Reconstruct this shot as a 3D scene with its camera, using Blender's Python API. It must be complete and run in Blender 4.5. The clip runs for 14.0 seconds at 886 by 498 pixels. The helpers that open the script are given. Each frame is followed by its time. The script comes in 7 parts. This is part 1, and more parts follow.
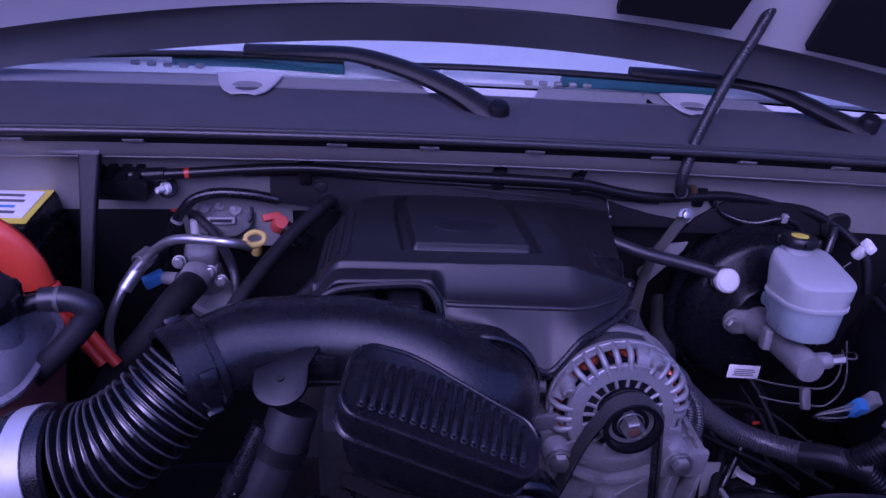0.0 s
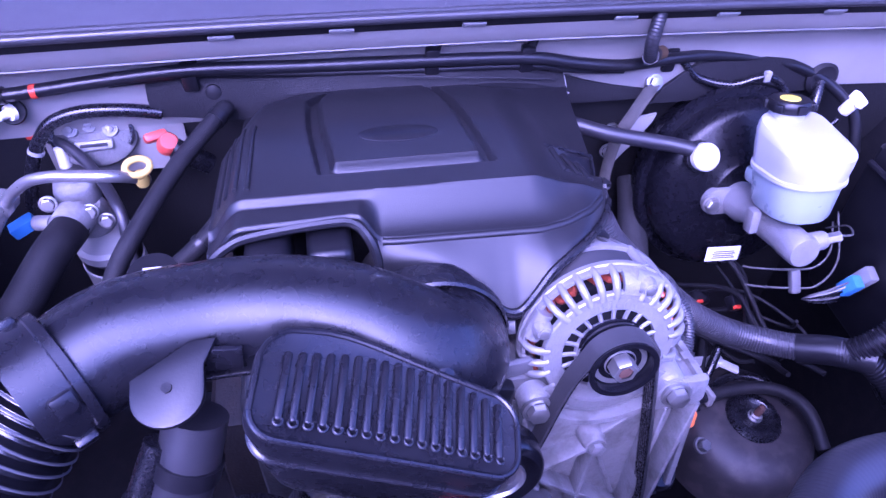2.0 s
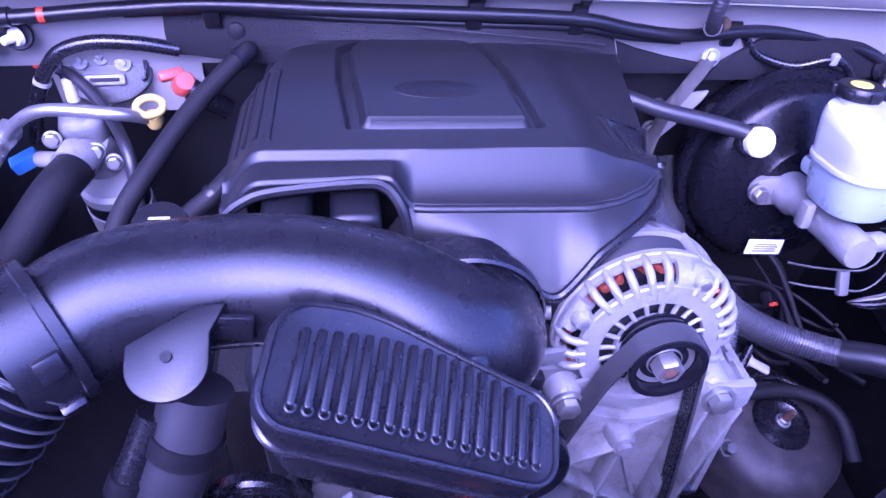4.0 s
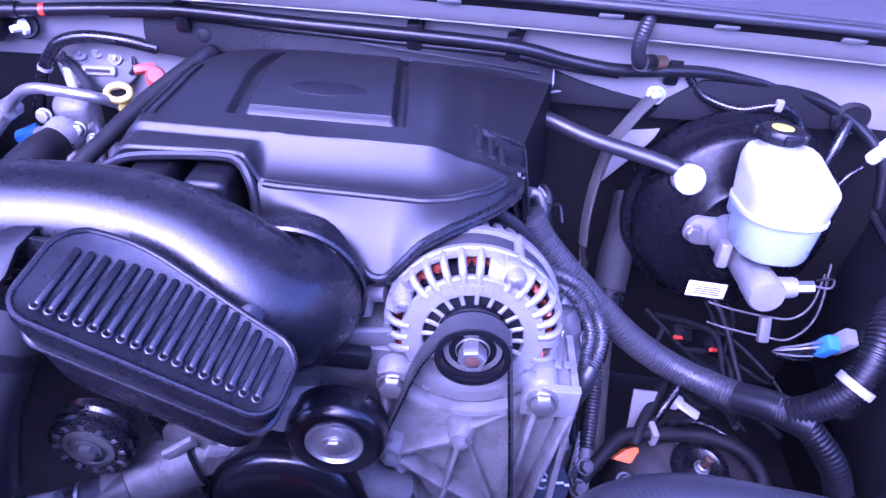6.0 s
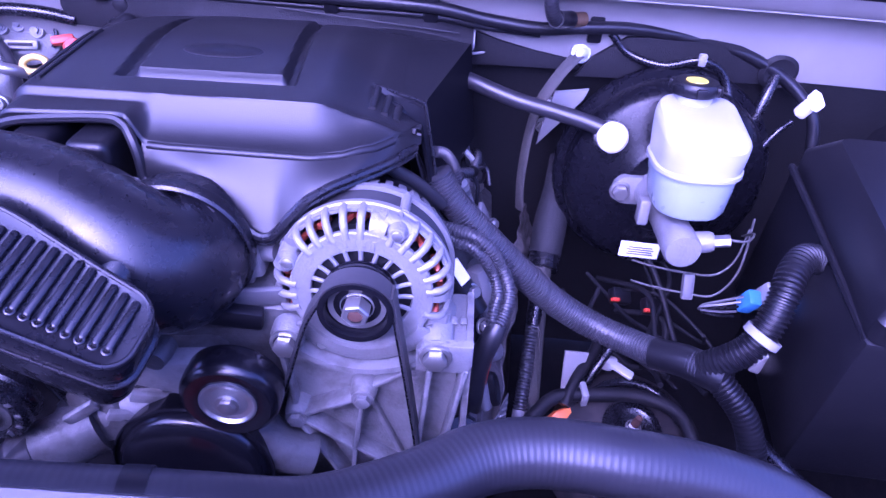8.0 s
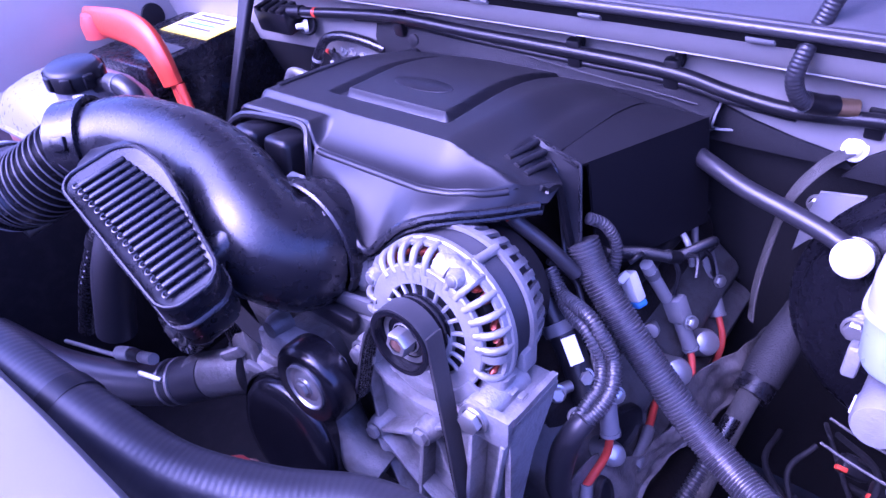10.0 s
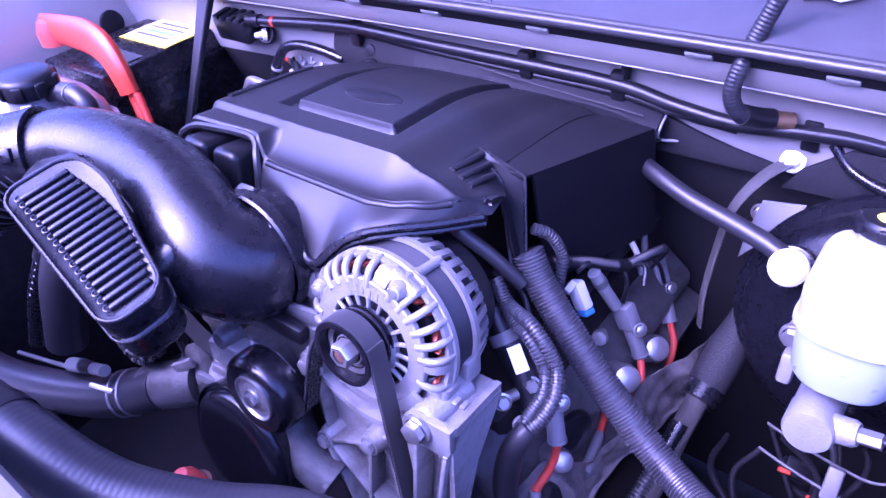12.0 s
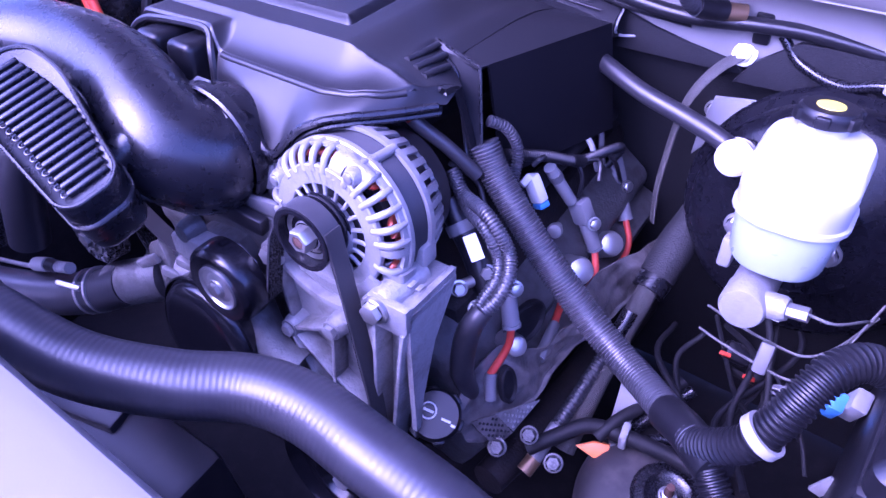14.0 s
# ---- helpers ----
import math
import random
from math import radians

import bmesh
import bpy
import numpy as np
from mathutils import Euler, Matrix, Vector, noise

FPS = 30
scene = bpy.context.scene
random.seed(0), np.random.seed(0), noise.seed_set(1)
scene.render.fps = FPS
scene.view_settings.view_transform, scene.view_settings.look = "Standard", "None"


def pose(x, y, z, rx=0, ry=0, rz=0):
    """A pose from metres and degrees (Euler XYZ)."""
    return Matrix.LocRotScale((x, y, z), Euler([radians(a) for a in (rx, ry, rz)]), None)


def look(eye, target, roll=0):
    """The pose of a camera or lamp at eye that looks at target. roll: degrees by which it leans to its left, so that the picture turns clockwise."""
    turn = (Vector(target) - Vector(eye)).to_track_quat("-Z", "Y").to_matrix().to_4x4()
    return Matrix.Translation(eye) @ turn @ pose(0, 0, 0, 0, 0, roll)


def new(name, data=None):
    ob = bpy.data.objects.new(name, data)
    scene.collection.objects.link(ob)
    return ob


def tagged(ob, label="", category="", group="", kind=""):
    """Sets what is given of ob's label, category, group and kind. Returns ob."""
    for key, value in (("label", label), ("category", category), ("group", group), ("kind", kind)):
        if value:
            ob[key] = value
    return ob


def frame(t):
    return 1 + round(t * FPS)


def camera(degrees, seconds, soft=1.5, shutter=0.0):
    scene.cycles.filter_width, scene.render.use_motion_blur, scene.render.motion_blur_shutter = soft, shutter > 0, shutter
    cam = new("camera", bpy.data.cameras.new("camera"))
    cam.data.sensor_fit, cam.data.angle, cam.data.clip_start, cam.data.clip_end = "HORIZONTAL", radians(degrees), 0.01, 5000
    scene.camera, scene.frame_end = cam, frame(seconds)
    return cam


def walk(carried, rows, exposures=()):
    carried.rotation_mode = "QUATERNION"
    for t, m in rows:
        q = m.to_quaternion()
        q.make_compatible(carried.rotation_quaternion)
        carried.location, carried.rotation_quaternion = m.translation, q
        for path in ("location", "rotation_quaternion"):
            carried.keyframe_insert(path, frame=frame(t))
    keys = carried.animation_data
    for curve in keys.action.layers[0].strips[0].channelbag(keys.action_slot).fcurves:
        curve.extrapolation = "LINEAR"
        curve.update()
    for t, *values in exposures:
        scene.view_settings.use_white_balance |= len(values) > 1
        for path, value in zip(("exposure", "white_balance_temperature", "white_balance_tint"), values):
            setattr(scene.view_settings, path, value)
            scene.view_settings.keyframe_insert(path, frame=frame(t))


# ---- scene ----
cam = camera(64.7, 14.0)
METRES, EYE, TILT, LEAN, TURN = 1.0, 1.6, -32.0, -4.0, -3.5
ROWS = [
    (0.0, 0.0, 0.0, 0.0, -0.0, 0.0, -0.0),
    (0.2, 0.0145, 0.0137, 0.0091, 0.69, -3.6, 0.84),
    (0.5, 0.0444, 0.0395, 0.0174, 3.74, -5.42, 1.68),
    (0.8, 0.0615, 0.0642, 0.0167, 2.86, -7.2, 2.18),
    (1.0, 0.0655, 0.0754, 0.0192, 1.34, -6.69, 3.69),
    (1.3, 0.0483, 0.0903, 0.0329, -2.65, -6.46, 6.05),
    (1.5, 0.0387, 0.0977, 0.0452, -1.09, -6.5, 4.48),
    (1.7, 0.0245, 0.1175, 0.0499, -2.01, -7.65, 5.1),
    (2.0, 0.0138, 0.1581, 0.0422, -4.94, -11.24, 5.46),
    (2.3, 0.0041, 0.1835, 0.0434, -4.51, -13.43, 3.76),
    (2.5, -0.0014, 0.1941, 0.0393, -3.67, -13.35, 2.07),
    (2.7, -0.0047, 0.2045, 0.0395, -3.6, -13.86, 1.18),
    (4.8, -0.0017, 0.2138, 0.036, -3.15, -13.89, 1.48),
    (5.0, -0.0037, 0.2049, 0.0388, -3.53, -13.7, 2.11),
    (5.3, -0.0025, 0.1956, 0.0337, -5, -12.67, 3.11),
    (5.5, 0.022, 0.1847, 0.0269, -3.8, -12.58, 2.12),
    (5.8, 0.1157, 0.166, 0.0197, 2.44, -9.82, -0.53),
    (6.0, 0.2065, 0.163, -0.0013, 6.26, -9.99, -3.39),
    (6.2, 0.2682, 0.1564, -0.0034, 8.63, -10.55, -3.93),
    (6.5, 0.2983, 0.1488, -0.0084, 10.86, -9.82, -3.27),
    (7.0, 0.3072, 0.1555, -0.0059, 11.89, -9.87, -2.57),
    (7.5, 0.3132, 0.1666, -0.0081, 12.35, -10.15, -2.61),
    (7.8, 0.2946, 0.1664, -0.006, 9.58, -10.07, -0.08),
    (8.0, 0.3023, 0.1727, -0.0188, 6.51, -11.4, -1.92),
    (8.2, 0.3051, 0.1699, -0.0135, 7.4, -11.1, -3.4),
    (8.5, 0.3812, 0.1978, -0.0108, 17.93, -10.34, -6.67),
    (8.7, 0.4412, 0.2439, -0.0088, 25.85, -11.74, -9.72),
    (10.8, 0.5349, 0.3055, 0.0105, 43.08, -11.01, -12.36),
    (11.0, 0.5375, 0.3142, 0.012, 41.44, -11.05, -12.21),
    (11.5, 0.5398, 0.3192, 0.0151, 40.35, -11.63, -11.57),
    (12.0, 0.5486, 0.3014, 0.0205, 40.2, -10.7, -12.15),
    (12.5, 0.5526, 0.3042, 0.0216, 40.15, -11.1, -10.46),
    (13.0, 0.5469, 0.3041, 0.0181, 40.6, -11.95, -11.51),
    (13.3, 0.5625, 0.2938, 0.012, 40.3, -10.58, -11.0),
    (13.5, 0.5614, 0.2969, 0.0073, 39.65, -16.0, -12.54),
    (14.0, 0.578, 0.2968, 0.0011, 37.99, -16.67, -12.26),
]
EXPOSURES = [(0.0, -0.05, 4560, 80), (0.5, 0.45, 4560, 80), (1.0, 1.22, 4500, 80), (1.6, 1.98, 4430, 78), (2.7, 2.36, 4370, 74), (4.8, 2.5, 4375, 74), (5.5, 2.8, 4395, 72), (6.0, 2.58, 4350, 74), (6.3, 2.44, 4385, 80), (8.7, 2.2, 4390, 82), (10.8, 2.64, 4495, 80), (14.0, 2.66, 4490, 80)]
walk(cam, [(t, pose(0, 0, EYE, TILT, LEAN, TURN) @ pose(METRES * x, METRES * y, METRES * z, 90 + pitch, roll, yaw)) for t, x, y, z, yaw, pitch, roll in ROWS], EXPOSURES)

# ---- light ----
world = bpy.data.worlds.new("sky")
scene.world = world
world.use_nodes = True
wn = world.node_tree.nodes
sky = wn.new("ShaderNodeTexSky")
sky.sky_type, sky.sun_disc = "NISHITA", False
SUN_UP, SUN_ROUND = radians(50), radians(205)
sky.sun_elevation, sky.sun_rotation = SUN_UP, SUN_ROUND
sky.air_density, sky.ozone_density, sky.dust_density = 0.9, 0.8, 5.0
wn["Background"].inputs[1].default_value = 0.15
world.node_tree.links.new(sky.outputs[0], wn["Background"].inputs[0])
sun = new("sun", bpy.data.lights.new("sun", "SUN"))
sun.data.energy, sun.data.angle, sun.data.color = 0.55, radians(75), (1.0, 0.96, 0.9)
toward_sun = Vector((math.sin(SUN_ROUND) * math.cos(SUN_UP), math.cos(SUN_ROUND) * math.cos(SUN_UP), math.sin(SUN_UP)))
sun.matrix_world = look(toward_sun * 20, (0, 0, 0))

# ---- materials ----
def material(name, colour, rough=0.5, metal=0.0, vary=0.15, grain=200.0, bump=0.15, stain=0.0, stain_colour=(0.1, 0.08, 0.06), coat=0.0, spec=0.5, depth=0.0006):
    """Two scales of variation (grain and blotches), fine relief and optional grime."""
    mat = bpy.data.materials.new(name)
    mat.use_nodes = True
    nt = mat.node_tree
    n, l = nt.nodes, nt.links
    b = n["Principled BSDF"]
    geo = n.new("ShaderNodeTexCoord")
    big, small = n.new("ShaderNodeTexNoise"), n.new("ShaderNodeTexNoise")
    big.inputs["Scale"].default_value, big.inputs["Detail"].default_value = 22.0, 4.0
    small.inputs["Scale"].default_value, small.inputs["Detail"].default_value = grain, 3.0
    l.new(geo.outputs["Object"], big.inputs["Vector"])
    l.new(geo.outputs["Object"], small.inputs["Vector"])
    mix = n.new("ShaderNodeMix")
    mix.data_type = "RGBA"
    lo = [max(0.0, c * (1 - vary)) for c in colour]
    hi = [min(1.0, c * (1 + vary)) for c in colour]
    mix.inputs["A"].default_value, mix.inputs["B"].default_value = (*lo, 1), (*hi, 1)
    l.new(big.outputs["Fac"], mix.inputs["Factor"])
    out = mix.outputs["Result"]
    if stain:
        ramp = n.new("ShaderNodeValToRGB")
        ramp.color_ramp.elements[0].position, ramp.color_ramp.elements[1].position = 0.47, 0.66
        spots = n.new("ShaderNodeTexNoise")
        spots.inputs["Scale"].default_value, spots.inputs["Detail"].default_value = 45.0, 6.0
        l.new(geo.outputs["Object"], spots.inputs["Vector"])
        l.new(spots.outputs["Fac"], ramp.inputs["Fac"])
        amount = n.new("ShaderNodeMath")
        amount.operation = "MULTIPLY"
        amount.inputs[1].default_value = stain
        l.new(ramp.outputs["Color"], amount.inputs[0])
        over = n.new("ShaderNodeMix")
        over.data_type = "RGBA"
        over.inputs["B"].default_value = (*stain_colour, 1)
        l.new(amount.outputs[0], over.inputs["Factor"])
        l.new(out, over.inputs["A"])
        out = over.outputs["Result"]
    l.new(out, b.inputs["Base Color"])
    rr = n.new("ShaderNodeMapRange")
    rr.inputs["To Min"].default_value, rr.inputs["To Max"].default_value = max(0.03, rough - 0.1), min(1.0, rough + 0.1)
    l.new(small.outputs["Fac"], rr.inputs["Value"])
    l.new(rr.outputs["Result"], b.inputs["Roughness"])
    b.inputs["Metallic"].default_value = metal
    b.inputs["Coat Weight"].default_value = coat
    b.inputs["Specular IOR Level"].default_value = spec
    if bump:
        bp = n.new("ShaderNodeBump")
        bp.inputs["Strength"].default_value, bp.inputs["Distance"].default_value = bump, depth
        l.new(small.outputs["Fac"], bp.inputs["Height"])
        l.new(bp.outputs["Normal"], b.inputs["Normal"])
    return mat


M = {}
M["cover"] = material("textured black plastic", (0.011, 0.011, 0.013), 0.4, grain=1100, bump=0.18, vary=0.08, stain=0.03, stain_colour=(0.03, 0.03, 0.03), spec=0.44)
M["duct"] = material("satin black plastic", (0.009, 0.009, 0.0115), 0.28, grain=90, bump=0.0, stain=0.05, stain_colour=(0.03, 0.03, 0.03), spec=0.52)
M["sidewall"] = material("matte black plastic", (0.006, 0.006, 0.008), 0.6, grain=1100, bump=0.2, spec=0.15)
M["belt"] = material("worn ribbed belt rubber", (0.03, 0.03, 0.033), 0.42, grain=500, bump=0.15, stain=0.15, stain_colour=(0.06, 0.06, 0.06))
M["black"] = material("black plastic", (0.007, 0.007, 0.009), 0.36, grain=500, bump=0.12, stain=0.12, stain_colour=(0.018, 0.018, 0.018), spec=0.4)
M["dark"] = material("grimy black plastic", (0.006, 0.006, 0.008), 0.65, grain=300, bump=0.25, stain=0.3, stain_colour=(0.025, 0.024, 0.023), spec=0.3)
M["gloss"] = material("glossy black paint", (0.007, 0.007, 0.009), 0.27, grain=120, bump=0.02, vary=0.1, stain=0.06, stain_colour=(0.02, 0.02, 0.02))
M["rubber"] = material("black rubber", (0.006, 0.006, 0.008), 0.27, grain=500, bump=0.08, stain=0.12, stain_colour=(0.02, 0.02, 0.02), spec=0.6)
M["bellows"] = material("smooth moulded rubber", (0.006, 0.006, 0.0075), 0.24, grain=90, bump=0.0, vary=0.1, spec=0.95)
# paler rubber: the sky's glint on the bellows folds, put into the colour
M["crest_sheen"] = material("rubber edge in pale sheen colour", (0.07, 0.07, 0.075), 0.45, grain=250, bump=0.05, vary=0.3, stain=0.3, stain_colour=(0.03, 0.03, 0.03), spec=0.5)
M["hose"] = material("satin rubber hose", (0.019, 0.019, 0.023), 0.38, grain=350, bump=0.05, stain=0.12, stain_colour=(0.04, 0.04, 0.04), spec=0.58)
M["foam"] = material("black insulation felt", (0.008, 0.008, 0.01), 0.7, grain=700, bump=0.6, depth=0.0015, spec=0.3)
M["alu"] = material("cast aluminium", (0.25, 0.25, 0.258), 0.42, 0.35, grain=350, bump=0.8, vary=0.2, stain=0.4, stain_colour=(0.17, 0.16, 0.145), depth=0.001)
M["alu_dirty"] = material("dirty cast aluminium", (0.1, 0.1, 0.1), 0.5, 0.25, grain=240, bump=0.9, vary=0.35, stain=0.7, stain_colour=(0.05, 0.045, 0.04), depth=0.001)
M["alu_mid"] = material("weathered cast aluminium", (0.25, 0.25, 0.255), 0.5, 0.25, grain=260, bump=0.9, vary=0.3, stain=0.6, stain_colour=(0.09, 0.085, 0.075), depth=0.001)
M["conduit"] = material("shiny corrugated conduit", (0.036, 0.036, 0.042), 0.35, grain=90, bump=0.0, stain=0.12, stain_colour=(0.07, 0.07, 0.07), spec=0.65)
M["shield"] = material("oily heat shield steel", (0.2, 0.186, 0.178), 0.42, 0.35, grain=260, bump=0.7, vary=0.35, stain=0.65, stain_colour=(0.03, 0.026, 0.023), depth=0.0012)
M["foil"] = material("bright heat shield foil", (0.5, 0.5, 0.5), 0.35, 0.8, grain=200, bump=0.3, vary=0.2, stain=0.3, stain_colour=(0.2, 0.19, 0.17))
M["jet"] = material("pale moulded plastic", (0.5, 0.5, 0.5), 0.4, bump=0.1, vary=0.1)
M["felt_wall"] = material("black felt sheet", (0.009, 0.009, 0.011), 0.75, grain=500, bump=0.6, depth=0.0015)
M["matte"] = material("matte woven rubber hose", (0.009, 0.009, 0.011), 0.6, grain=900, bump=0.7, vary=0.2, stain=0.15, stain_colour=(0.04, 0.04, 0.04), depth=0.001, spec=0.25)
M["shiny"] = material("smooth black enamel", (0.006, 0.006, 0.008), 0.22, grain=60, bump=0.0, vary=0.1, spec=0.5)
M["coil"] = material("dark grey coil rubber", (0.17, 0.17, 0.18), 0.5, grain=300, bump=0.15, vary=0.15)
M["exhaust"] = material("dark scaled iron", (0.014, 0.012, 0.012), 0.65, 0.2, grain=300, bump=0.8, vary=0.3, stain=0.4, stain_colour=(0.035, 0.024, 0.018), depth=0.001)
M["booster"] = material("black booster enamel", (0.005, 0.005, 0.007), 0.28, grain=120, bump=0.02, vary=0.1, spec=0.22)
M["support"] = material("grey painted support panel", (0.15, 0.147, 0.143), 0.42, 0.1, grain=900, bump=0.06, vary=0.08, stain=0.12, stain_colour=(0.13, 0.125, 0.12))
M["steel"] = material("zinc plated steel", (0.5, 0.5, 0.49), 0.36, 0.9, grain=300, bump=0.03, stain=0.15, stain_colour=(0.3, 0.26, 0.2))
M["band"] = material("bright zinc band", (0.52, 0.53, 0.54), 0.4, 0.4, grain=300, bump=0.05, vary=0.1, stain=0.15, stain_colour=(0.45, 0.42, 0.38))
M["lamination"] = material("dull steel laminations", (0.03, 0.03, 0.034), 0.45, 0.3, grain=900, bump=0.4)
M["rust"] = material("rusty steel", (0.1, 0.05, 0.035), 0.75, 0.2, grain=250, bump=0.5, stain=0.4, stain_colour=(0.12, 0.05, 0.03))
M["copper"] = material("enamelled copper wire", (0.34, 0.07, 0.035), 0.3, 0.5, grain=260, bump=0.5, vary=0.4)
M["paint"] = material("pale metallic body paint", (0.3, 0.289, 0.274), 0.42, 0.1, grain=1500, bump=0.05, vary=0.08, coat=0.2, stain=0.12, stain_colour=(0.25, 0.24, 0.225))
M["paint_hood"] = material("pale hood inner paint", (0.8, 0.785, 0.76), 0.45, 0.0, grain=900, bump=0.05, vary=0.06, coat=0.2)
M["cowl"] = material("grey-black grained plastic", (0.06, 0.06, 0.068), 0.5, grain=1100, bump=0.35, vary=0.1, stain=0.1, stain_colour=(0.12, 0.12, 0.12))
M["seal"] = material("weatherstrip rubber", (0.03, 0.03, 0.033), 0.32, grain=300, bump=0.1)
M["white"] = material("white translucent plastic", (0.34, 0.355, 0.365), 0.38, grain=300, bump=0.05, vary=0.06, spec=0.4)
M["white_low"] = material("fluid-filled white plastic", (0.26, 0.31, 0.33), 0.3, grain=60, bump=0.0, vary=0.12)
M["cap_white"] = material("white plastic valve", (0.62, 0.62, 0.6), 0.4, bump=0.05, vary=0.05)
M["yellow"] = material("yellow plastic", (0.72, 0.62, 0.05), 0.4, bump=0.08, vary=0.08)
M["tan"] = material("pale yellow plastic", (0.55, 0.42, 0.09), 0.45, bump=0.08, vary=0.12)
M["red"] = material("red plastic", (0.6, 0.055, 0.018), 0.4, bump=0.08, vary=0.12)
M["pink"] = material("faded red plastic", (0.5, 0.07, 0.045), 0.4, bump=0.08, vary=0.2)
M["redwire"] = material("red silicone lead", (0.55, 0.06, 0.03), 0.5, bump=0.1, vary=0.2)
M["blue"] = material("blue plastic", (0.08, 0.25, 0.55), 0.4, bump=0.05, vary=0.08)
M["orange"] = material("orange plastic", (0.85, 0.2, 0.03), 0.45, bump=0.05, vary=0.1)
M["brass"] = material("tarnished brass fitting", (0.2, 0.13, 0.07), 0.45, 0.6, bump=0.1, vary=0.2)
M["paper"] = material("white paper", (0.86, 0.86, 0.85), 0.5, bump=0.05, vary=0.06)
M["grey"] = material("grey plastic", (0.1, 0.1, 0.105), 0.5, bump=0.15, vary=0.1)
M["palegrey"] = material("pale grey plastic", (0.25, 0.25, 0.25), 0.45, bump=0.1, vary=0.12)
M["silver"] = material("bare aluminium tube", (0.55, 0.55, 0.55), 0.32, 0.85, grain=200, bump=0.15, stain=0.15)
M["strap"] = material("braided ground strap", (0.085, 0.082, 0.075), 0.6, 0.3, grain=1500, bump=1.0, vary=0.4, depth=0.0015)
M["cable"] = material("smooth cable jacket", (0.008, 0.008, 0.01), 0.34, grain=60, bump=0.0, vary=0.15, stain=0.1, stain_colour=(0.03, 0.03, 0.03), spec=0.45)
M["teal"] = material("teal tinted trim", (0.03, 0.12, 0.14), 0.4, bump=0.05)
M["tank"] = material("clouded grey tank plastic", (0.2, 0.2, 0.23), 0.3, bump=0.06, vary=0.15, grain=120)
M["tank_low"] = material("coolant-stained plastic", (0.3, 0.12, 0.1), 0.35, bump=0.06, vary=0.2, grain=120)
M["canister"] = material("dusty brown-black steel", (0.035, 0.032, 0.033), 0.5, 0.3, grain=200, bump=0.2, stain=0.3, stain_colour=(0.12, 0.1, 0.09))
M["ground"] = material("worn driveway concrete", (0.5, 0.485, 0.46), 0.9, grain=120, bump=0.6, depth=0.004, stain=0.3, stain_colour=(0.3, 0.285, 0.265))
M["siding"] = material("dark unseen wall siding", (0.09, 0.086, 0.08), 0.8, grain=60, bump=0.4, vary=0.2)
M["arm"] = material("matte black wiper paint", (0.012, 0.012, 0.014), 0.5, grain=200, bump=0.1, vary=0.15, spec=0.35)
M["siding_pale"] = material("pale unseen wall siding", (0.26, 0.25, 0.235), 0.8, grain=60, bump=0.4, vary=0.2)
glass = bpy.data.materials.new("windscreen glass")
glass.use_nodes = True
gb = glass.node_tree.nodes["Principled BSDF"]
gb.inputs["Base Color"].default_value, gb.inputs["Roughness"].default_value, gb.inputs["IOR"].default_value = (0.9, 0.95, 0.95, 1), 0.02, 1.5
gb.inputs["Transmission Weight"].default_value = 1.0
M["glass"] = glass


# ---- shaping helpers ----
BASE = {}


def thing(name, label, category, base=(0, 0, 0), group="", kind=""):
    """An Empty at the base of a thing; its parts are built in world places."""
    ob = new(name)
    ob.empty_display_size = 0.02
    ob.location = base
    BASE[ob.name] = Vector(base)
    return tagged(ob, label, category, group, kind)


def mesh_of(name, bm, mat, sharp=38):
    bmesh.ops.recalc_face_normals(bm, faces=bm.faces)
    me = bpy.data.meshes.new(name)
    bm.to_mesh(me)
    bm.free()
    me.materials.append(M[mat])
    for p in me.polygons:
        p.use_smooth = True
    me.set_sharp_from_angle(angle=radians(sharp))
    return me


def part(name, bm, mat, parent, label="", sharp=38):
    off = BASE[parent.name]
    bmesh.ops.translate(bm, verts=bm.verts, vec=-off)
    ob = new(name, mesh_of(name, bm, mat, sharp))
    ob.parent = parent
    BASE[ob.name] = off
    return tagged(ob, label)


def solo(name, bm, mat, label, category, group="", kind="", sharp=38):
    """A thing that is one plain mesh, with its origin at its base."""
    lo = Vector((min(v.co.x for v in bm.verts) / 2 + max(v.co.x for v in bm.verts) / 2, min(v.co.y for v in bm.verts) / 2 + max(v.co.y for v in bm.verts) / 2, min(v.co.z for v in bm.verts)))
    bmesh.ops.translate(bm, verts=bm.verts, vec=-lo)
    ob = new(name, mesh_of(name, bm, mat, sharp))
    ob.location = lo
    BASE[ob.name] = lo
    return tagged(ob, label, category, group, kind)


def axes(centre, z, up=(0, 0, 1)):
    """A frame at centre whose z runs along z and whose y is nearest to up."""
    z = Vector(z).normalized()
    x = Vector(up).cross(z)
    if x.length < 1e-5:
        x = Vector((1, 0, 0))
    x.normalize()
    y = z.cross(x)
    m = Matrix((x, y, z)).transposed().to_4x4()
    m.translation = Vector(centre)
    return m


def spline(points, steps=8):
    """Catmull-Rom through rows of numbers (a place, and anything that goes with it)."""
    p = [np.array(q, float) for q in points]
    p = [2 * p[0] - p[1]] + p + [2 * p[-1] - p[-2]]
    out = []
    for a, b, c, d in zip(p, p[1:], p[2:], p[3:]):
        for k in range(steps):
            t = k / steps
            out.append(0.5 * (2 * b + (c - a) * t + (2 * a - 5 * b + 4 * c - d) * t * t + (3 * b - a - 3 * c + d) * t ** 3))
    out.append(p[-2])
    return out


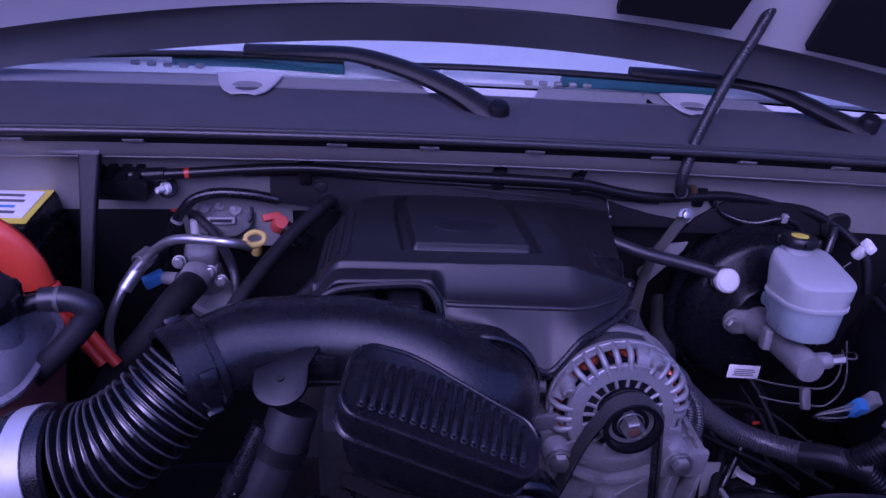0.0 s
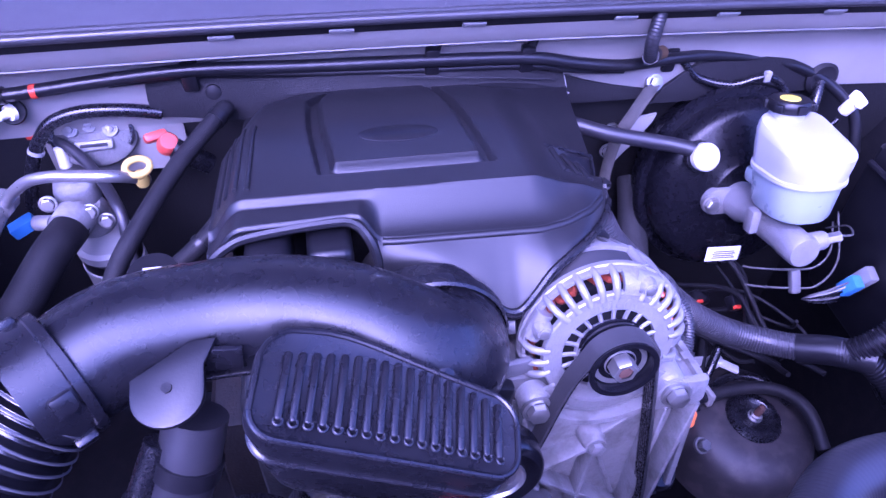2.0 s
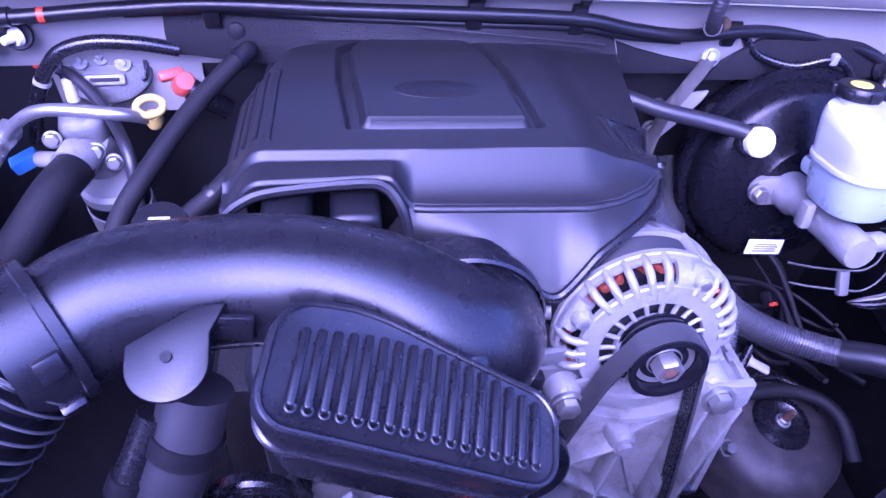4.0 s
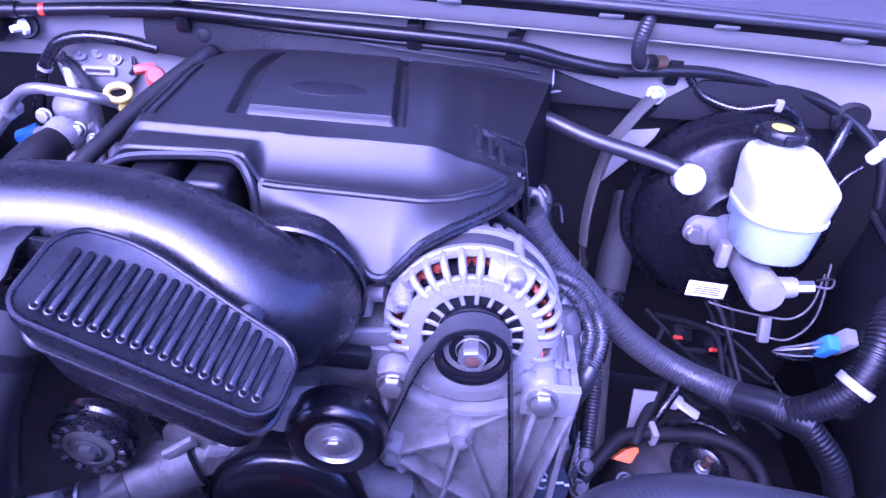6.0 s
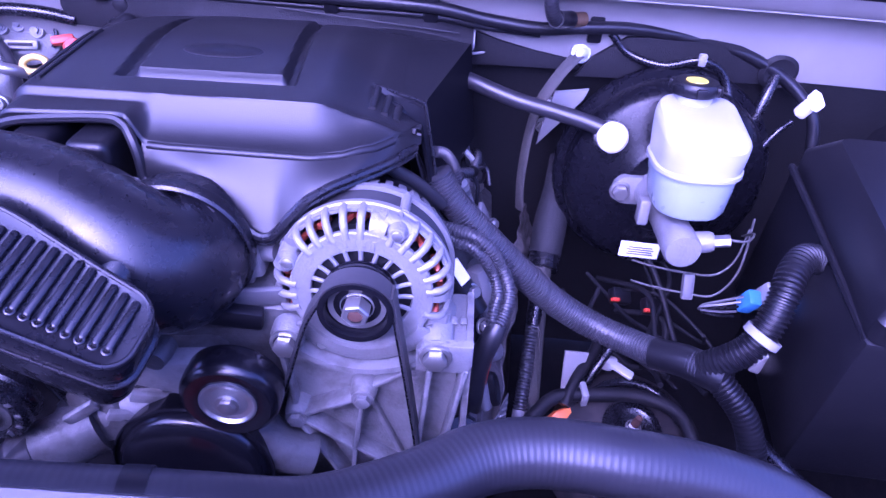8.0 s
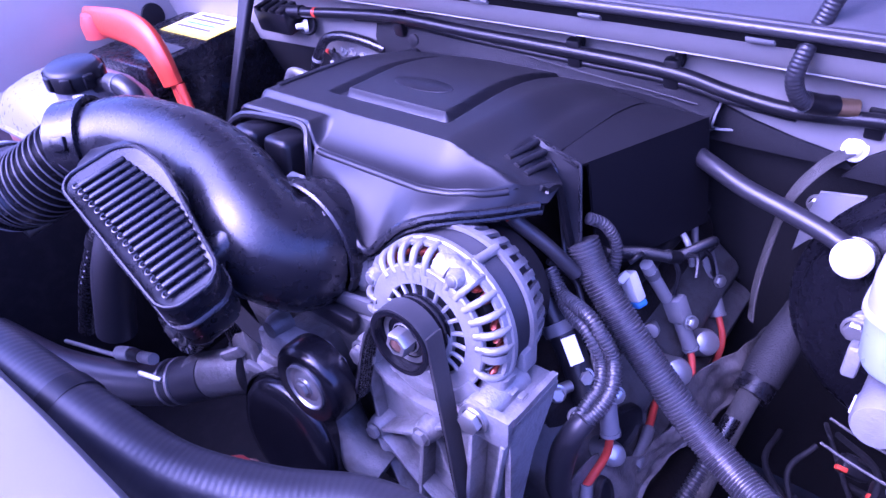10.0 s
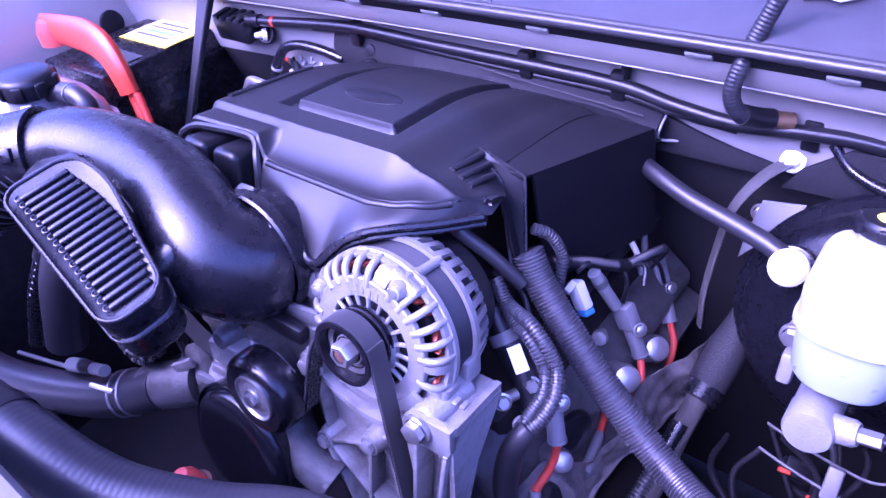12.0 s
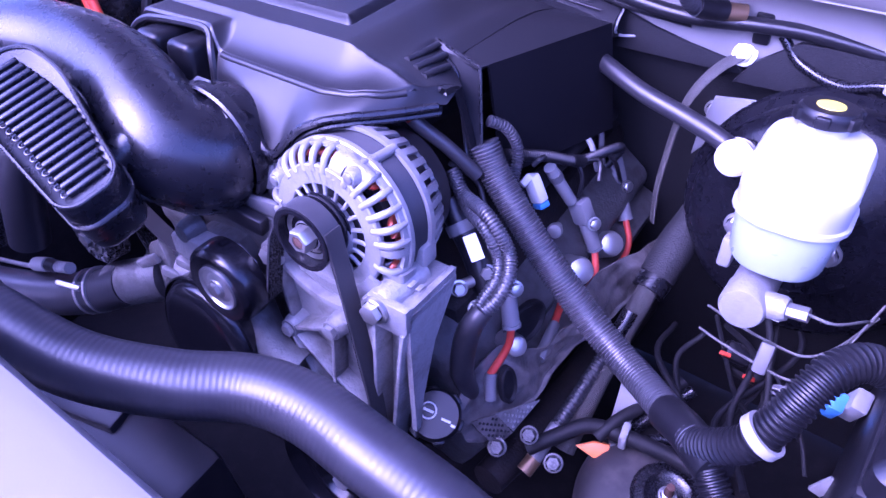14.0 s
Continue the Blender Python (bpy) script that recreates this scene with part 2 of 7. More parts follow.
def tube(points, radius=0.01, sides=14, steps=8, flat=1.0, rib=None, caps=True, bm=None, up=(0, 0, 1)):
    """A pipe along points (x, y, z, or x, y, z, r). rib=(pitch, depth): corrugation."""
    bm = bm or bmesh.new()
    rows = spline(points, steps)
    if rib:
        pts = [r for r in rows]
        lens = np.cumsum([0] + [np.linalg.norm(b[:3] - a[:3]) for a, b in zip(pts, pts[1:])])
        per = 4 if len(rib) < 3 else 8
        n = max(4, int(lens[-1] / rib[0]) * per)
        s = np.linspace(0, lens[-1], n + 1)
        rows = [np.array([np.interp(v, lens, [q[k] for q in pts]) for k in range(len(pts[0]))]) for v in s]
    rings = []
    last = None
    side = None
    for i, r in enumerate(rows):
        c = Vector(r[:3])
        a, b = rows[max(0, i - 1)], rows[min(len(rows) - 1, i + 1)]
        d = Vector(b[:3]) - Vector(a[:3])
        d = d.normalized() if d.length > 1e-9 else last
        if side is None:
            side = d.cross(Vector(up))
            if side.length < 1e-3:
                side = d.cross(Vector((1, 0, 0)))
        else:
            side = last.rotation_difference(d) @ side
        side = (side - d * side.dot(d)).normalized()
        last = d
        o = side.cross(d)
        rad = r[3] if len(r) > 3 else radius
        if rib:
            rad += rib[1] * ((0.5 if i % 4 in (1, 2) else -0.5) if len(rib) < 3 else (0.5, 0.12, -0.33, -0.47, -0.5, -0.47, -0.33, 0.12)[i % 8])
        rings.append([bm.verts.new(c + side * (rad * math.cos(k / sides * math.tau)) + o * (rad * flat * math.sin(k / sides * math.tau))) for k in range(sides)])
    for p, q in zip(rings, rings[1:]):
        for k in range(sides):
            bm.faces.new((p[k], p[(k + 1) % sides], q[(k + 1) % sides], q[k]))
    if caps:
        bm.faces.new(rings[0][::-1])
        bm.faces.new(rings[-1])
    return bm


def lathe(profile, m=Matrix(), sides=40, bm=None, closed=False):
    """Turns (r, z) round the z of m."""
    bm = bm or bmesh.new()
    rings = []
    for r, z in profile:
        if r < 1e-6:
            rings.append([bm.verts.new(m @ Vector((0, 0, z)))])
        else:
            rings.append([bm.verts.new(m @ Vector((r * math.cos(k / sides * math.tau), r * math.sin(k / sides * math.tau), z))) for k in range(sides)])
    pairs = list(zip(rings, rings[1:])) + ([(rings[-1], rings[0])] if closed else [])
    for p, q in pairs:
        for k in range(sides):
            j = (k + 1) % sides
            if len(p) == 1 and len(q) == 1:
                break
            if len(p) == 1:
                bm.faces.new((p[0], q[k], q[j]))
            elif len(q) == 1:
                bm.faces.new((p[k], p[j], q[0]))
            else:
                bm.faces.new((p[k], p[j], q[j], q[k]))
    return bm


def block(size, m=Matrix(), bevel=0.0, segments=2, bm=None):
    """A box with rounded edges, its middle at m."""
    own = bmesh.new()
    bmesh.ops.create_cube(own, size=1.0)
    bmesh.ops.scale(own, verts=own.verts, vec=size)
    if bevel:
        bmesh.ops.bevel(own, geom=own.edges[:], offset=bevel, segments=segments, profile=0.5, affect="EDGES")
    bmesh.ops.transform(own, matrix=m, verts=own.verts)
    return merge(own, bm)


def merge(own, bm):
    if bm is None:
        return own
    me = bpy.data.meshes.new("tmp")
    own.to_mesh(me)
    own.free()
    bm.from_mesh(me)
    bpy.data.meshes.remove(me)
    return bm


def prism(outline, depth, m=Matrix(), bevel=0.0, bm=None, segments=2):
    """An outline (x, y) made thick along z from 0 to depth."""
    own = bmesh.new()
    f = own.faces.new([own.verts.new((x, y, 0)) for x, y in outline])
    r = bmesh.ops.extrude_face_region(own, geom=[f])
    bmesh.ops.translate(own, verts=[v for v in r["geom"] if isinstance(v, bmesh.types.BMVert)], vec=(0, 0, depth))
    if bevel:
        top = [e for e in own.edges if all(abs(v.co.z - depth) < 1e-7 for v in e.verts)]
        bmesh.ops.bevel(own, geom=top, offset=bevel, segments=segments, profile=0.5, affect="EDGES")
    bmesh.ops.transform(own, matrix=m, verts=own.verts)
    return merge(own, bm)


def rounded(w, h, r, n=5):
    """A rectangle with round corners, as an outline."""
    out = []
    for cx, cy, a in ((w / 2 - r, h / 2 - r, 0), (-w / 2 + r, h / 2 - r, 90), (-w / 2 + r, -h / 2 + r, 180), (w / 2 - r, -h / 2 + r, 270)):
        out += [(cx + r * math.cos(radians(a + 90 * k / n)), cy + r * math.sin(radians(a + 90 * k / n))) for k in range(n + 1)]
    return out


def bolt(m, r=0.008, h=0.006, washer=1.35, bm=None):
    """A hex head with its washer face, standing on m's plane."""
    bm = lathe([(r * washer, 0), (r * washer, h * 0.3), (r * 1.05, h * 0.34)], m, 20, bm)
    lathe([(r, h * 0.3), (r, h * 0.92), (r * 0.86, h), (0, h)], m, 6, bm)
    return bm


def shift(m, x=0, y=0, z=0):
    return m @ Matrix.Translation((x, y, z))


def along(a, b):
    a, b = Vector(a), Vector(b)
    m = axes((a + b) / 2, b - a)
    return m, (b - a).length


def bar(a, b, w, h, bevel=0.0, bm=None, up=(0, 0, 1)):
    """A straight bar from a to b."""
    a, b = Vector(a), Vector(b)
    return block((w, h, (b - a).length), axes((a + b) / 2, b - a, up), bevel, bm=bm)


def skin(rows, bm=None, close=False):
    """A sheet through rows of points."""
    bm = bm or bmesh.new()
    g = [[bm.verts.new(p) for p in r] for r in rows]
    for p, q in zip(g, g[1:]):
        for k in range(len(p) - 1 + (1 if close else 0)):
            j = (k + 1) % len(p)
            bm.faces.new((p[k], p[j], q[j], q[k]))
    return bm


def thicken(bm, t):
    """Gives a sheet a thickness, inward along its normals."""
    bmesh.ops.recalc_face_normals(bm, faces=bm.faces)
    bm.normal_update()
    verts, faces = list(bm.verts), list(bm.faces)
    edge = [e for e in bm.edges if len(e.link_faces) == 1]
    twin = {v: bm.verts.new(v.co - v.normal * t) for v in verts}
    for f in faces:
        bm.faces.new([twin[v] for v in reversed(f.verts)])
    for e in edge:
        a, b = e.verts
        bm.faces.new((a, b, twin[b], twin[a]))
    return bm

# ---- setting ----
def sheet_curve(profile, x0, x1, n=40, bow=0.0, mid=0.15):
    """Profile rows (y, z) carried across from x0 to x1; bow: how far the ends come forward."""
    rows = []
    for y, z in profile:
        rows.append([(x, y - bow * (x - mid) ** 2, z) for x in np.linspace(x0, x1, n)])
    return skin(rows)


ground = solo("ground", block((400, 400, 0.1), pose(0, 0, -0.05)), "ground", "worn grey driveway under the truck", "ground", kind="structure")

wall = solo("wall_firewall", thicken(sheet_curve([(0.912, 1.095), (0.908, 1.11), (0.902, 1.15), (0.896, 1.178), (0.888, 1.19), (0.862, 1.2)], -0.85, 1.0, 44, 0.06), 0.004), "paint",
            "pale painted steel bulkhead behind the engine", "bulkhead", kind="structure")
solo("wall_firewall_lower", thicken(sheet_curve([(1.02, 0.45), (1.0, 0.85), (0.97, 0.97), (0.94, 1.045), (0.918, 1.1)], -0.85, 1.0, 40, 0.06), 0.01), "felt_wall",
     "black felt covering the lower bulkhead", "bulkhead", kind="structure")
solo("trim_cowl_ledge", thicken(sheet_curve([(0.866, 1.198), (0.858, 1.204), (0.852, 1.2225)], -0.85, 1.0, 44, 0.06), 0.003), "paint", "pale painted steel ledge under the windscreen cowl", "cowl ledge", kind="structure")
solo("trim_ledge_seam", tube([(x, 0.8585 - 0.06 * (x - 0.15) ** 2, 1.2035) for x in np.linspace(-0.84, 0.99, 12)], 0.0018, 6, 6), "dark", "dark seam line along the cowl ledge", "seam", kind="structure")
solo("trim_cowl_channel", thicken(sheet_curve([(0.853, 1.2226), (0.846, 1.2285), (0.841, 1.2335), (0.837, 1.2375)], -0.85, 1.0, 44, 0.06), 0.003), "dark", "black channel below the cowl weatherstrip", "channel", kind="structure")

seal = thing("trim_cowl_seal", "black rubber weatherstrip along the front of the cowl", "weatherstrip", (0.1, 0.84, 1.23), kind="structure")
part("seal_strip", tube([(x, 0.832 - 0.06 * (x - 0.15) ** 2, 1.243) for x in np.linspace(-0.84, 0.99, 12)], 0.0055, 12, 6), "seal", seal)
part("seal_lip", tube([(x, 0.8395 - 0.06 * (x - 0.15) ** 2, 1.2465) for x in np.linspace(-0.84, 0.99, 12)], 0.003, 8, 6), "seal", seal)
for k, x in enumerate((-0.56, -0.45, -0.31, -0.06, 0.06, 0.2, 0.37, 0.49, 0.62, 0.78)):
    part("seal_clip", block((0.026, 0.006, 0.008), pose(x, 0.8425 - 0.06 * (x - 0.15) ** 2, 1.2285, 40), 0.0015), "palegrey", seal)

# windscreen cowl: a grained panel with two stepped lids, open pockets at the wiper pivots
cowl = thing("trim_cowl_panel", "grey-black grained plastic cowl below the windscreen", "cowl", (0.1, 0.92, 1.22), kind="structure")
part("panel", thicken(sheet_curve([(0.834, 1.240), (0.85, 1.247), (0.93, 1.249), (0.975, 1.247), (0.99, 1.25)], -0.88, 1.02, 50, 0.06), 0.003), "cowl", cowl)


def cowl_lid(x0, x1, cut_l, cut_r, rear):
    """A raised lid with slanted ends: its front face, or the strip behind its rear edge."""
    bm = bmesh.new()
    n = 30
    low, high, back, end = [], [], [], []
    for k in range(n + 1):
        u = k / n
        x = x0 + (x1 - x0) * u
        low.append((x, 0.845 - 0.06 * (x - 0.15) ** 2, 1.2475))
        s = x0 + cut_l + (x1 - cut_r - x0 - cut_l) * u
        w = 0.06 * (s - 0.15) ** 2
        high.append((s, 0.95 - w, 1.2625))
        back.append((s, 0.953 - w, 1.2635))
        end.append((s + (0.012 if u < 0.5 else -0.012), 0.985 - w, 1.2665))
    skin([back, end] if rear else [[(x, y, z - 0.008) for x, y, z in low], low, high, [(x, y + 0.002, z - 0.008) for x, y, z in high]], bm)
    return thicken(bm, 0.002)


for x0, x1, cl, cr in ((-0.74, 0.142, 0.02, 0.082), (0.168, 0.6, 0.045, 0.035)):
    part("lid", cowl_lid(x0, x1, cl, cr, False), "cowl", cowl)
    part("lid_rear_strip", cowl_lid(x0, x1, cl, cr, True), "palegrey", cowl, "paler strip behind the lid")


def jet_pocket(x):
    """A sagging moulded dish with a pointed front lip."""
    rows = []
    for v in np.linspace(0, 1, 7):
        half = 0.044 * (1 - v) ** 0.6 + 0.014 * v
        rows.append([(x + half * u, 0.977 - 0.058 * v - 0.006 * u * u, 1.2665 - 0.007 * math.sin(math.pi * v) * (1 - u * u) - 0.008 * v + 0.0055) for u in np.linspace(-1, 1, 11)])
    return thicken(skin(rows), 0.002)


for x in (-0.188, 0.447):
    part("washer_jet_pocket", jet_pocket(x), "jet", cowl, "pale grey moulded washer jet pocket")

pane = solo("window_1", thicken(sheet_curve([(0.986, 1.2655), (1.2, 1.39), (1.45, 1.525), (1.75, 1.67)], -0.86, 1.02, 40, 0.09), 0.005), "glass", "raked windscreen reflecting the bright sky", "windscreen", kind="structure")
pane.visible_shadow = False
# added white sheet that gives the pane the brightness of reflected sky
solo("backdrop_glass_sheen", thicken(sheet_curve([(1.005, 1.262), (1.25, 1.4), (1.5, 1.535), (1.75, 1.65)], -0.82, 0.98, 8, 0.09), 0.006), "paper", "white sheet added behind the windscreen for its sky reflection", "sunshade", kind="structure")

# hood, propped open over the bay
hood = thing("hood", "open pale hood with black insulation on its underside", "hood", (0.12, 0.98, 1.33))


def hood_sheet(y0, z0, y1, z1, rows=10, cols=36, lift=0.0, inset=0.0):
    out = []
    for i in range(rows + 1):
        v = i / rows
        r = []
        for x in np.linspace(-0.66 + inset, 0.9 - inset, cols):
            arch = 0.15 * (x - 0.1) ** 2
            r.append((x, y0 + (y1 - y0) * v - 0.12 * (x - 0.12) ** 2 * (1 - v), z0 + (z1 - z0) * v - arch + lift))
        out.append(r)
    return skin(out)


part("outer_skin", thicken(hood_sheet(1.0, 1.345, 0.5, 2.2), 0.004), "paint_hood", hood)
# grey instead of the pale hood paint: the flange's shade is in its colour
part("rear_flange", thicken(hood_sheet(0.975, 1.332, 0.935, 1.389, 3), 0.004), "grey", hood, "rear flange with its shade put into a grey colour")
part("inner_frame", thicken(hood_sheet(0.934, 1.391, 0.47, 2.14, 6), 0.003), "paint_hood", hood)
for x0, x1, y0, z0 in ((-0.56, -0.12, 0.85, 1.5), (-0.06, 0.25, 0.84, 1.52), (0.29, 0.44, 0.905, 1.41), (0.545, 0.88, 0.908, 1.402)):
    own = []
    for v in np.linspace(0, 1, 8):
        own.append([(x, y0 + (0.54 - y0) * v - 0.12 * (x - 0.12) ** 2 * (1 - v), z0 + (2.008 - z0) * v - 0.14 * (x - 0.12) ** 2) for x in np.linspace(x0 - 0.06 * v, x1 + 0.04 * v, 14)])
    part("insulation_pad", thicken(skin(own), 0.012), "foam", hood, "black felt insulation pad")

# body round the bay
for nm, x, yaw in (("wall_fender_passenger", -0.66, 0), ("wall_fender_driver", 0.93, 0)):
    s = 1 if x > 0 else -1
    solo(nm, thicken(skin([[(x - s * 0.02, y, 0.62), (x - s * 0.03, y, 0.95), (x - s * 0.05, y, 1.09), (x, y, 1.12), (x + s * 0.05, y, 1.13), (x + s * 0.13, y, 1.1), (x + s * 0.17, y, 0.9), (x + s * 0.17, y, 0.5)] for y in np.linspace(-0.25, 1.15, 15)]), 0.004), "paint",
         "pale metallic front wing beside the engine bay", "wing panel", kind="structure")
apron = thing("wall_apron_passenger", "pale painted inner wing apron with round holes", "wing apron", (-0.64, 0.7, 1.05), kind="structure")
part("panel", thicken(skin([[(-0.63, y, 1.04), (-0.645, y, 1.13), (-0.655, y, 1.19), (-0.68, y, 1.235), (-0.72, y, 1.25), (-0.8, y, 1.245)] for y in np.linspace(0.2, 1.02, 12)]), 0.004), "paint", apron)
for y, z, r in ((0.82, 1.13, 0.018), (0.9, 1.16, 0.012)):
    part("hole", lathe([(0.0, 0.002), (r, 0.002), (r + 0.003, 0.0015), (r + 0.004, -0.002)], axes((-0.641 - 0.15 * (z - 1.13), y, z), (1, 0, 0.1)), 24), "dark", apron)
for nm, x in (("wall_liner_passenger", -0.625), ("wall_liner_driver", 0.86)):
    solo(nm, thicken(skin([[(x, y, 0.45), (x, y, 1.02), (x + (0.03 if x > 0 else -0.03), y, 1.06)] for y in np.linspace(-0.2, 1.0, 10)]), 0.006), "dark", "black plastic inner wing liner", "wing liner", kind="structure")
support_rows = [[(x, y, 1.245 - 0.22 * max(0.0, x - 0.24) - 0.15 * max(0.0, -0.1 - x) - drop) for x in np.linspace(-0.62, 0.86, 60)] for y, drop in ((-0.03, 0.035), (0.0, 0.012), (0.03, 0.003), (0.12, 0.0), (0.236, 0.0), (0.246, 0.002), (0.249, 0.006), (0.249, 0.018))]
solo("wall_radiator_support", thicken(skin(support_rows), 0.0025), "support", "pale painted radiator support panel along the front", "radiator support", kind="structure")
shroud = thing("wall_fan_shroud", "black plastic fan shroud behind the radiator", "fan shroud", (0.0, 0.3, 0.55), kind="structure")
part("panel", block((0.58, 0.09, 0.36), pose(-0.09, 0.3, 0.73), 0.012), "black", shroud)
part("panel", block((0.3, 0.06, 0.26), pose(0.5, 0.29, 0.68), 0.012), "black", shroud)
part("lip", bar((-0.37, 0.268, 0.914), (0.19, 0.268, 0.914), 0.012, 0.012, 0.003), "black", shroud)
part("step", block((0.13, 0.05, 0.012), pose(0.02, 0.31, 0.913, 0, 0, 12), 0.003), "black", shroud)
solo("floor_engine_bay", block((1.7, 1.3, 0.05), pose(0.12, 0.4, 0.42)), "dark", "dark grimy underside of the engine bay", "bay floor", kind="structure")
solo("wall_grille_front", block((1.5, 0.05, 0.7), pose(0.12, -0.055, 0.72), 0.02), "paint", "pale front panel of the truck below the hood line", "front panel", kind="structure")

# unseen walls added round the truck to shape light: dark in front, pale beside
for nm, size, at, skin_ in (("wall_unseen_front", (18, 0.2, 3.4), (0, -4.6, 1.7), "siding"), ("wall_unseen_passenger", (0.2, 16, 3.0), (-8, 0.9, 1.5), "siding_pale"), ("wall_unseen_driver", (0.2, 16, 2.2), (8, 0.9, 1.1), "siding_pale")):
    solo(nm, block(size, pose(*at)), skin_, "unseen plain wall added to shape the light", "yard wall", kind="structure")

def loft(outlines, m, bm=None):
    bm = bm or bmesh.new()
    rings = [[bm.verts.new(m @ Vector((x, y, z))) for x, y in o] for o, z in outlines]
    for p, q in zip(rings, rings[1:]):
        for k in range(len(p)):
            bm.faces.new((p[k], p[(k + 1) % len(p)], q[(k + 1) % len(p)], q[k]))
    bm.faces.new(rings[0][::-1])
    bm.faces.new(rings[-1])
    return bm


def box_ring(w, h, r, dx=0.0, dy=0.0):
    return [(x + dx, y + dy) for x, y in rounded(w, h, r, 6)]


# ---- engine ----
# the engine leans back a little: OUT points out of its front, along the crankshaft
LEAN_BACK = radians(6)
OUT = Vector((0, -math.cos(LEAN_BACK), math.sin(LEAN_BACK)))


def front(x, y, z):
    """A frame on the engine's front: z out of it, y up."""
    return axes((x, y, z), OUT)


def deck(x, y):
    fall = y - 0.715
    return 1.203 - 0.11 * (y - 0.62) - 1.2 * max(0.0, y - 0.72) ** 2 - 0.025 * (fall + math.sqrt(fall * fall + 0.0001))


cover = thing("engine_cover", "black textured plastic engine cover with a raised centre panel", "engine cover", (0.11, 0.7, 1.08))


def interp(x, pts):
    return float(np.interp(x, [p[0] for p in pts], [p[1] for p in pts]))


def eased(pts, width=0.012, step=0.001):
    """The same curve with its corners rounded over a width."""
    xs_ = np.arange(pts[0][0], pts[-1][0] + step / 2, step)
    n = max(1, int(width / step))
    ys_ = np.interp(xs_, [p[0] for p in pts], [p[1] for p in pts])
    ys_ = np.convolve(np.pad(ys_, n, mode="edge"), np.hanning(2 * n + 3)[1:-1] / np.hanning(2 * n + 3)[1:-1].sum(), "valid")
    return list(zip(xs_, ys_))


def smooth(a, b, x):
    t = min(1, max(0, (x - a) / (b - a)))
    return t * t * (3 - 2 * t)


EDGE_Y = eased([(-0.07, 0.58), (-0.06, 0.572), (0.045, 0.578), (0.054, 0.574), (0.064, 0.568), (0.08, 0.566), (0.2, 0.563), (0.225, 0.569), (0.246, 0.58), (0.268, 0.604), (0.284, 0.645)], 0.006)
RIM_Y = eased([(0.064, 0.555), (0.1, 0.551), (0.13, 0.54), (0.157, 0.522), (0.168, 0.518), (0.185, 0.524), (0.2, 0.534), (0.22, 0.545), (0.24, 0.56), (0.262, 0.585), (0.284, 0.628)], 0.012)
EDGE_Z = eased([(0.064, 1.150), (0.075, 1.158), (0.095, 1.164), (0.11, 1.1635), (0.125, 1.158), (0.14, 1.149), (0.155, 1.138), (0.162, 1.134), (0.174, 1.134), (0.186, 1.148), (0.2, 1.162), (0.22, 1.1695), (0.24, 1.1705), (0.262, 1.166), (0.284, 1.156)], 0.007)


def cover_z(x, y):
    d = deck(x, y)
    # front: a shelf over the manifold opening, and a swept hollow beside it
    shelf = d - 0.007 * (1 - smooth(0.598, 0.606, y))
    turn = min(1.0, max(0.0, (y - 0.566) / 0.038)) ** 2.0
    hollow = 1.181 + (d - 1.181) * turn
    side = 1 - smooth(0.050, 0.068, x)
    z = shelf * side + hollow * (1 - side)
    # groove round the logo panel
    v = (y - 0.655) / 0.2
    l, r = 0.036 - 0.018 * v, 0.163 - 0.014 * v
    outer = smooth(l - 0.018, l - 0.012, x) * (1 - smooth(r + 0.008, r + 0.013, x)) * smooth(0.632, 0.637, y)
    inner = smooth(l - 0.005, l + 0.002, x) * (1 - smooth(r - 0.002, r + 0.004, x)) * smooth(0.643, 0.648, y)
    z += -0.007 * outer + 0.0098 * inner
    # shoulders
    z -= (0.016 * smooth(0.195, 0.24, x) * smooth(0.57, 0.62, y) + 0.016 * smooth(0.235, 0.284, x)) * (1 - 0.6 * smooth(0.7, 0.86, y))
    # the recess under the ribs, in front of the corner flange
    z -= (0.005 + 0.28 * max(0.0, x - 0.245)) * smooth(0.233, 0.243, x) * smooth(0.628, 0.672, y) * (1 - smooth(0.674, 0.679, y))
    e = interp(x, EDGE_Y)
    z -= 0.003 * (1 - smooth(0.0, 0.005, y - e)) ** 2
    return z


LEFT = [(0.58, -0.07), (0.72, -0.066), (0.806, -0.05), (0.85, -0.015), (0.862, 0.0)]


def draw_in(x, y):
    """The cover narrows towards its rear on the passenger side."""
    return x if x > 0.1 else 0.1 - (0.1 - x) * (0.1 - interp(y, LEFT)) / 0.17


def shoulder(x):
    return 0.03 * (1 - smooth(-0.07, -0.032, x)) ** 2


def deck_end(y):
    """How far the deck reaches towards the driver's side."""
    return 0.284 - 0.022 * smooth(0.645, 0.675, y)


xs = np.unique(np.concatenate([np.linspace(-0.07, 0.284, 190), [0.0635]]))
top = bmesh.new()
rows = []
YS = np.concatenate([np.linspace(0, 0.012, 10), np.linspace(0.014, 0.16, 80), np.linspace(0.165, 0.36, 36)])
for dy in YS:
    row = []
    for x in xs:
        e = interp(x, EDGE_Y)
        y = e + (0.625 - e) * dy / 0.1 if dy < 0.1 else 0.625 + (dy - 0.1) * 0.237 / 0.26
        xr = x if x < 0.2 else 0.2 + (x - 0.2) * (deck_end(y) - 0.2) / 0.084
        row.append((draw_in(xr, y), y, cover_z(xr, y) - shoulder(x)))
    rows.append(row)
skin(rows, top)
part("deck", thicken(top, 0.003), "cover", cover)
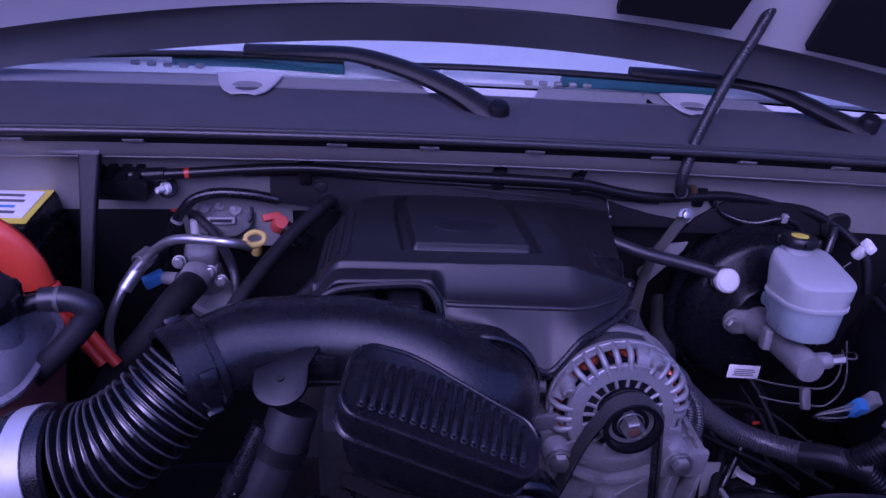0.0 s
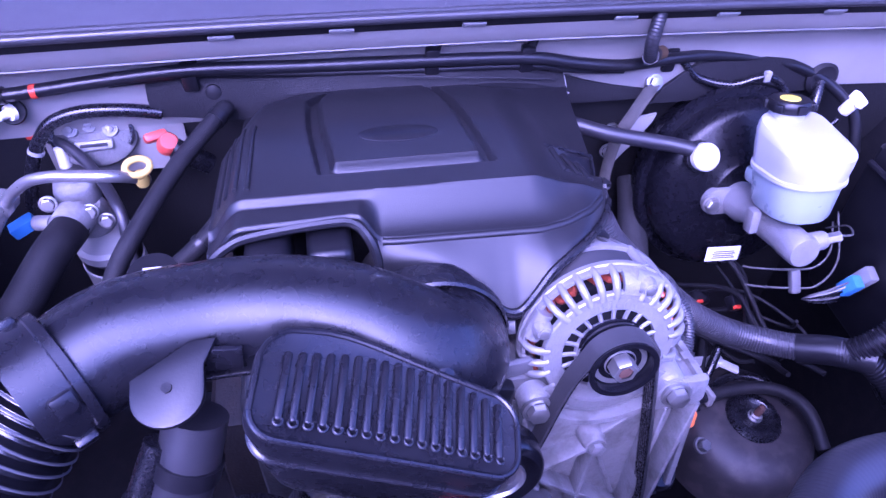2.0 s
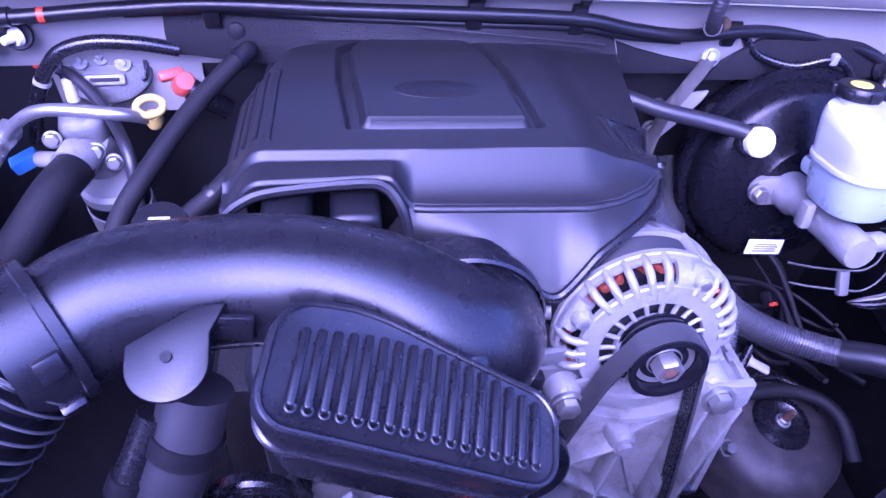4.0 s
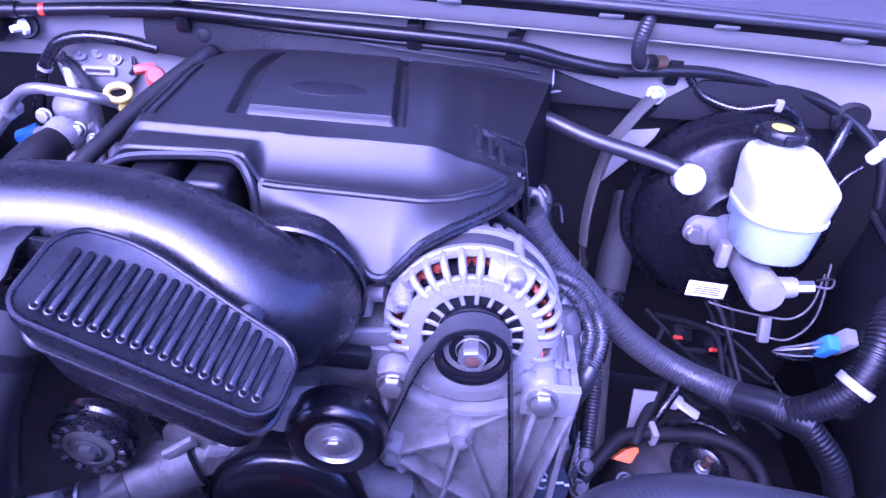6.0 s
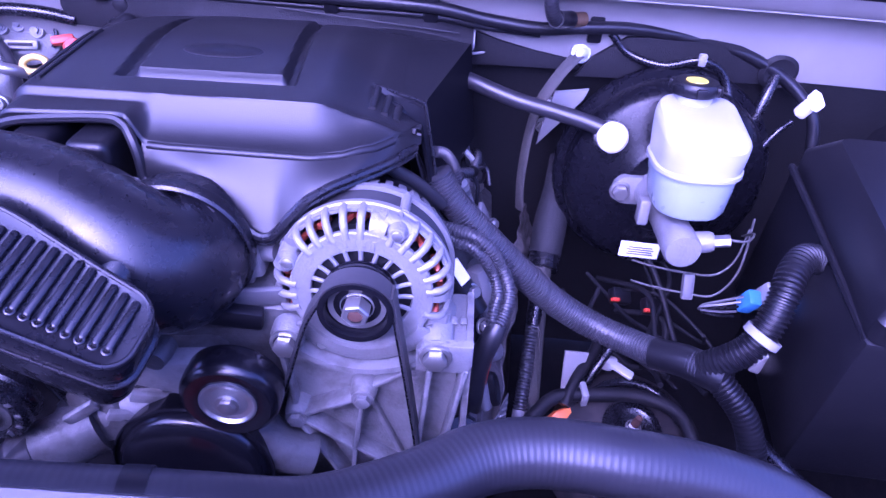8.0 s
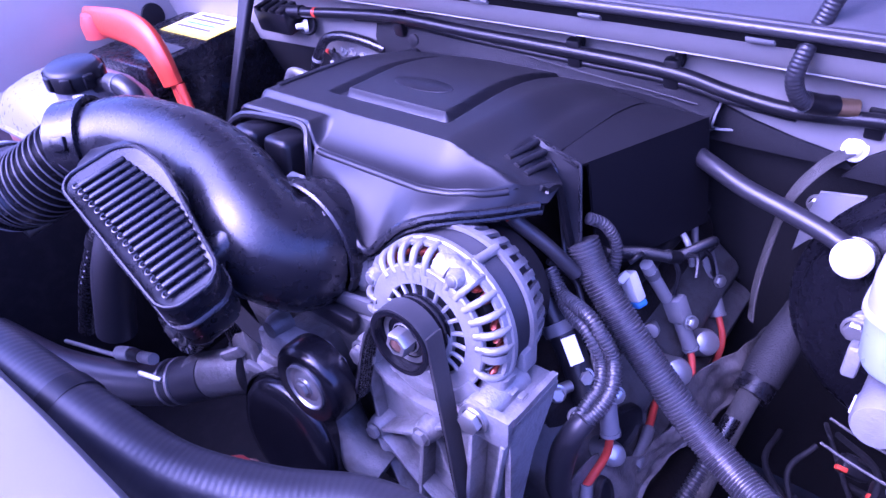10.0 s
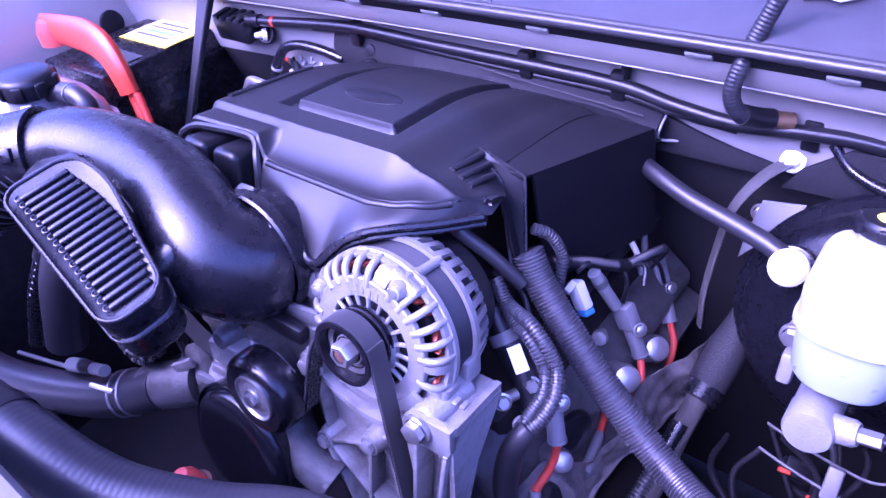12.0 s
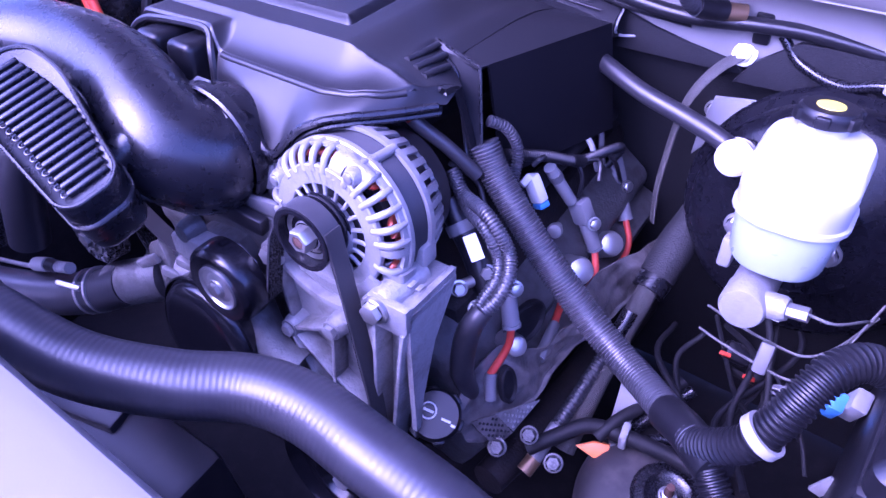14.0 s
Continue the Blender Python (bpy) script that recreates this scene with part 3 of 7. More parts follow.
# front face below the ridge, over the throttle and the generator
face = []
fx = np.concatenate([np.linspace(0.064, 0.284, 60)])
for v in np.linspace(0, 1, 8):
    r = []
    for x in fx:
        e, b = interp(x, EDGE_Y), interp(x, EDGE_Z)
        t = cover_z(x, e)
        r.append((x, e + (interp(x, RIM_Y) - e) * v - 0.003 * math.sin(math.pi * v) * (1 - smooth(0.22, 0.284, x)), t + (b - t) * v))
    face.append(r)
part("front_face", thicken(skin(face), 0.003), "cover", cover)
ridge = [(x, interp(x, EDGE_Y) + 0.0022, cover_z(x, interp(x, EDGE_Y)) - 0.0008) for x in np.linspace(0.068, 0.262, 40)]
part("ridge_bead", tube(ridge, 0.0038, 14, 2), "cover", cover)
for off, drop, r in ((0.003, 0.0, 0.0036), (0.0, 0.0085, 0.0028)):
    rim = [(x, interp(x, RIM_Y) - off, interp(x, EDGE_Z) - drop) for x in np.linspace(0.064, 0.28, 60)]
    part("lower_rim", tube(rim, r, 8, 2), "duct", cover)
part("rim_groove", thicken(skin([[(x, y + 0.003, z + 0.006) for x, y, z in rim], [(x, y + 0.003, z) for x, y, z in rim]]), 0.002), "black", cover)
part("opening_rim", tube([(-0.078, 0.568, 1.13), (-0.073, 0.566, 1.155), (-0.066, 0.566, 1.174), (-0.052, 0.57, 1.186), (-0.03, 0.574, 1.192), (0.03, 0.578, 1.195), (0.048, 0.576, 1.192), (0.058, 0.566, 1.183), (0.062, 0.56, 1.17), (0.0635, 0.556, 1.157), (0.068, 0.5535, 1.152)], 0.0042, 8, 6), "cover", cover)
# flanks
left = [[(interp(y, LEFT) - 0.02 * w, y, cover_z(-0.07, y) - 0.031 - 0.09 * w) for y in np.linspace(0.585, 0.862, 24)] for w in np.linspace(0, 1, 6)]
part("side_wall", thicken(skin(left), 0.003), "cover", cover)
for k, x in enumerate((-0.036, -0.046, -0.055, -0.063)):
    part("side_rib", tube([(draw_in(x, y), y, cover_z(x, y) - shoulder(x) + 0.0006) for y in np.linspace(0.618 + 0.004 * k, 0.73, 7)], 0.0021, 8, 3), "cover", cover)
def side_top(y):
    return 0.283 + 0.22 * (y - 0.68), 1.163 - 0.176 * (y - 0.68)


rear = [[(side_top(y)[0] + 0.012 * w, y, side_top(y)[1] * (1 - w) + (1.035 - 0.2 * (y - 0.7)) * w) for y in np.linspace(0.69, 0.868, 12)] for w in np.linspace(0, 1, 6)]
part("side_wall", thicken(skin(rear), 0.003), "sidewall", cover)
roof = [[(0.256 + (side_top(y)[0] - 0.256) * u, y, (cover_z(0.256, y) - 0.0012) * (1 - u) + side_top(y)[1] * u) for u in np.linspace(0, 1, 5)] for y in np.linspace(0.676, 0.866, 14)]
part("side_shoulder", thicken(skin(roof), 0.003), "cover", cover)
OUTER = [(0.2353, 0.681, 1.1795), (0.259, 0.680, 1.172), (0.281, 0.6795, 1.1645), (0.2845, 0.678, 1.160), (0.290, 0.668, 1.133), (0.296, 0.6575, 1.105), (0.302, 0.647, 1.080)]
INNER = [(0.2425, 0.672, 1.172), (0.255, 0.671, 1.1675), (0.265, 0.6685, 1.160), (0.269, 0.665, 1.150), (0.2755, 0.658, 1.130), (0.284, 0.648, 1.104), (0.292, 0.639, 1.081)]
corner = [[(deck_end(y) + 0.012 * w, y + 0.004 * w, (cover_z(deck_end(y), y) - 0.001) * (1 - w) + 1.085 * w) for y in np.linspace(0.64, 0.679, 12)] for w in np.linspace(0, 1, 4)]
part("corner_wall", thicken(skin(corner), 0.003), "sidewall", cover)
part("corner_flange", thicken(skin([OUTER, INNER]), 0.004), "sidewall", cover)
for edge in (OUTER, INNER):
    part("flange_edge", tube([(x, y - 0.0015, z + 0.0008) for x, y, z in edge], 0.0017, 8, 3), "duct", cover)
for x, y0, y1 in ((0.2407, 0.630, 0.676), (0.2515, 0.627, 0.671), (0.2615, 0.625, 0.661)):
    part("corner_rib", tube([(x, y0, cover_z(x, y0) - 0.0005), (x, (y0 + y1) / 2, cover_z(x, (y0 + y1) / 2) + 0.0008), (x, y1, cover_z(x, y1 - 0.006) + 0.001)], 0.0036, 12, 3, flat=0.8), "cover", cover)
oval = lathe([(0.0, 0.0022), (0.033, 0.0022), (0.036, 0.0015), (0.038, -0.001)], pose(0.098, 0.692, deck(0, 0.692) + 0.0018, -6) @ Matrix.Diagonal((1, 0.42, 1, 1)), 40)
badge = part("badge", oval, "black", cover, "worn moulded oval badge")
for k in range(6):
    cx, w, h = 0.0715 + 0.0106 * k, (0.0042, 0.0034, 0.005, 0.003, 0.0044, 0.0036)[k], (0.011, 0.016, 0.015, 0.013, 0.016, 0.011)[k]
    stroke = [(cx - w, 0.692 - h / 2), (cx - 0.3 * w, 0.692 + h / 2), (cx + 0.5 * w, 0.692 - 0.2 * h), (cx + w, 0.692 + 0.35 * h)]
    part("worn_stroke", tube([(x, y, deck(0, y) + 0.0033) for x, y in stroke], 0.0012, 6, 4, flat=0.5), "cover", badge)

# manifold runners in the opening
manifold = thing("intake_manifold", "black plastic intake manifold under the cover", "manifold", (0.0, 0.6, 1.08))
part("plenum", block((0.28, 0.26, 0.075), pose(0.08, 0.75, 1.1, -10), 0.015), "dark", manifold)
for x in (-0.022, 0.026):
    part("runner", block((0.036, 0.08, 0.05), pose(x, 0.585, 1.158, -10), 0.008, 3), "black", manifold)
for x in (-0.022, 0.026):
    part("runner_foot", block((0.026, 0.006, 0.012), pose(x, 0.543, 1.146, -30), 0.002), "grey", manifold)
part("mounting_tab", block((0.022, 0.012, 0.012), pose(0.052, 0.548, 1.152, 20), 0.003), "palegrey", manifold)

# ---- air intake ----
intake = thing("intake_duct", "satin black plastic intake duct curving into the throttle", "intake duct", (0, 0.49, 1.1))
DUCT = [(-0.146, 0.463, 1.188, 0.0385), (-0.112, 0.483, 1.192, 0.0405), (-0.06, 0.495, 1.189, 0.041), (-0.01, 0.497, 1.185, 0.0415), (0.035, 0.49, 1.175, 0.0435), (0.07, 0.478, 1.158, 0.048), (0.09, 0.477, 1.141, 0.053), (0.099, 0.492, 1.126, 0.057), (0.10, 0.504, 1.122, 0.058)]
part("duct", tube(DUCT, sides=32, steps=8), "duct", intake)
seam = [(x + 0.1 * r * (1 if x > 0.06 else 0), y - 0.93 * r, z - 0.36 * r) for x, y, z, r in DUCT[1:8]]
part("moulding_seam", tube(seam, 0.0016, 8, 8), "duct", intake)
COLLAR = Vector((0.8, 0.6, 0.04)).normalized()
cm = axes((-0.146, 0.463, 1.19), COLLAR)
part("collar", lathe([(0.036, -0.03), (0.0415, -0.03), (0.0425, -0.004), (0.044, -0.003), (0.044, 0.003), (0.042, 0.004), (0.039, 0.004)], cm, 40), "duct", intake)
for a in (20, 140, 245, 300):
    part("collar_catch", block((0.014, 0.006, 0.014), cm @ pose(0, 0, -0.012, 0, 0, a) @ pose(0, -0.0435, 0), 0.0015), "duct", intake)
part("ring_end", lathe([(0.05, 0.0), (0.06, 0.0), (0.061, 0.003), (0.061, 0.012), (0.059, 0.014)], front(0.10, 0.518, 1.122), 48), "duct", intake)
part("neck", tube([(0.080, 0.412, 1.15, 0.0145), (0.088, 0.432, 1.161, 0.0145), (0.093, 0.45, 1.168, 0.0145), (0.097, 0.46, 1.168, 0.013), (0.103, 0.475, 1.16, 0.013)], sides=22, steps=5), "duct", intake)

nk = axes((0.0945, 0.4535, 1.1655), (0.35, 0.9, 0.28))
part("neck_collar", lathe([(0.0135, -0.007), (0.0172, -0.007), (0.0182, -0.004), (0.0182, 0.003), (0.016, 0.008), (0.0135, 0.009)], nk, 36), "duct", intake)
part("neck_hood", tube([(0.092, 0.455, 1.166, 0.0165), (0.096, 0.467, 1.166, 0.0175), (0.1, 0.482, 1.158, 0.018), (0.102, 0.495, 1.146, 0.016)], sides=22, steps=5), "duct", intake)
bellows = thing("intake_bellows", "black ribbed rubber intake bellows with a steel band clamp", "bellows", (-0.2, 0.4, 1.14))
BELLOWS = [(-0.157, 0.452, 1.187), (-0.172, 0.437, 1.175), (-0.192, 0.421, 1.159), (-0.215, 0.409, 1.146), (-0.242, 0.403, 1.138)]
run = [Vector(p) for p in spline(BELLOWS, 40)]
part("bellows_core", tube([(*p, 0.031 + 0.0018 * k) for k, p in enumerate(BELLOWS)], sides=36, steps=8), "bellows", bellows)
for k in range(14):
    i = int((0.04 + 0.94 * k / 13) * (len(run) - 1))
    fm = axes(run[i], run[min(i + 1, len(run) - 1)] - run[max(i - 1, 0)])
    r = 0.0385 + 0.0065 * k / 13
    fold = part("fold", lathe([(r - 0.0085, -0.0044), (r - 0.004, -0.0022), (r - 0.0012, -0.0012), (r - 0.0012, 0.0012), (r - 0.004, 0.0022), (r - 0.0085, 0.0044)], fm, 44), "bellows", bellows)
    # thin pale ring paints the bright highlight along each fold
    part("crest", lathe([(r - 0.0013, -0.0009), (r - 0.0003, -0.0006), (r, 0.0), (r - 0.0003, 0.0006), (r - 0.0013, 0.0009)], fm, 44), "crest_sheen", fold, "crest coloured pale for its sky sheen")
bm_ = axes((-0.263, 0.401, 1.1335), (0.97, 0.06, 0.2))
part("cuff", lathe([(0.044, -0.02), (0.0478, -0.02), (0.0478, 0.019), (0.044, 0.021)], bm_, 40), "rubber", bellows)
part("band_clamp", lathe([(0.0482, -0.01), (0.0496, -0.0098), (0.0496, 0.0068), (0.0482, 0.007)], bm_, 44), "band", bellows, "bright steel band clamp")
part("clamp_screw", tube([bm_ @ Vector((0.012, -0.0515, -0.0015)), bm_ @ Vector((-0.016, -0.0515, -0.0015))], 0.0055, 12, 2), "steel", bellows, "steel clamp screw")
part("inlet_pipe", tube([(-0.275, 0.4, 1.131, 0.044), (-0.33, 0.397, 1.118, 0.044), (-0.39, 0.394, 1.11, 0.046)], sides=28), "black", bellows)

U = Vector((0.134, -0.018, -0.05)).normalized()
Nr = U.cross(Vector((0, 0.97, 0.25)).normalized())
rm = Matrix((U, Nr.cross(U), Nr)).transposed().to_4x4()
rm.translation = Vector((0.055, 0.396, 1.199))
def ring_fill(ring, n=6):
    """The same ring with its long sides cut into short pieces."""
    out = []
    for a, b in zip(ring, ring[1:] + ring[:1]):
        k = n if math.dist(a, b) > 0.03 else 1
        out += [(a[0] + (b[0] - a[0]) * i / k, a[1] + (b[1] - a[1]) * i / k) for i in range(k)]
    return out


resonator = thing("intake_resonator", "black plastic intake resonator with a ribbed top face", "resonator", (0.05, 0.4, 1.12))
REAR = [(-0.09, -0.006), (-0.075, 0.0), (-0.055, 0.0055), (-0.03, 0.006), (-0.012, 0.002), (0.01, -0.003), (0.04, -0.009), (0.085, -0.017)]
outline = [(x - (0.003 if x < 0 else 0), y + (0.006 if y < 0 else interp(x, REAR) * min(1, y / 0.02))) for x, y in ring_fill(rounded(0.17, 0.078, 0.018, 6))]
body = bmesh.new()
levels = [(-0.09, 0.8), (-0.086, 0.88), (-0.076, 0.93), (-0.058, 0.955), (-0.034, 0.97), (-0.033, 1.0), (-0.030, 1.0), (-0.029, 0.975), (-0.011, 0.99), (-0.006, 0.982), (-0.0025, 0.966), (-0.0005, 0.945), (-0.0006, 0.92), (-0.0018, 0.86)]
rings = [[body.verts.new(rm @ Vector((x * s + 0.35 * max(0, -z - 0.008) * (0.5 - x / 0.17), y * s, z))) for x, y in outline] for z, s in levels]
for p, q in zip(rings, rings[1:]):
    for k in range(len(p)):
        body.faces.new((p[k], p[(k + 1) % len(p)], q[(k + 1) % len(p)], q[k]))
body.faces.new(rings[-1])
body.faces.new(rings[0][::-1])
part("body", body, "duct", resonator)
SLAT_REAR = [(-0.07, 0.0235), (-0.03, 0.0305), (0.0, 0.0315), (0.03, 0.028), (0.068, 0.017)]
for k in range(17):
    x = -0.0680 + 0.0085 * k
    y0, y1 = -0.018 - 0.002 * abs(k - 8) / 8, interp(x, SLAT_REAR)
    slat = part("rib", block((0.005, y1 - y0, 0.0046), rm @ pose(x, (y1 + y0) / 2, 0.0), 0.0018, 3), "duct", resonator)
    part("rib_end", tube([rm @ Vector((x + 0.0026 * math.cos(q), y0 - 0.0005 + 0.0028 * math.sin(q), 0.0022)) for q in np.linspace(-3.6, 0.6, 8)], 0.0009, 6, 2), "duct", slat)
part("face_rim", tube([rm @ Vector((x * 0.957, y * 0.95, 0.0)) for x, y in outline + outline[:1]], 0.0019, 8, 2), "duct", resonator)
part("body_seam", tube([rm @ Vector((x + 0.0082 * (0.5 - x / 0.17), y, -0.0315)) for x, y in outline + outline[:1]], 0.0013, 8, 2), "duct", resonator)

tab = thing("duct_mounting_tab", "black moulded mounting tab with a bolt hole", "mounting tab", (-0.08, 0.43, 1.19))
tm = axes((-0.078, 0.432, 1.199), (-0.05, -0.35, 0.93), (0, 1, 0))
disc = [(0.022 * math.cos(a), 0.02 * math.sin(a) - 0.004) for a in np.linspace(math.pi, math.tau, 14)] + [(0.022, 0.012), (0.03, 0.028), (0.014, 0.028), (-0.022, 0.008)]
part("plate", prism(disc, 0.004, tm, 0.0012), "black", tab)
part("bolt_hole", lathe([(0.0, 0.0056), (0.003, 0.0056), (0.0032, 0.0056), (0.0032, 0.004)], tm, 18), "dark", tab)
part("web", bar((-0.058, 0.452, 1.2), (-0.035, 0.452, 1.197), 0.004, 0.02, 0.001), "duct", tab)

# ---- generator and belt drive ----
alt = thing("alternator", "bright cast aluminium alternator with copper windings showing", "alternator", (0.247, 0.53, 1.03))
am = front(0.247, 0.504, 1.105)


def slotted(profile, rows_open, pattern, sides, m, thick=0.0035):
    """A turned shell with slots left open in the given bands."""
    bm = bmesh.new()
    g = [[bm.verts.new(m @ Vector((r * math.cos(k / sides * math.tau), r * math.sin(k / sides * math.tau), z))) for k in range(sides)] for r, z in profile]
    for i, (p, q) in enumerate(zip(g, g[1:])):
        for k in range(sides):
            if i in rows_open and pattern[rows_open[i]](k):
                continue
            j = (k + 1) % sides
            bm.faces.new((p[k], p[j], q[j], q[k]))
    return thicken(bm, thick)


ah = shift(am, 0, -0.007, 0.009) @ pose(0, 0, 0, -5)
def sector(profile, a0, a1, m, n=12, thick=0.004):
    """Part of a turned shell, from one angle to another."""
    return thicken(skin([[m @ Vector((r * math.cos(radians(a)), r * math.sin(radians(a)), z)) for r, z in profile] for a in np.linspace(a0, a1, n)]), thick)


SHOULDER = [(0.0535, 0.0002), (0.0575, -0.0002), (0.062, -0.001), (0.0665, -0.0034), (0.070, -0.0078), (0.0717, -0.013), (0.0717, -0.0185)]
part("front_housing", lathe([(0.0405, -0.005), (0.0405, -0.0012), (0.0415, 0.0), (0.0568, 0.0004), (0.058, -0.0008), (0.058, -0.005)], ah, 96, closed=True), "alu", alt)
part("hub_ring", lathe([(0.018, 0.006), (0.0265, 0.004), (0.0295, 0.001), (0.0295, -0.004), (0.018, -0.004)], ah, 60, closed=True), "alu", alt)
for k in range(20):
    part("hub_rib", tube([ah @ pose(0, 0, 0, 0, 0, 18 * k) @ Vector((r, 0, z)) for r, z in ((0.028, 0.0), (0.035, -0.0012), (0.042, -0.001))], 0.0019, 8, 2), "alu", alt)
SOLID = ((212, 330), (72, 84), (152, 160), (-4, 2))
for a0, a1 in SOLID:
    part("housing_web", sector(SHOULDER, a0, a1, ah, max(4, int((a1 - a0) / 4))), "alu", alt)
for k in range(30):
    a = 6 + 12 * k
    if not any(a0 - 3 < a < a1 + 3 or a0 - 3 < a - 360 < a1 + 3 for a0, a1 in SOLID):
        part("housing_finger", tube([ah @ pose(0, 0, 0, 0, 0, a) @ Vector((r - 0.0012, 0, z - 0.0012)) for r, z in SHOULDER], 0.0033, 10, 2, up=OUT), "alu", alt)
for a in (64, 156, 238, 302):
    part("tie_bolt", tube([ah @ pose(0, 0, 0, 0, 0, a) @ Vector((0.071, 0, z)) for z in (-0.022, -0.052)], 0.0042, 12, 2), "alu", alt)
part("mounting_leg", loft([(box_ring(0.03, 0.03, 0.008), -0.034), (box_ring(0.024, 0.026, 0.007), 0.0), (box_ring(0.02, 0.022, 0.006), 0.02)], axes(ah @ Vector((0.058, -0.041, -0.02)), ah.to_3x3() @ Vector((0.25, 1, 0)), OUT)), "alu", alt)
for a in (64, 156):
    part("shoulder_pad", tube([ah @ pose(0, 0, 0, 0, 0, a) @ Vector((0.0655, y, -0.0125)) for y in (-0.013, 0.0, 0.013)], 0.0078, 14, 3), "alu", alt)
part("parting_band", lathe([(0.0685, -0.0135), (0.0717, -0.0135), (0.0722, -0.015), (0.0722, -0.019), (0.0738, -0.02), (0.0738, -0.0245), (0.072, -0.026), (0.0685, -0.026)], ah, 90, closed=True), "alu", alt)
part("winding_core", lathe([(0.048, -0.016), (0.056, -0.016), (0.058, -0.022), (0.058, -0.03), (0.04, -0.03)], ah, 60), "dark", alt)
for k in range(36):
    if k % 4 != 3:
        part("winding", tube([ah @ pose(0, 0, 0, 0, 0, 10 * k) @ Vector((0.0605, -0.002, -0.026)), ah @ pose(0, 0, 0, 0, 0, 10 * k) @ Vector((0.063, 0.001, -0.0115)), ah @ pose(0, 0, 0, 0, 0, 10 * k) @ Vector((0.0605, 0.0045, -0.024))], 0.003, 8, 4), "copper", alt, "copper winding behind the slots")
part("rotor", lathe([(0.0, -0.006), (0.043, -0.007), (0.043, -0.03)], ah, 40), "dark", alt)
part("stator", lathe([(0.066, -0.025), (0.0695, -0.025)] + [(0.0695 - 0.0008 * (k % 2), -0.0265 - 0.0022 * (k // 2) - 0.0008 * (k % 2)) for k in range(20)] + [(0.0695, -0.05), (0.066, -0.05)], ah, 72), "lamination", alt, "dark laminated stator ring")
part("rear_housing", slotted([(0.0735, -0.0475), (0.0735, -0.053), (0.071, -0.061), (0.067, -0.074), (0.060, -0.080), (0.045, -0.082), (0.02, -0.083)], {1: "f", 2: "f", 3: "f"}, {"f": lambda k: k % 4 < 2}, 144, ah, 0.004), "alu", alt)
part("rear_core", lathe([(0.0, -0.07), (0.058, -0.068), (0.062, -0.05)], ah, 40), "dark", alt)
part("rear_cover", lathe([(0.056, -0.078), (0.058, -0.083), (0.056, -0.1), (0.048, -0.106), (0.0, -0.107)], ah, 40), "black", alt, "black plastic rear cover")
for ang in (64, 156, 238, 302):
    c, s = math.cos(radians(ang)) * 0.0635, math.sin(radians(ang)) * 0.0635
    boss = part("through_bolt_boss", lathe([(0.0, 0.001), (0.006, 0.001), (0.0085, -0.004), (0.0085, -0.03), (0.0, -0.03)], shift(ah, c, s), 20), "alu", alt)
    part("bolt_recess", lathe([(0.0, 0.0028), (0.003, 0.0028), (0.0042, 0.0023), (0.0042, 0.001)], shift(ah, c, s), 16), "steel", boss)
for sx in (-1, 1):
    part("mounting_ear", tube([am @ Vector((sx * 0.05, -0.03, -0.012)), am @ Vector((sx * 0.062, -0.051, -0.01))], 0.013, 16, 4, up=OUT), "alu", alt)
    part("mounting_boss", lathe([(0.0, 0.021), (0.0125, 0.021), (0.0145, 0.017), (0.0155, -0.03), (0.0, -0.03)], shift(am, sx * 0.062, -0.053), 28), "alu", alt)
    part("mounting_bolt", bolt(shift(am, sx * 0.062, -0.053, 0.0215 if sx < 0 else 0.0265), 0.0098, 0.011), "steel", alt)
for k in range(5):
    part("raised_mark", block((0.0035, 0.008, 0.0012), ah @ pose(0, 0, 0, 0, 0, 24 - 9 * k) @ pose(0, 0.0475, 0), 0.0004), "alu", alt)
pulley = part("pulley", lathe([(0.0, 0.018), (0.025, 0.018), (0.0285, 0.016), (0.0285, 0.014), (0.026, 0.013), (0.026, 0.011), (0.028, 0.0105), (0.028, 0.009)][::-1] + [(0.0258, 0.019), (0.0258, 0.036), (0.0294, 0.037), (0.0294, 0.040), (0.0272, 0.0405), (0.0246, 0.040), (0.0236, 0.030), (0.0215, 0.029), (0.012, 0.031), (0.0, 0.031)], am, 48), "shiny", alt, "black grooved pulley")
part("inner_race", lathe([(0.0228, 0.0315), (0.0195, 0.0312), (0.0185, 0.0305)], am, 40), "alu_dirty", pulley, "dull grey inner race")
nut = part("shaft_nut", lathe([(0.0135, 0.029), (0.0135, 0.0315), (0.0125, 0.032)], am, 24, lathe([(0.0112, 0.029), (0.0112, 0.0415), (0.0098, 0.0435), (0.0065, 0.0435)], am @ pose(0, 0, 0, 0, 0, 12), 6)), "steel", alt)
part("shaft_end", lathe([(0.0, 0.0425), (0.0056, 0.0425), (0.0064, 0.042), (0.0064, 0.038)], am, 20), "rust", nut, "rusty shaft end")

idler = thing("idler_pulley", "smooth black idler pulley with a steel hub plate", "pulley", (0.143, 0.45, 0.98))
im = front(0.143, 0.433, 1.024)
part("drum", lathe([(0.0236, -0.001), (0.027, 0.0), (0.0355, 0.001), (0.0395, -0.002), (0.0415, -0.006), (0.042, -0.022), (0.041, -0.027), (0.038, -0.029), (0.01, -0.029)], im, 72), "shiny", idler)
part("hub_plate", lathe([(0.0238, -0.002), (0.0238, 0.001), (0.0225, 0.0015), (0.0205, -0.001), (0.016, -0.002), (0.012, 0.0), (0.0, 0.0)], im, 44), "silver", idler)
part("centre_bolt", bolt(im, 0.0075, 0.006), "steel", idler)

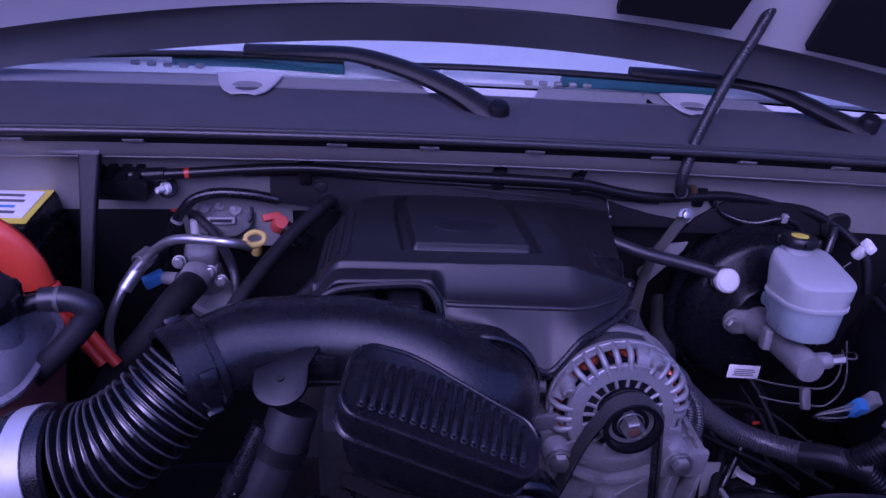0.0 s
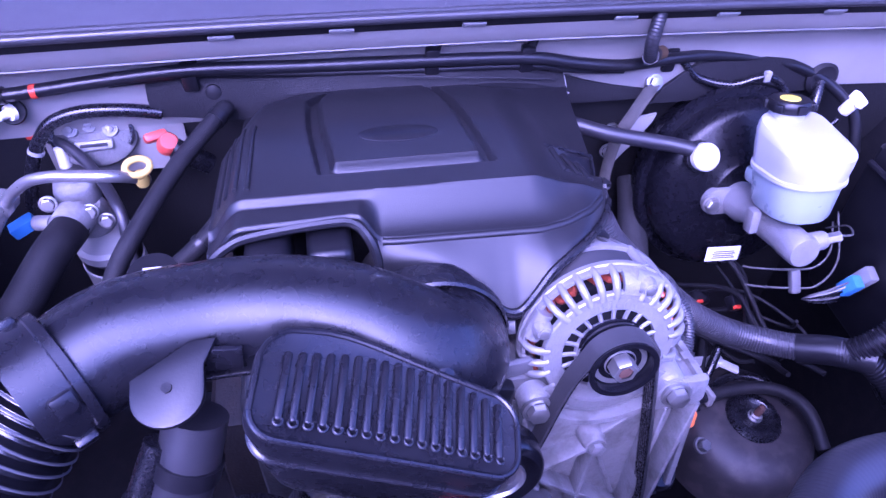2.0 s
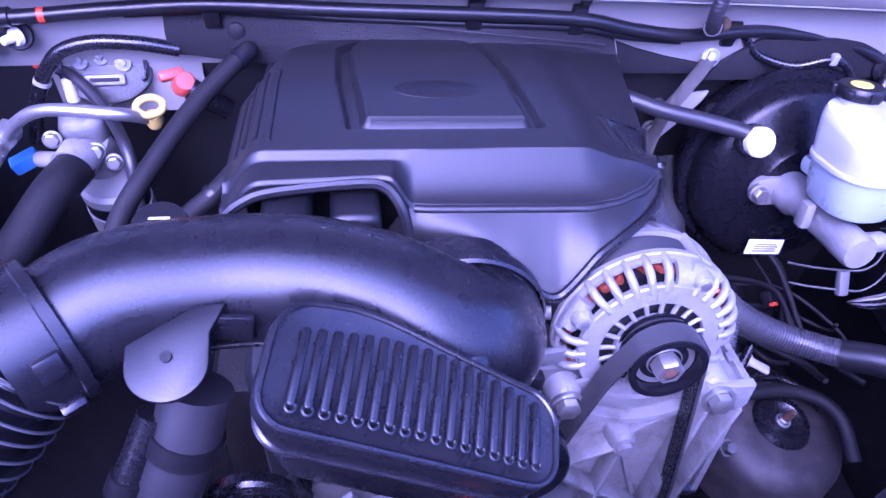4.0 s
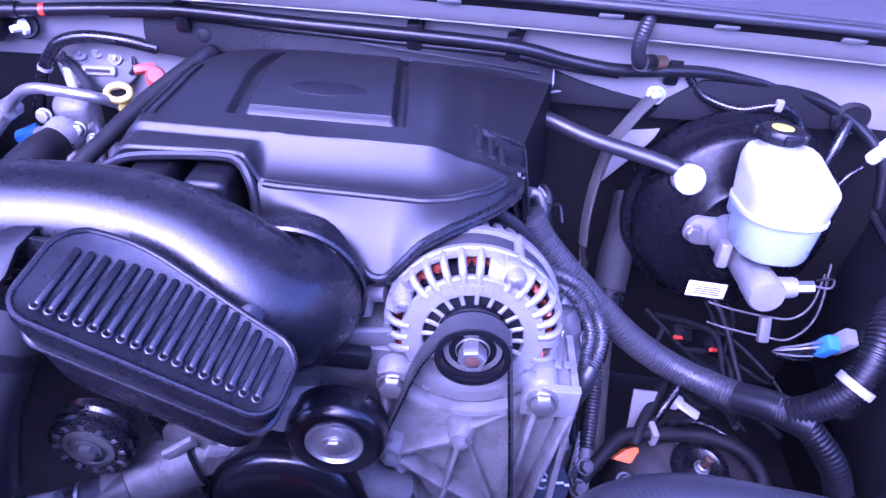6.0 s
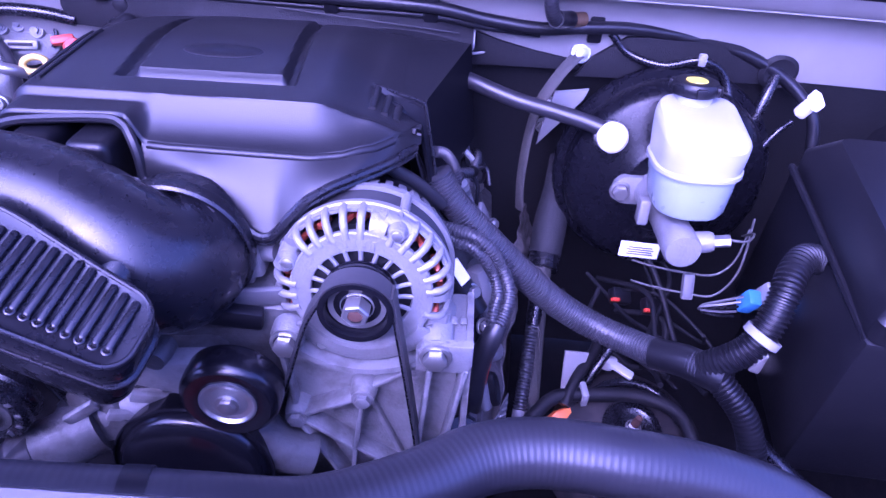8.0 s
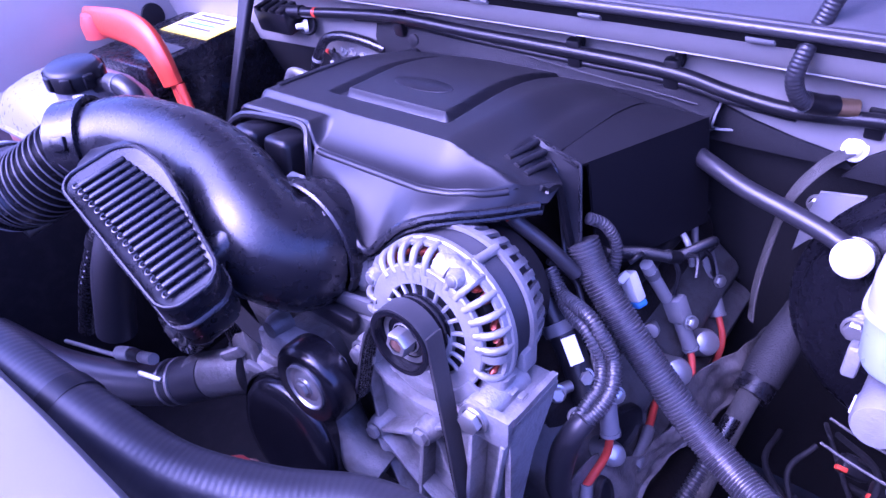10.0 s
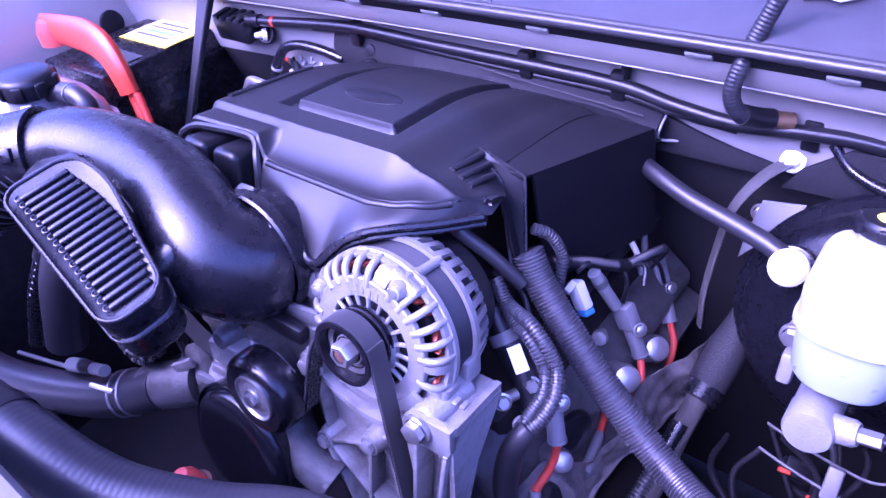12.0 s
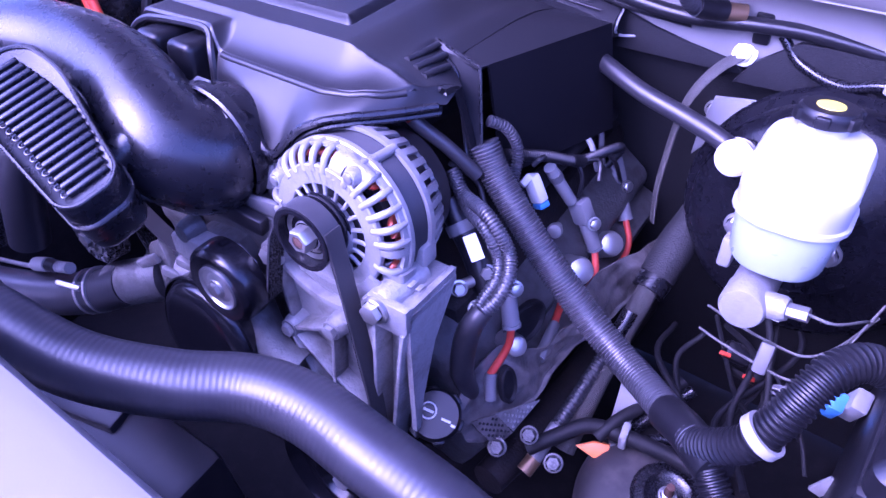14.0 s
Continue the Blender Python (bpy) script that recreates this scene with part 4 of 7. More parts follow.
ps = thing("power_steering_pulley", "large black pressed steel pulley with a domed face", "pulley", (0.10, 0.43, 0.86))
pm = axes((0.10, 0.412, 0.935), Vector((0, -math.cos(radians(12)), math.sin(radians(12)))))
part("dish", lathe([(0.0, -0.004), (0.03, -0.003), (0.05, -0.001), (0.06, -0.003), (0.065, -0.008), (0.0665, -0.013), (0.0705, -0.014), (0.0705, -0.034), (0.067, -0.036), (0.02, -0.036)], pm, 80), "shiny", ps)
part("rim_bead", lathe([(0.0705, -0.011), (0.0722, -0.012), (0.0722, -0.015), (0.0705, -0.016)], pm, 80), "shiny", ps)
wp = thing("grooved_idler_pulley", "black ribbed pulley with a dull steel hub", "pulley", (-0.056, 0.43, 0.97))
wm = front(-0.056, 0.42, 1.006)
part("drum", lathe([(0.022, 0.0), (0.03, 0.001), (0.034, -0.002), (0.0345, -0.006), (0.032, -0.008), (0.0345, -0.01), (0.032, -0.013), (0.0345, -0.016), (0.0345, -0.024), (0.02, -0.026)], wm, 44), "rubber", wp)
for k in range(12):
    part("rim_lug", block((0.004, 0.006, 0.002), wm @ pose(0, 0, 0.0005, 0, 0, 30 * k) @ pose(0, 0.027, 0), 0.0006), "grey", wp)
part("hub_plate", lathe([(0.022, -0.004), (0.021, 0.001), (0.017, 0.002), (0.015, -0.001), (0.009, 0.0), (0.0, 0.0)], wm, 36), "alu_dirty", wp)
part("centre_bolt", bolt(wm, 0.0085, 0.008), "alu_dirty", wp)


# drive belt round the pulleys, in the plane of the drive
def ribbon(points, w, t, steps=5, shift_out=0.0, base=0.0):
    """A closed flat band through (x, y, out) places on the engine's front."""
    rows = spline(points + points[:1], steps)
    n = len(rows) - 1
    rings = []
    bm = bmesh.new()
    for i in range(n):
        a, b = rows[(i - 1) % n], rows[(i + 1) % n]
        d = Vector((b[0] - a[0], b[1] - a[1], 0)).normalized()
        s = Vector((d.y, -d.x, 0))
        c = Vector((rows[i][0], rows[i][1], 0))
        rings.append([bm.verts.new(am @ (c + s * u + Vector((0, 0, 0.0295 + shift_out + v)))) for u, v in ((base, -w / 2), (base + t, -w / 2), (base + t, w / 2), (base, w / 2))])
    for i in range(n):
        p, q = rings[i], rings[(i + 1) % n]
        for k in range(4):
            bm.faces.new((p[k], p[(k + 1) % 4], q[(k + 1) % 4], q[k]))
    return bm


def arc(cx, cy, r, a0, a1, n):
    return [(cx + r * math.cos(radians(a)), cy + r * math.sin(radians(a))) for a in np.linspace(a0, a1, n)]


IX, IY = 0.143 - 0.247, 1.024 - 1.105
WX, WY = -0.056 - 0.247, 1.006 - 1.105
belt_path = arc(0, 0, 0.0282, 160, 8, 9) + [(0.043, -0.11), (0.052, -0.2), (0.05, -0.3), (-0.02, -0.36), (-0.08, -0.32), (-0.21, -0.28)] + [(WX + 0.09, WY - 0.16)] + [(WX + 0.05, WY - 0.05)] + arc(WX, WY, 0.0365, -20, 45, 5) + [(WX + 0.09, WY - 0.005)] + arc(IX, IY, 0.043, 200, 350, 8) + [(IX + 0.062, IY + 0.06)]
belt = thing("drive_belt", "worn black ribbed drive belt round the pulleys", "drive belt", (0.12, 0.46, 0.74))
part("belt_back", ribbon(belt_path, 0.0175, 0.0024, base=-0.0024), "belt", belt)
for k in range(5):
    part("belt_rib", ribbon(belt_path, 0.0021, 0.002, shift_out=-0.0066 + 0.0033 * k), "rubber", belt)

bracket = thing("alternator_bracket", "ribbed cast aluminium bracket bolted to the engine", "bracket", (0.25, 0.49, 0.85))
km = shift(am, 0, 0, 0.0)
web = [(-0.078, -0.06), (-0.05, -0.068), (-0.022, -0.082), (0.022, -0.082), (0.05, -0.07), (0.082, -0.062), (0.08, -0.14), (0.06, -0.25), (-0.02, -0.255), (-0.046, -0.2), (-0.068, -0.165), (-0.072, -0.11)]
part("web", prism(web, 0.008, shift(km, 0, 0, -0.004)), "alu_mid", bracket)
BM, BL, BJ, BB = (0.0, -0.1165), (-0.061, -0.148), (-0.009, -0.19), (-0.014, -0.25)
for a, b, d in ((BL, BM, 0.02), (BM, BJ, 0.02), (BL, BJ, 0.02), (BJ, BB, 0.02), (BL, BB, 0.022), (BJ, (0.04, -0.225), 0.018), (BM, (0.036, -0.215), 0.008), (BM, (0.05, -0.078), 0.012), (BL, (-0.07, -0.07), 0.014), ((0.058, -0.072), (0.044, -0.25), 0.024), ((0.088, -0.07), (0.062, -0.25), 0.024)):
    part("rib", bar(km @ Vector((*a, 0.004 + d / 2)), km @ Vector((*b, 0.004 + d / 2)), 0.0046, d, 0.0016, up=OUT), "alu_mid", bracket)
CRADLE = [(0.082 * math.cos(radians(a)), 0.082 * math.sin(radians(a))) for a in np.linspace(218, 318, 14)]
lip = [[km @ Vector((x * (1 + u), y * (1 + u), w)) for u, w in ((-0.02, -0.02), (-0.02, 0.022), (0.05, 0.022), (0.05, -0.02))] for x, y in CRADLE]
part("cradle", skin(lip, close=True), "alu_mid", bracket, sharp=30)
part("front_plate", prism([(0.046, -0.05), (0.052, -0.0425), (0.093, -0.0425), (0.093, -0.066), (0.088, -0.074), (0.046, -0.074)], 0.008, shift(km, 0, 0, 0.018), 0.002), "alu", bracket)
part("top_shelf", prism([(0.05, 0.02), (0.093, 0.02), (0.093, -0.045), (0.085, -0.05), (0.05, -0.05)], 0.008, km @ pose(0, -0.0515, 0, -90) @ pose(0, 0, 0, 180), 0.0015), "alu", bracket)
part("side_wall", prism([(0.022, -0.045), (-0.046, -0.045), (-0.04, -0.066), (-0.012, -0.105), (0.008, -0.16), (0.016, -0.2), (0.022, -0.2)], 0.006, km @ Matrix(((0, 0, -1, 0.0925), (0, 1, 0, 0), (1, 0, 0, 0), (0, 0, 0, 1))), 0.001), "alu_mid", bracket)
part("shelf_post", block((0.014, 0.022, 0.02), km @ pose(0.066, -0.033, -0.036), 0.003), "alu", bracket)
for k in range(3):
    part("raised_mark", block((0.005, 0.0012, 0.009), km @ pose(0.068 + 0.008 * k, -0.0428, -0.006, 0, 0, 0), 0.0003), "alu_mid", bracket)
for x, y in (BM, BL):
    boss = part("bolt_boss", lathe([(0.0, 0.023), (0.0095, 0.023), (0.0115, 0.019), (0.013, 0.0)], shift(km, x, y), 22), "alu_mid", bracket)
    part("bolt", bolt(shift(km, x, y, 0.023), 0.0074, 0.007), "alu", boss)

# ---- brake booster and master cylinder ----
TILT_UP = radians(12)
FWD = Vector((0, -math.cos(TILT_UP), math.sin(TILT_UP)))
booster = thing("brake_booster", "round gloss black brake booster on the bulkhead", "brake booster", (0.572, 0.86, 0.87))
bo = axes((0.572, 0.795, 0.995), FWD)
part("front_shell", lathe([(0.0, 0.012), (0.055, 0.012), (0.06, 0.008), (0.075, 0.004), (0.082, 0.0), (0.108, -0.008), (0.118, -0.016), (0.122, -0.03), (0.122, -0.045)], bo, 72), "booster", booster)
part("rim", lathe([(0.122, -0.042), (0.131, -0.043), (0.1335, -0.047), (0.1335, -0.053), (0.128, -0.056), (0.12, -0.058)], bo, 72), "booster", booster)
part("rear_shell", lathe([(0.122, -0.054), (0.12, -0.09), (0.1, -0.12), (0.06, -0.13)], bo, 60), "booster", booster)
sm = axes((0.553, 0.775, 0.912), FWD) @ pose(0, 0, 0, 0, 0, -3)
sticker = part("label", block((0.05, 0.022, 0.0008), shift(sm, 0, 0, 0.006), 0.0002), "paper", booster, "white printed label")
for k in range(4):
    part("print_bar", block((0.034 - 0.004 * (k % 2), 0.0014, 0.0006), shift(sm, 0.001, -0.006 + 0.0032 * k, 0.0067)), "grey", sticker)

mc = thing("master_cylinder", "aluminium brake master cylinder with a white fluid reservoir", "master cylinder", (0.553, 0.72, 0.98))
mm = axes((0.553, 0.645, 1.028), FWD)
part("cylinder", lathe([(0.0, 0.002), (0.0175, 0.0), (0.0195, -0.004), (0.0195, -0.03), (0.0185, -0.035), (0.0185, -0.11), (0.024, -0.12), (0.024, -0.145)], mm, 36), "alu", mc)
part("flange", prism([(x, y) for x, y in rounded(0.1, 0.036, 0.017, 6)], 0.01, shift(mm, 0, 0, -0.145), 0.002), "alu", mc)
for sx in (-1, 1):
    part("flange_nut", bolt(shift(mm, sx * 0.042, 0, -0.136), 0.009, 0.012), "steel", mc)
part("outlet_boss", lathe([(0.0, 0.014), (0.009, 0.014), (0.011, 0.01), (0.012, -0.02)], axes((0.572, 0.66, 1.03), (1, -0.1, 0.25)), 20), "alu", mc)
part("outlet_nut", lathe([(0.0, 0.03), (0.0065, 0.03), (0.0065, 0.014)], axes((0.572, 0.66, 1.03), (1, -0.1, 0.25)), 6), "steel", mc)
qm = axes((0.557, 0.722, 1.075), Vector((0, math.sin(TILT_UP), math.cos(TILT_UP))), (0, 1, 0))


def tilted(levels, m):
    """Stacked rounded outlines (w, h, r, dy, z, tilt), each sloping along y."""
    bm = bmesh.new()
    rings = [[bm.verts.new(m @ Vector((x, y, z + tilt * y))) for x, y in box_ring(w, h, r, 0.003, dy)] for w, h, r, dy, z, tilt in levels]
    for p, q in zip(rings, rings[1:]):
        for k in range(len(p)):
            bm.faces.new((p[k], p[(k + 1) % len(p)], q[(k + 1) % len(p)], q[k]))
    bm.faces.new(rings[0][::-1])
    bm.faces.new(rings[-1])
    return bm


res = part("reservoir", tilted([(0.056, 0.068, 0.026, -0.011, -0.034, 0), (0.068, 0.08, 0.029, -0.011, -0.0325, 0), (0.074, 0.086, 0.031, -0.011, -0.027, 0), (0.08, 0.093, 0.033, -0.01, 0.0, 0), (0.082, 0.095, 0.034, -0.01, 0.014, 0)], qm), "white_low", mc, "milky lower half holding fluid")
part("seam", tilted([(0.082, 0.095, 0.034, -0.01, 0.012, 0), (0.09, 0.103, 0.038, -0.01, 0.0135, 0), (0.09, 0.103, 0.038, -0.01, 0.0175, 0), (0.084, 0.097, 0.035, -0.01, 0.019, 0)], qm), "white", res)
part("upper_half", tilted([(0.084, 0.097, 0.033, -0.01, 0.0185, 0), (0.085, 0.098, 0.028, -0.01, 0.036, 0.06), (0.085, 0.098, 0.025, -0.01, 0.0525, 0.14), (0.083, 0.096, 0.024, -0.0095, 0.0575, 0.2), (0.078, 0.09, 0.023, -0.007, 0.061, 0.23), (0.06, 0.07, 0.02, 0.0, 0.063, 0.24)], qm), "white", res, "white upper half with a sloping top")
part("rear_step", block((0.066, 0.026, 0.02), shift(qm, 0.003, 0.028, -0.006), 0.006), "white_low", res)
part("outlet_tab", block((0.012, 0.016, 0.03), shift(qm, -0.036, -0.005, -0.048), 0.003), "alu", mc)
part("neck", lathe([(0.0195, 0.05), (0.0195, 0.078), (0.0175, 0.079)], shift(qm, 0, 0.029), 28), "white", res)
cap = part("filler_cap", lathe([(0.0225, 0.0745), (0.0238, 0.0765), (0.0238, 0.0845), (0.0215, 0.0875), (0.0, 0.0875)], shift(qm, 0, 0.029), 32), "black", mc, "black filler cap with a yellow symbol")
for k in range(6):
    part("grip", block((0.011, 0.007, 0.01), shift(qm, 0, 0.029, 0.0805) @ pose(0, 0, 0, 0, 0, 60 * k) @ pose(0, 0.0235, 0), 0.0015), "black", cap)
part("yellow_disc", lathe([(0.0, 0.0881), (0.011, 0.0881), (0.0115, 0.0873)], shift(qm, 0, 0.029), 28), "yellow", cap, "yellow symbol disc")

check = thing("vacuum_check_valve", "white check valve with a black vacuum hose on the booster", "check valve", (0.491, 0.79, 1.05))
vm = axes((0.491, 0.795, 1.062), (0.0, -0.85, 0.5))
part("valve_body", lathe([(0.0, 0.014), (0.014, 0.013), (0.0175, 0.009), (0.0175, 0.0), (0.012, -0.004), (0.01, -0.02)], vm, 28), "cap_white", check)
part("grommet", lathe([(0.014, -0.004), (0.019, -0.005), (0.02, -0.012), (0.017, -0.014)], vm, 28), "rubber", check)
part("vacuum_hose", tube([(0.487, 0.8, 1.066, 0.0095), (0.465, 0.809, 1.07, 0.0095), (0.43, 0.82, 1.074, 0.0095), (0.38, 0.833, 1.08, 0.0095), (0.335, 0.85, 1.088, 0.0095), (0.29, 0.87, 1.095, 0.0095)], sides=16), "hose", check)

# ---- coolant hose and looms ----
upper_hose = thing("radiator_hose", "fat satin black upper radiator hose crossing the bay", "radiator hose", (0.25, 0.281, 1.138))
part("hose", tube([(-0.06, 0.235, 1.11), (-0.02, 0.243, 1.16), (0.03, 0.25, 1.19), (0.08, 0.2555, 1.1995), (0.15, 0.2627, 1.1905), (0.2, 0.2687, 1.1795), (0.25, 0.281, 1.159), (0.3, 0.3064, 1.1457), (0.34, 0.3325, 1.1385), (0.38, 0.3415, 1.1366), (0.43, 0.339, 1.1345), (0.48, 0.3386, 1.124), (0.53, 0.335, 1.105), (0.58, 0.325, 1.075), (0.62, 0.31, 1.04)], 0.0211, 32, 10, rib=(0.0042, 0.00012)), "hose", upper_hose, sharp=80)
part("clamp_band", tube([(0.166, 0.2645, 1.187), (0.179, 0.2662, 1.1845)], 0.0222, 28, 3), "black", upper_hose, "black clamp band")

loom = thing("main_wiring_loom", "thick black corrugated wiring conduit wrapped with tape", "wiring loom", (0.45, 0.6, 0.98))
LOOM = [(0.297, 0.657, 1.1), (0.314, 0.651, 1.073), (0.349, 0.641, 1.037), (0.388, 0.632, 1.0), (0.427, 0.624, 0.967), (0.465, 0.612, 0.949), (0.5, 0.595, 0.946), (0.53, 0.573, 0.954), (0.567, 0.54, 0.976)]
part("conduit", tube(LOOM, 0.0146, 20, 10, rib=(0.0034, 0.0013)), "conduit", loom)
part("taped_joint", tube([(0.53, 0.572, 0.953), (0.555, 0.552, 0.968), (0.585, 0.525, 0.978)], 0.0165, 18, 6), "black", loom)
part("branch", tube([(0.575, 0.53, 0.978), (0.605, 0.5, 0.95), (0.62, 0.475, 0.9), (0.615, 0.46, 0.84)], 0.0122, 18, 10, rib=(0.0044, 0.0024)), "black", loom)
part("branch", tube([(0.565, 0.54, 0.978), (0.582, 0.534, 1.0), (0.597, 0.535, 1.018), (0.609, 0.545, 1.04), (0.618, 0.56, 1.06), (0.628, 0.58, 1.072), (0.645, 0.6, 1.072), (0.67, 0.61, 1.06)], 0.013, 18, 10, rib=(0.0044, 0.0024)), "black", loom)
part("collar_ring", lathe([(0.0145, -0.004), (0.0178, -0.004), (0.0178, 0.004), (0.0145, 0.004)], axes((0.604, 0.539, 1.028), (0.5, 0.35, 0.75)), 28), "palegrey", loom, "pale cable tie ring")

# ---- bulkhead and cowl ----
insulation = thing("bulkhead_insulation", "black felt sound pad along the bulkhead", "insulation pad", (0.08, 0.885, 1.1))
rows = []
for x in np.linspace(-0.155, 0.326, 34):
    top, low = interp(x, [(-0.155, 1.163), (0.02, 1.165), (0.16, 1.162), (0.278, 1.153), (0.326, 1.14)]), 1.106 + 0.004 * math.sin(x * 30) + 0.008 * smooth(0.0, 0.12, x) * (1 - smooth(0.22, 0.32, x))
    puff = 0.004 + 0.012 * smooth(-0.16, 0.1, x)
    rows.append([(x, 0.899, top), (x, 0.886, top), (x, 0.882 - puff, (top + low) / 2 + 0.006), (x, 0.884 - puff, low + 0.008), (x, 0.894, low), (x, 0.903, low)])
part("pad", thicken(skin(rows), 0.003), "foam", insulation)
part("push_plug", lathe([(0.0, 0.002), (0.006, 0.002), (0.0085, 0.0005), (0.009, -0.004)], axes((-0.084, 0.8775, 1.146), (0, -1, 0.2)), 20), "dark", insulation, "black push-in plug")
part("edge_piping", tube([(0.1, 0.869, 1.159), (0.16, 0.866, 1.155), (0.24, 0.865, 1.149), (0.31, 0.868, 1.141)], 0.0009, 6, 5), "arm", insulation, "stitched edge of the pad")
part("end_edge", tube([(0.327, 0.89, 1.138), (0.327, 0.872, 1.125), (0.326, 0.885, 1.108), (0.36, 0.9, 1.106), (0.4, 0.905, 1.098)], 0.0016, 6, 5), "palegrey", insulation, "pale torn edge")
solo("wall_bulkhead_panel", thicken(sheet_curve([(0.918, 1.03), (0.91, 1.115)], -0.285, -0.13, 6, 0.06), 0.004), "paint", "pale painted bulkhead panel beside the pipes", "bulkhead panel", kind="structure")

flap = solo("bulkhead_felt_flap", prism([(0.318, 1.09), (0.462, 1.09), (0.448, 1.103), (0.4, 1.112), (0.36, 1.122), (0.318, 1.136)], 0.004, Matrix(((1, 0, 0, 0), (0, 0, -1, 0.896), (0, 1, 0, 0), (0, 0, 0, 1))), 0.001), "foam", "black felt flap below the pale bulkhead", "felt flap")
solo("booster_felt_panel", prism([(0.452, 1.085), (0.468, 1.11), (0.505, 1.139), (0.6, 1.143), (0.66, 1.136), (0.7, 1.09)], 0.005, Matrix(((1, 0, 0, 0), (0, 0, -1, 0.8905), (0, 1, 0, 0), (0, 0, 0, 1))), 0.001), "foam", "black felt panel behind the brake booster", "felt panel")
harness = thing("bulkhead_cable", "thick black cable clipped along the bulkhead", "cable", (0.1, 0.88, 1.15))
CAB = [(-0.33, 0.866, 1.16), (-0.26, 0.868, 1.166), (-0.19, 0.873, 1.171), (-0.103, 0.875, 1.176), (0.02, 0.875, 1.173), (0.163, 0.875, 1.171), (0.278, 0.875, 1.167), (0.34, 0.875, 1.156), (0.403, 0.876, 1.149), (0.475, 0.885, 1.15), (0.53, 0.89, 1.147), (0.62, 0.893, 1.132), (0.69, 0.882, 1.107), (0.735, 0.855, 1.07), (0.745, 0.83, 1.02)]
part("cable", tube(CAB, 0.0074, 14, 8), "cable", harness)
part("second_cable", tube([(x, y + 0.006, z - 0.0115 - 0.003 * math.sin(9 * x)) for x, y, z in CAB[2:9]], 0.0042, 10, 8), "cable", harness, "thinner cable below")
part("red_tape", tube([(-0.264, 0.868, 1.1656), (-0.258, 0.8682, 1.166)], 0.0078, 14, 2), "red", harness, "red tape mark")
part("lug_sleeve", tube([(-0.345, 0.865, 1.159), (-0.29, 0.867, 1.164)], 0.0095, 12, 3), "black", harness)
for x, y, z in ((-0.106, 0.878, 1.175), (0.162, 0.878, 1.177), (0.276, 0.88, 1.172), (0.468, 0.894, 1.152)):
    clip = part("cable_clip", block((0.017, 0.012, 0.034), pose(x, y, z - 0.008, 8), 0.003), "black", harness)
    part("clip_stud", lathe([(0.0, 0.018), (0.0055, 0.017), (0.0055, 0.0)], axes((x + 0.004, y + 0.004, z), (0.2, -0.2, 1)), 14), "dark", clip)
branch = thing("booster_cable_branch", "thin black cable drooping to the brake booster", "cable", (0.53, 0.88, 1.1))
part("cable", tube([(0.487, 0.893, 1.14), (0.51, 0.885, 1.12), (0.55, 0.87, 1.115), (0.589, 0.862, 1.128), (0.62, 0.86, 1.11), (0.632, 0.84, 1.07), (0.636, 0.82, 1.0), (0.625, 0.8, 0.95)], 0.005, 10, 8), "rubber", branch)
part("holder", block((0.009, 0.008, 0.014), pose(0.589, 0.86, 1.13), 0.002), "palegrey", branch, "pale cable holder")

washer = thing("washer_hose", "black corrugated washer hose rising to the hood", "hose", (0.44, 0.875, 1.16))
part("hose", tube([(0.424, 0.86, 1.168), (0.412, 0.842, 1.178), (0.405, 0.833, 1.2), (0.408, 0.836, 1.224), (0.415, 0.846, 1.25), (0.44, 0.862, 1.32), (0.48, 0.886, 1.4), (0.525, 0.915, 1.5)], 0.0078, 14, 10, rib=(0.0036, 0.0004)), "hose", washer)
part("elbow", tube([(0.414, 0.845, 1.176), (0.424, 0.862, 1.167), (0.434, 0.873, 1.163)], 0.0098, 14, 6), "black", washer)
part("brass_fitting", tube([(0.433, 0.872, 1.163), (0.45, 0.884, 1.159)], 0.0085, 14, 3), "brass", washer, "brass fitting")

strap = thing("ground_strap", "braided metal ground strap bolted to the bulkhead", "ground strap", (0.41, 0.87, 0.9))
part("braid", tube([(0.455, 0.892, 1.112), (0.44, 0.878, 1.103), (0.424, 0.87, 1.08), (0.411, 0.872, 1.045), (0.404, 0.868, 0.992), (0.402, 0.857, 0.942), (0.405, 0.85, 0.9)], 0.0085, 12, 8, flat=0.28), "strap", strap)
part("bolt", bolt(axes((0.456, 0.893, 1.112), (0.1, -0.9, 0.5)), 0.008, 0.007), "steel", strap)
part("lug", lathe([(0.0, 0.002), (0.012, 0.002), (0.012, -0.002)], axes((0.456, 0.895, 1.112), (0.1, -0.9, 0.5)), 18), "steel", strap)
for x, z in ((0.43, 1.02), (0.43, 0.985)):
    solo("bulkhead_stud", bolt(axes((x, 0.93, z), (0, -1, 0.1)), 0.008, 0.01), "steel", "steel stud in the bulkhead", "stud", group="bulkhead studs")
shelf = solo("bulkhead_bracket", prism([(0.4346, 1.0526), (0.4239, 1.0019), (0.4209, 0.9716), (0.4499, 1.0114), (0.4724, 1.045), (0.4766, 1.0594)], 0.004, Matrix(((1, 0, 0, 0), (0, 0, -1, 0.905), (0, 1, 0, 0), (0, 0, 0, 1))), 0.001), "palegrey", "pale steel bracket beside the brake booster", "bracket")


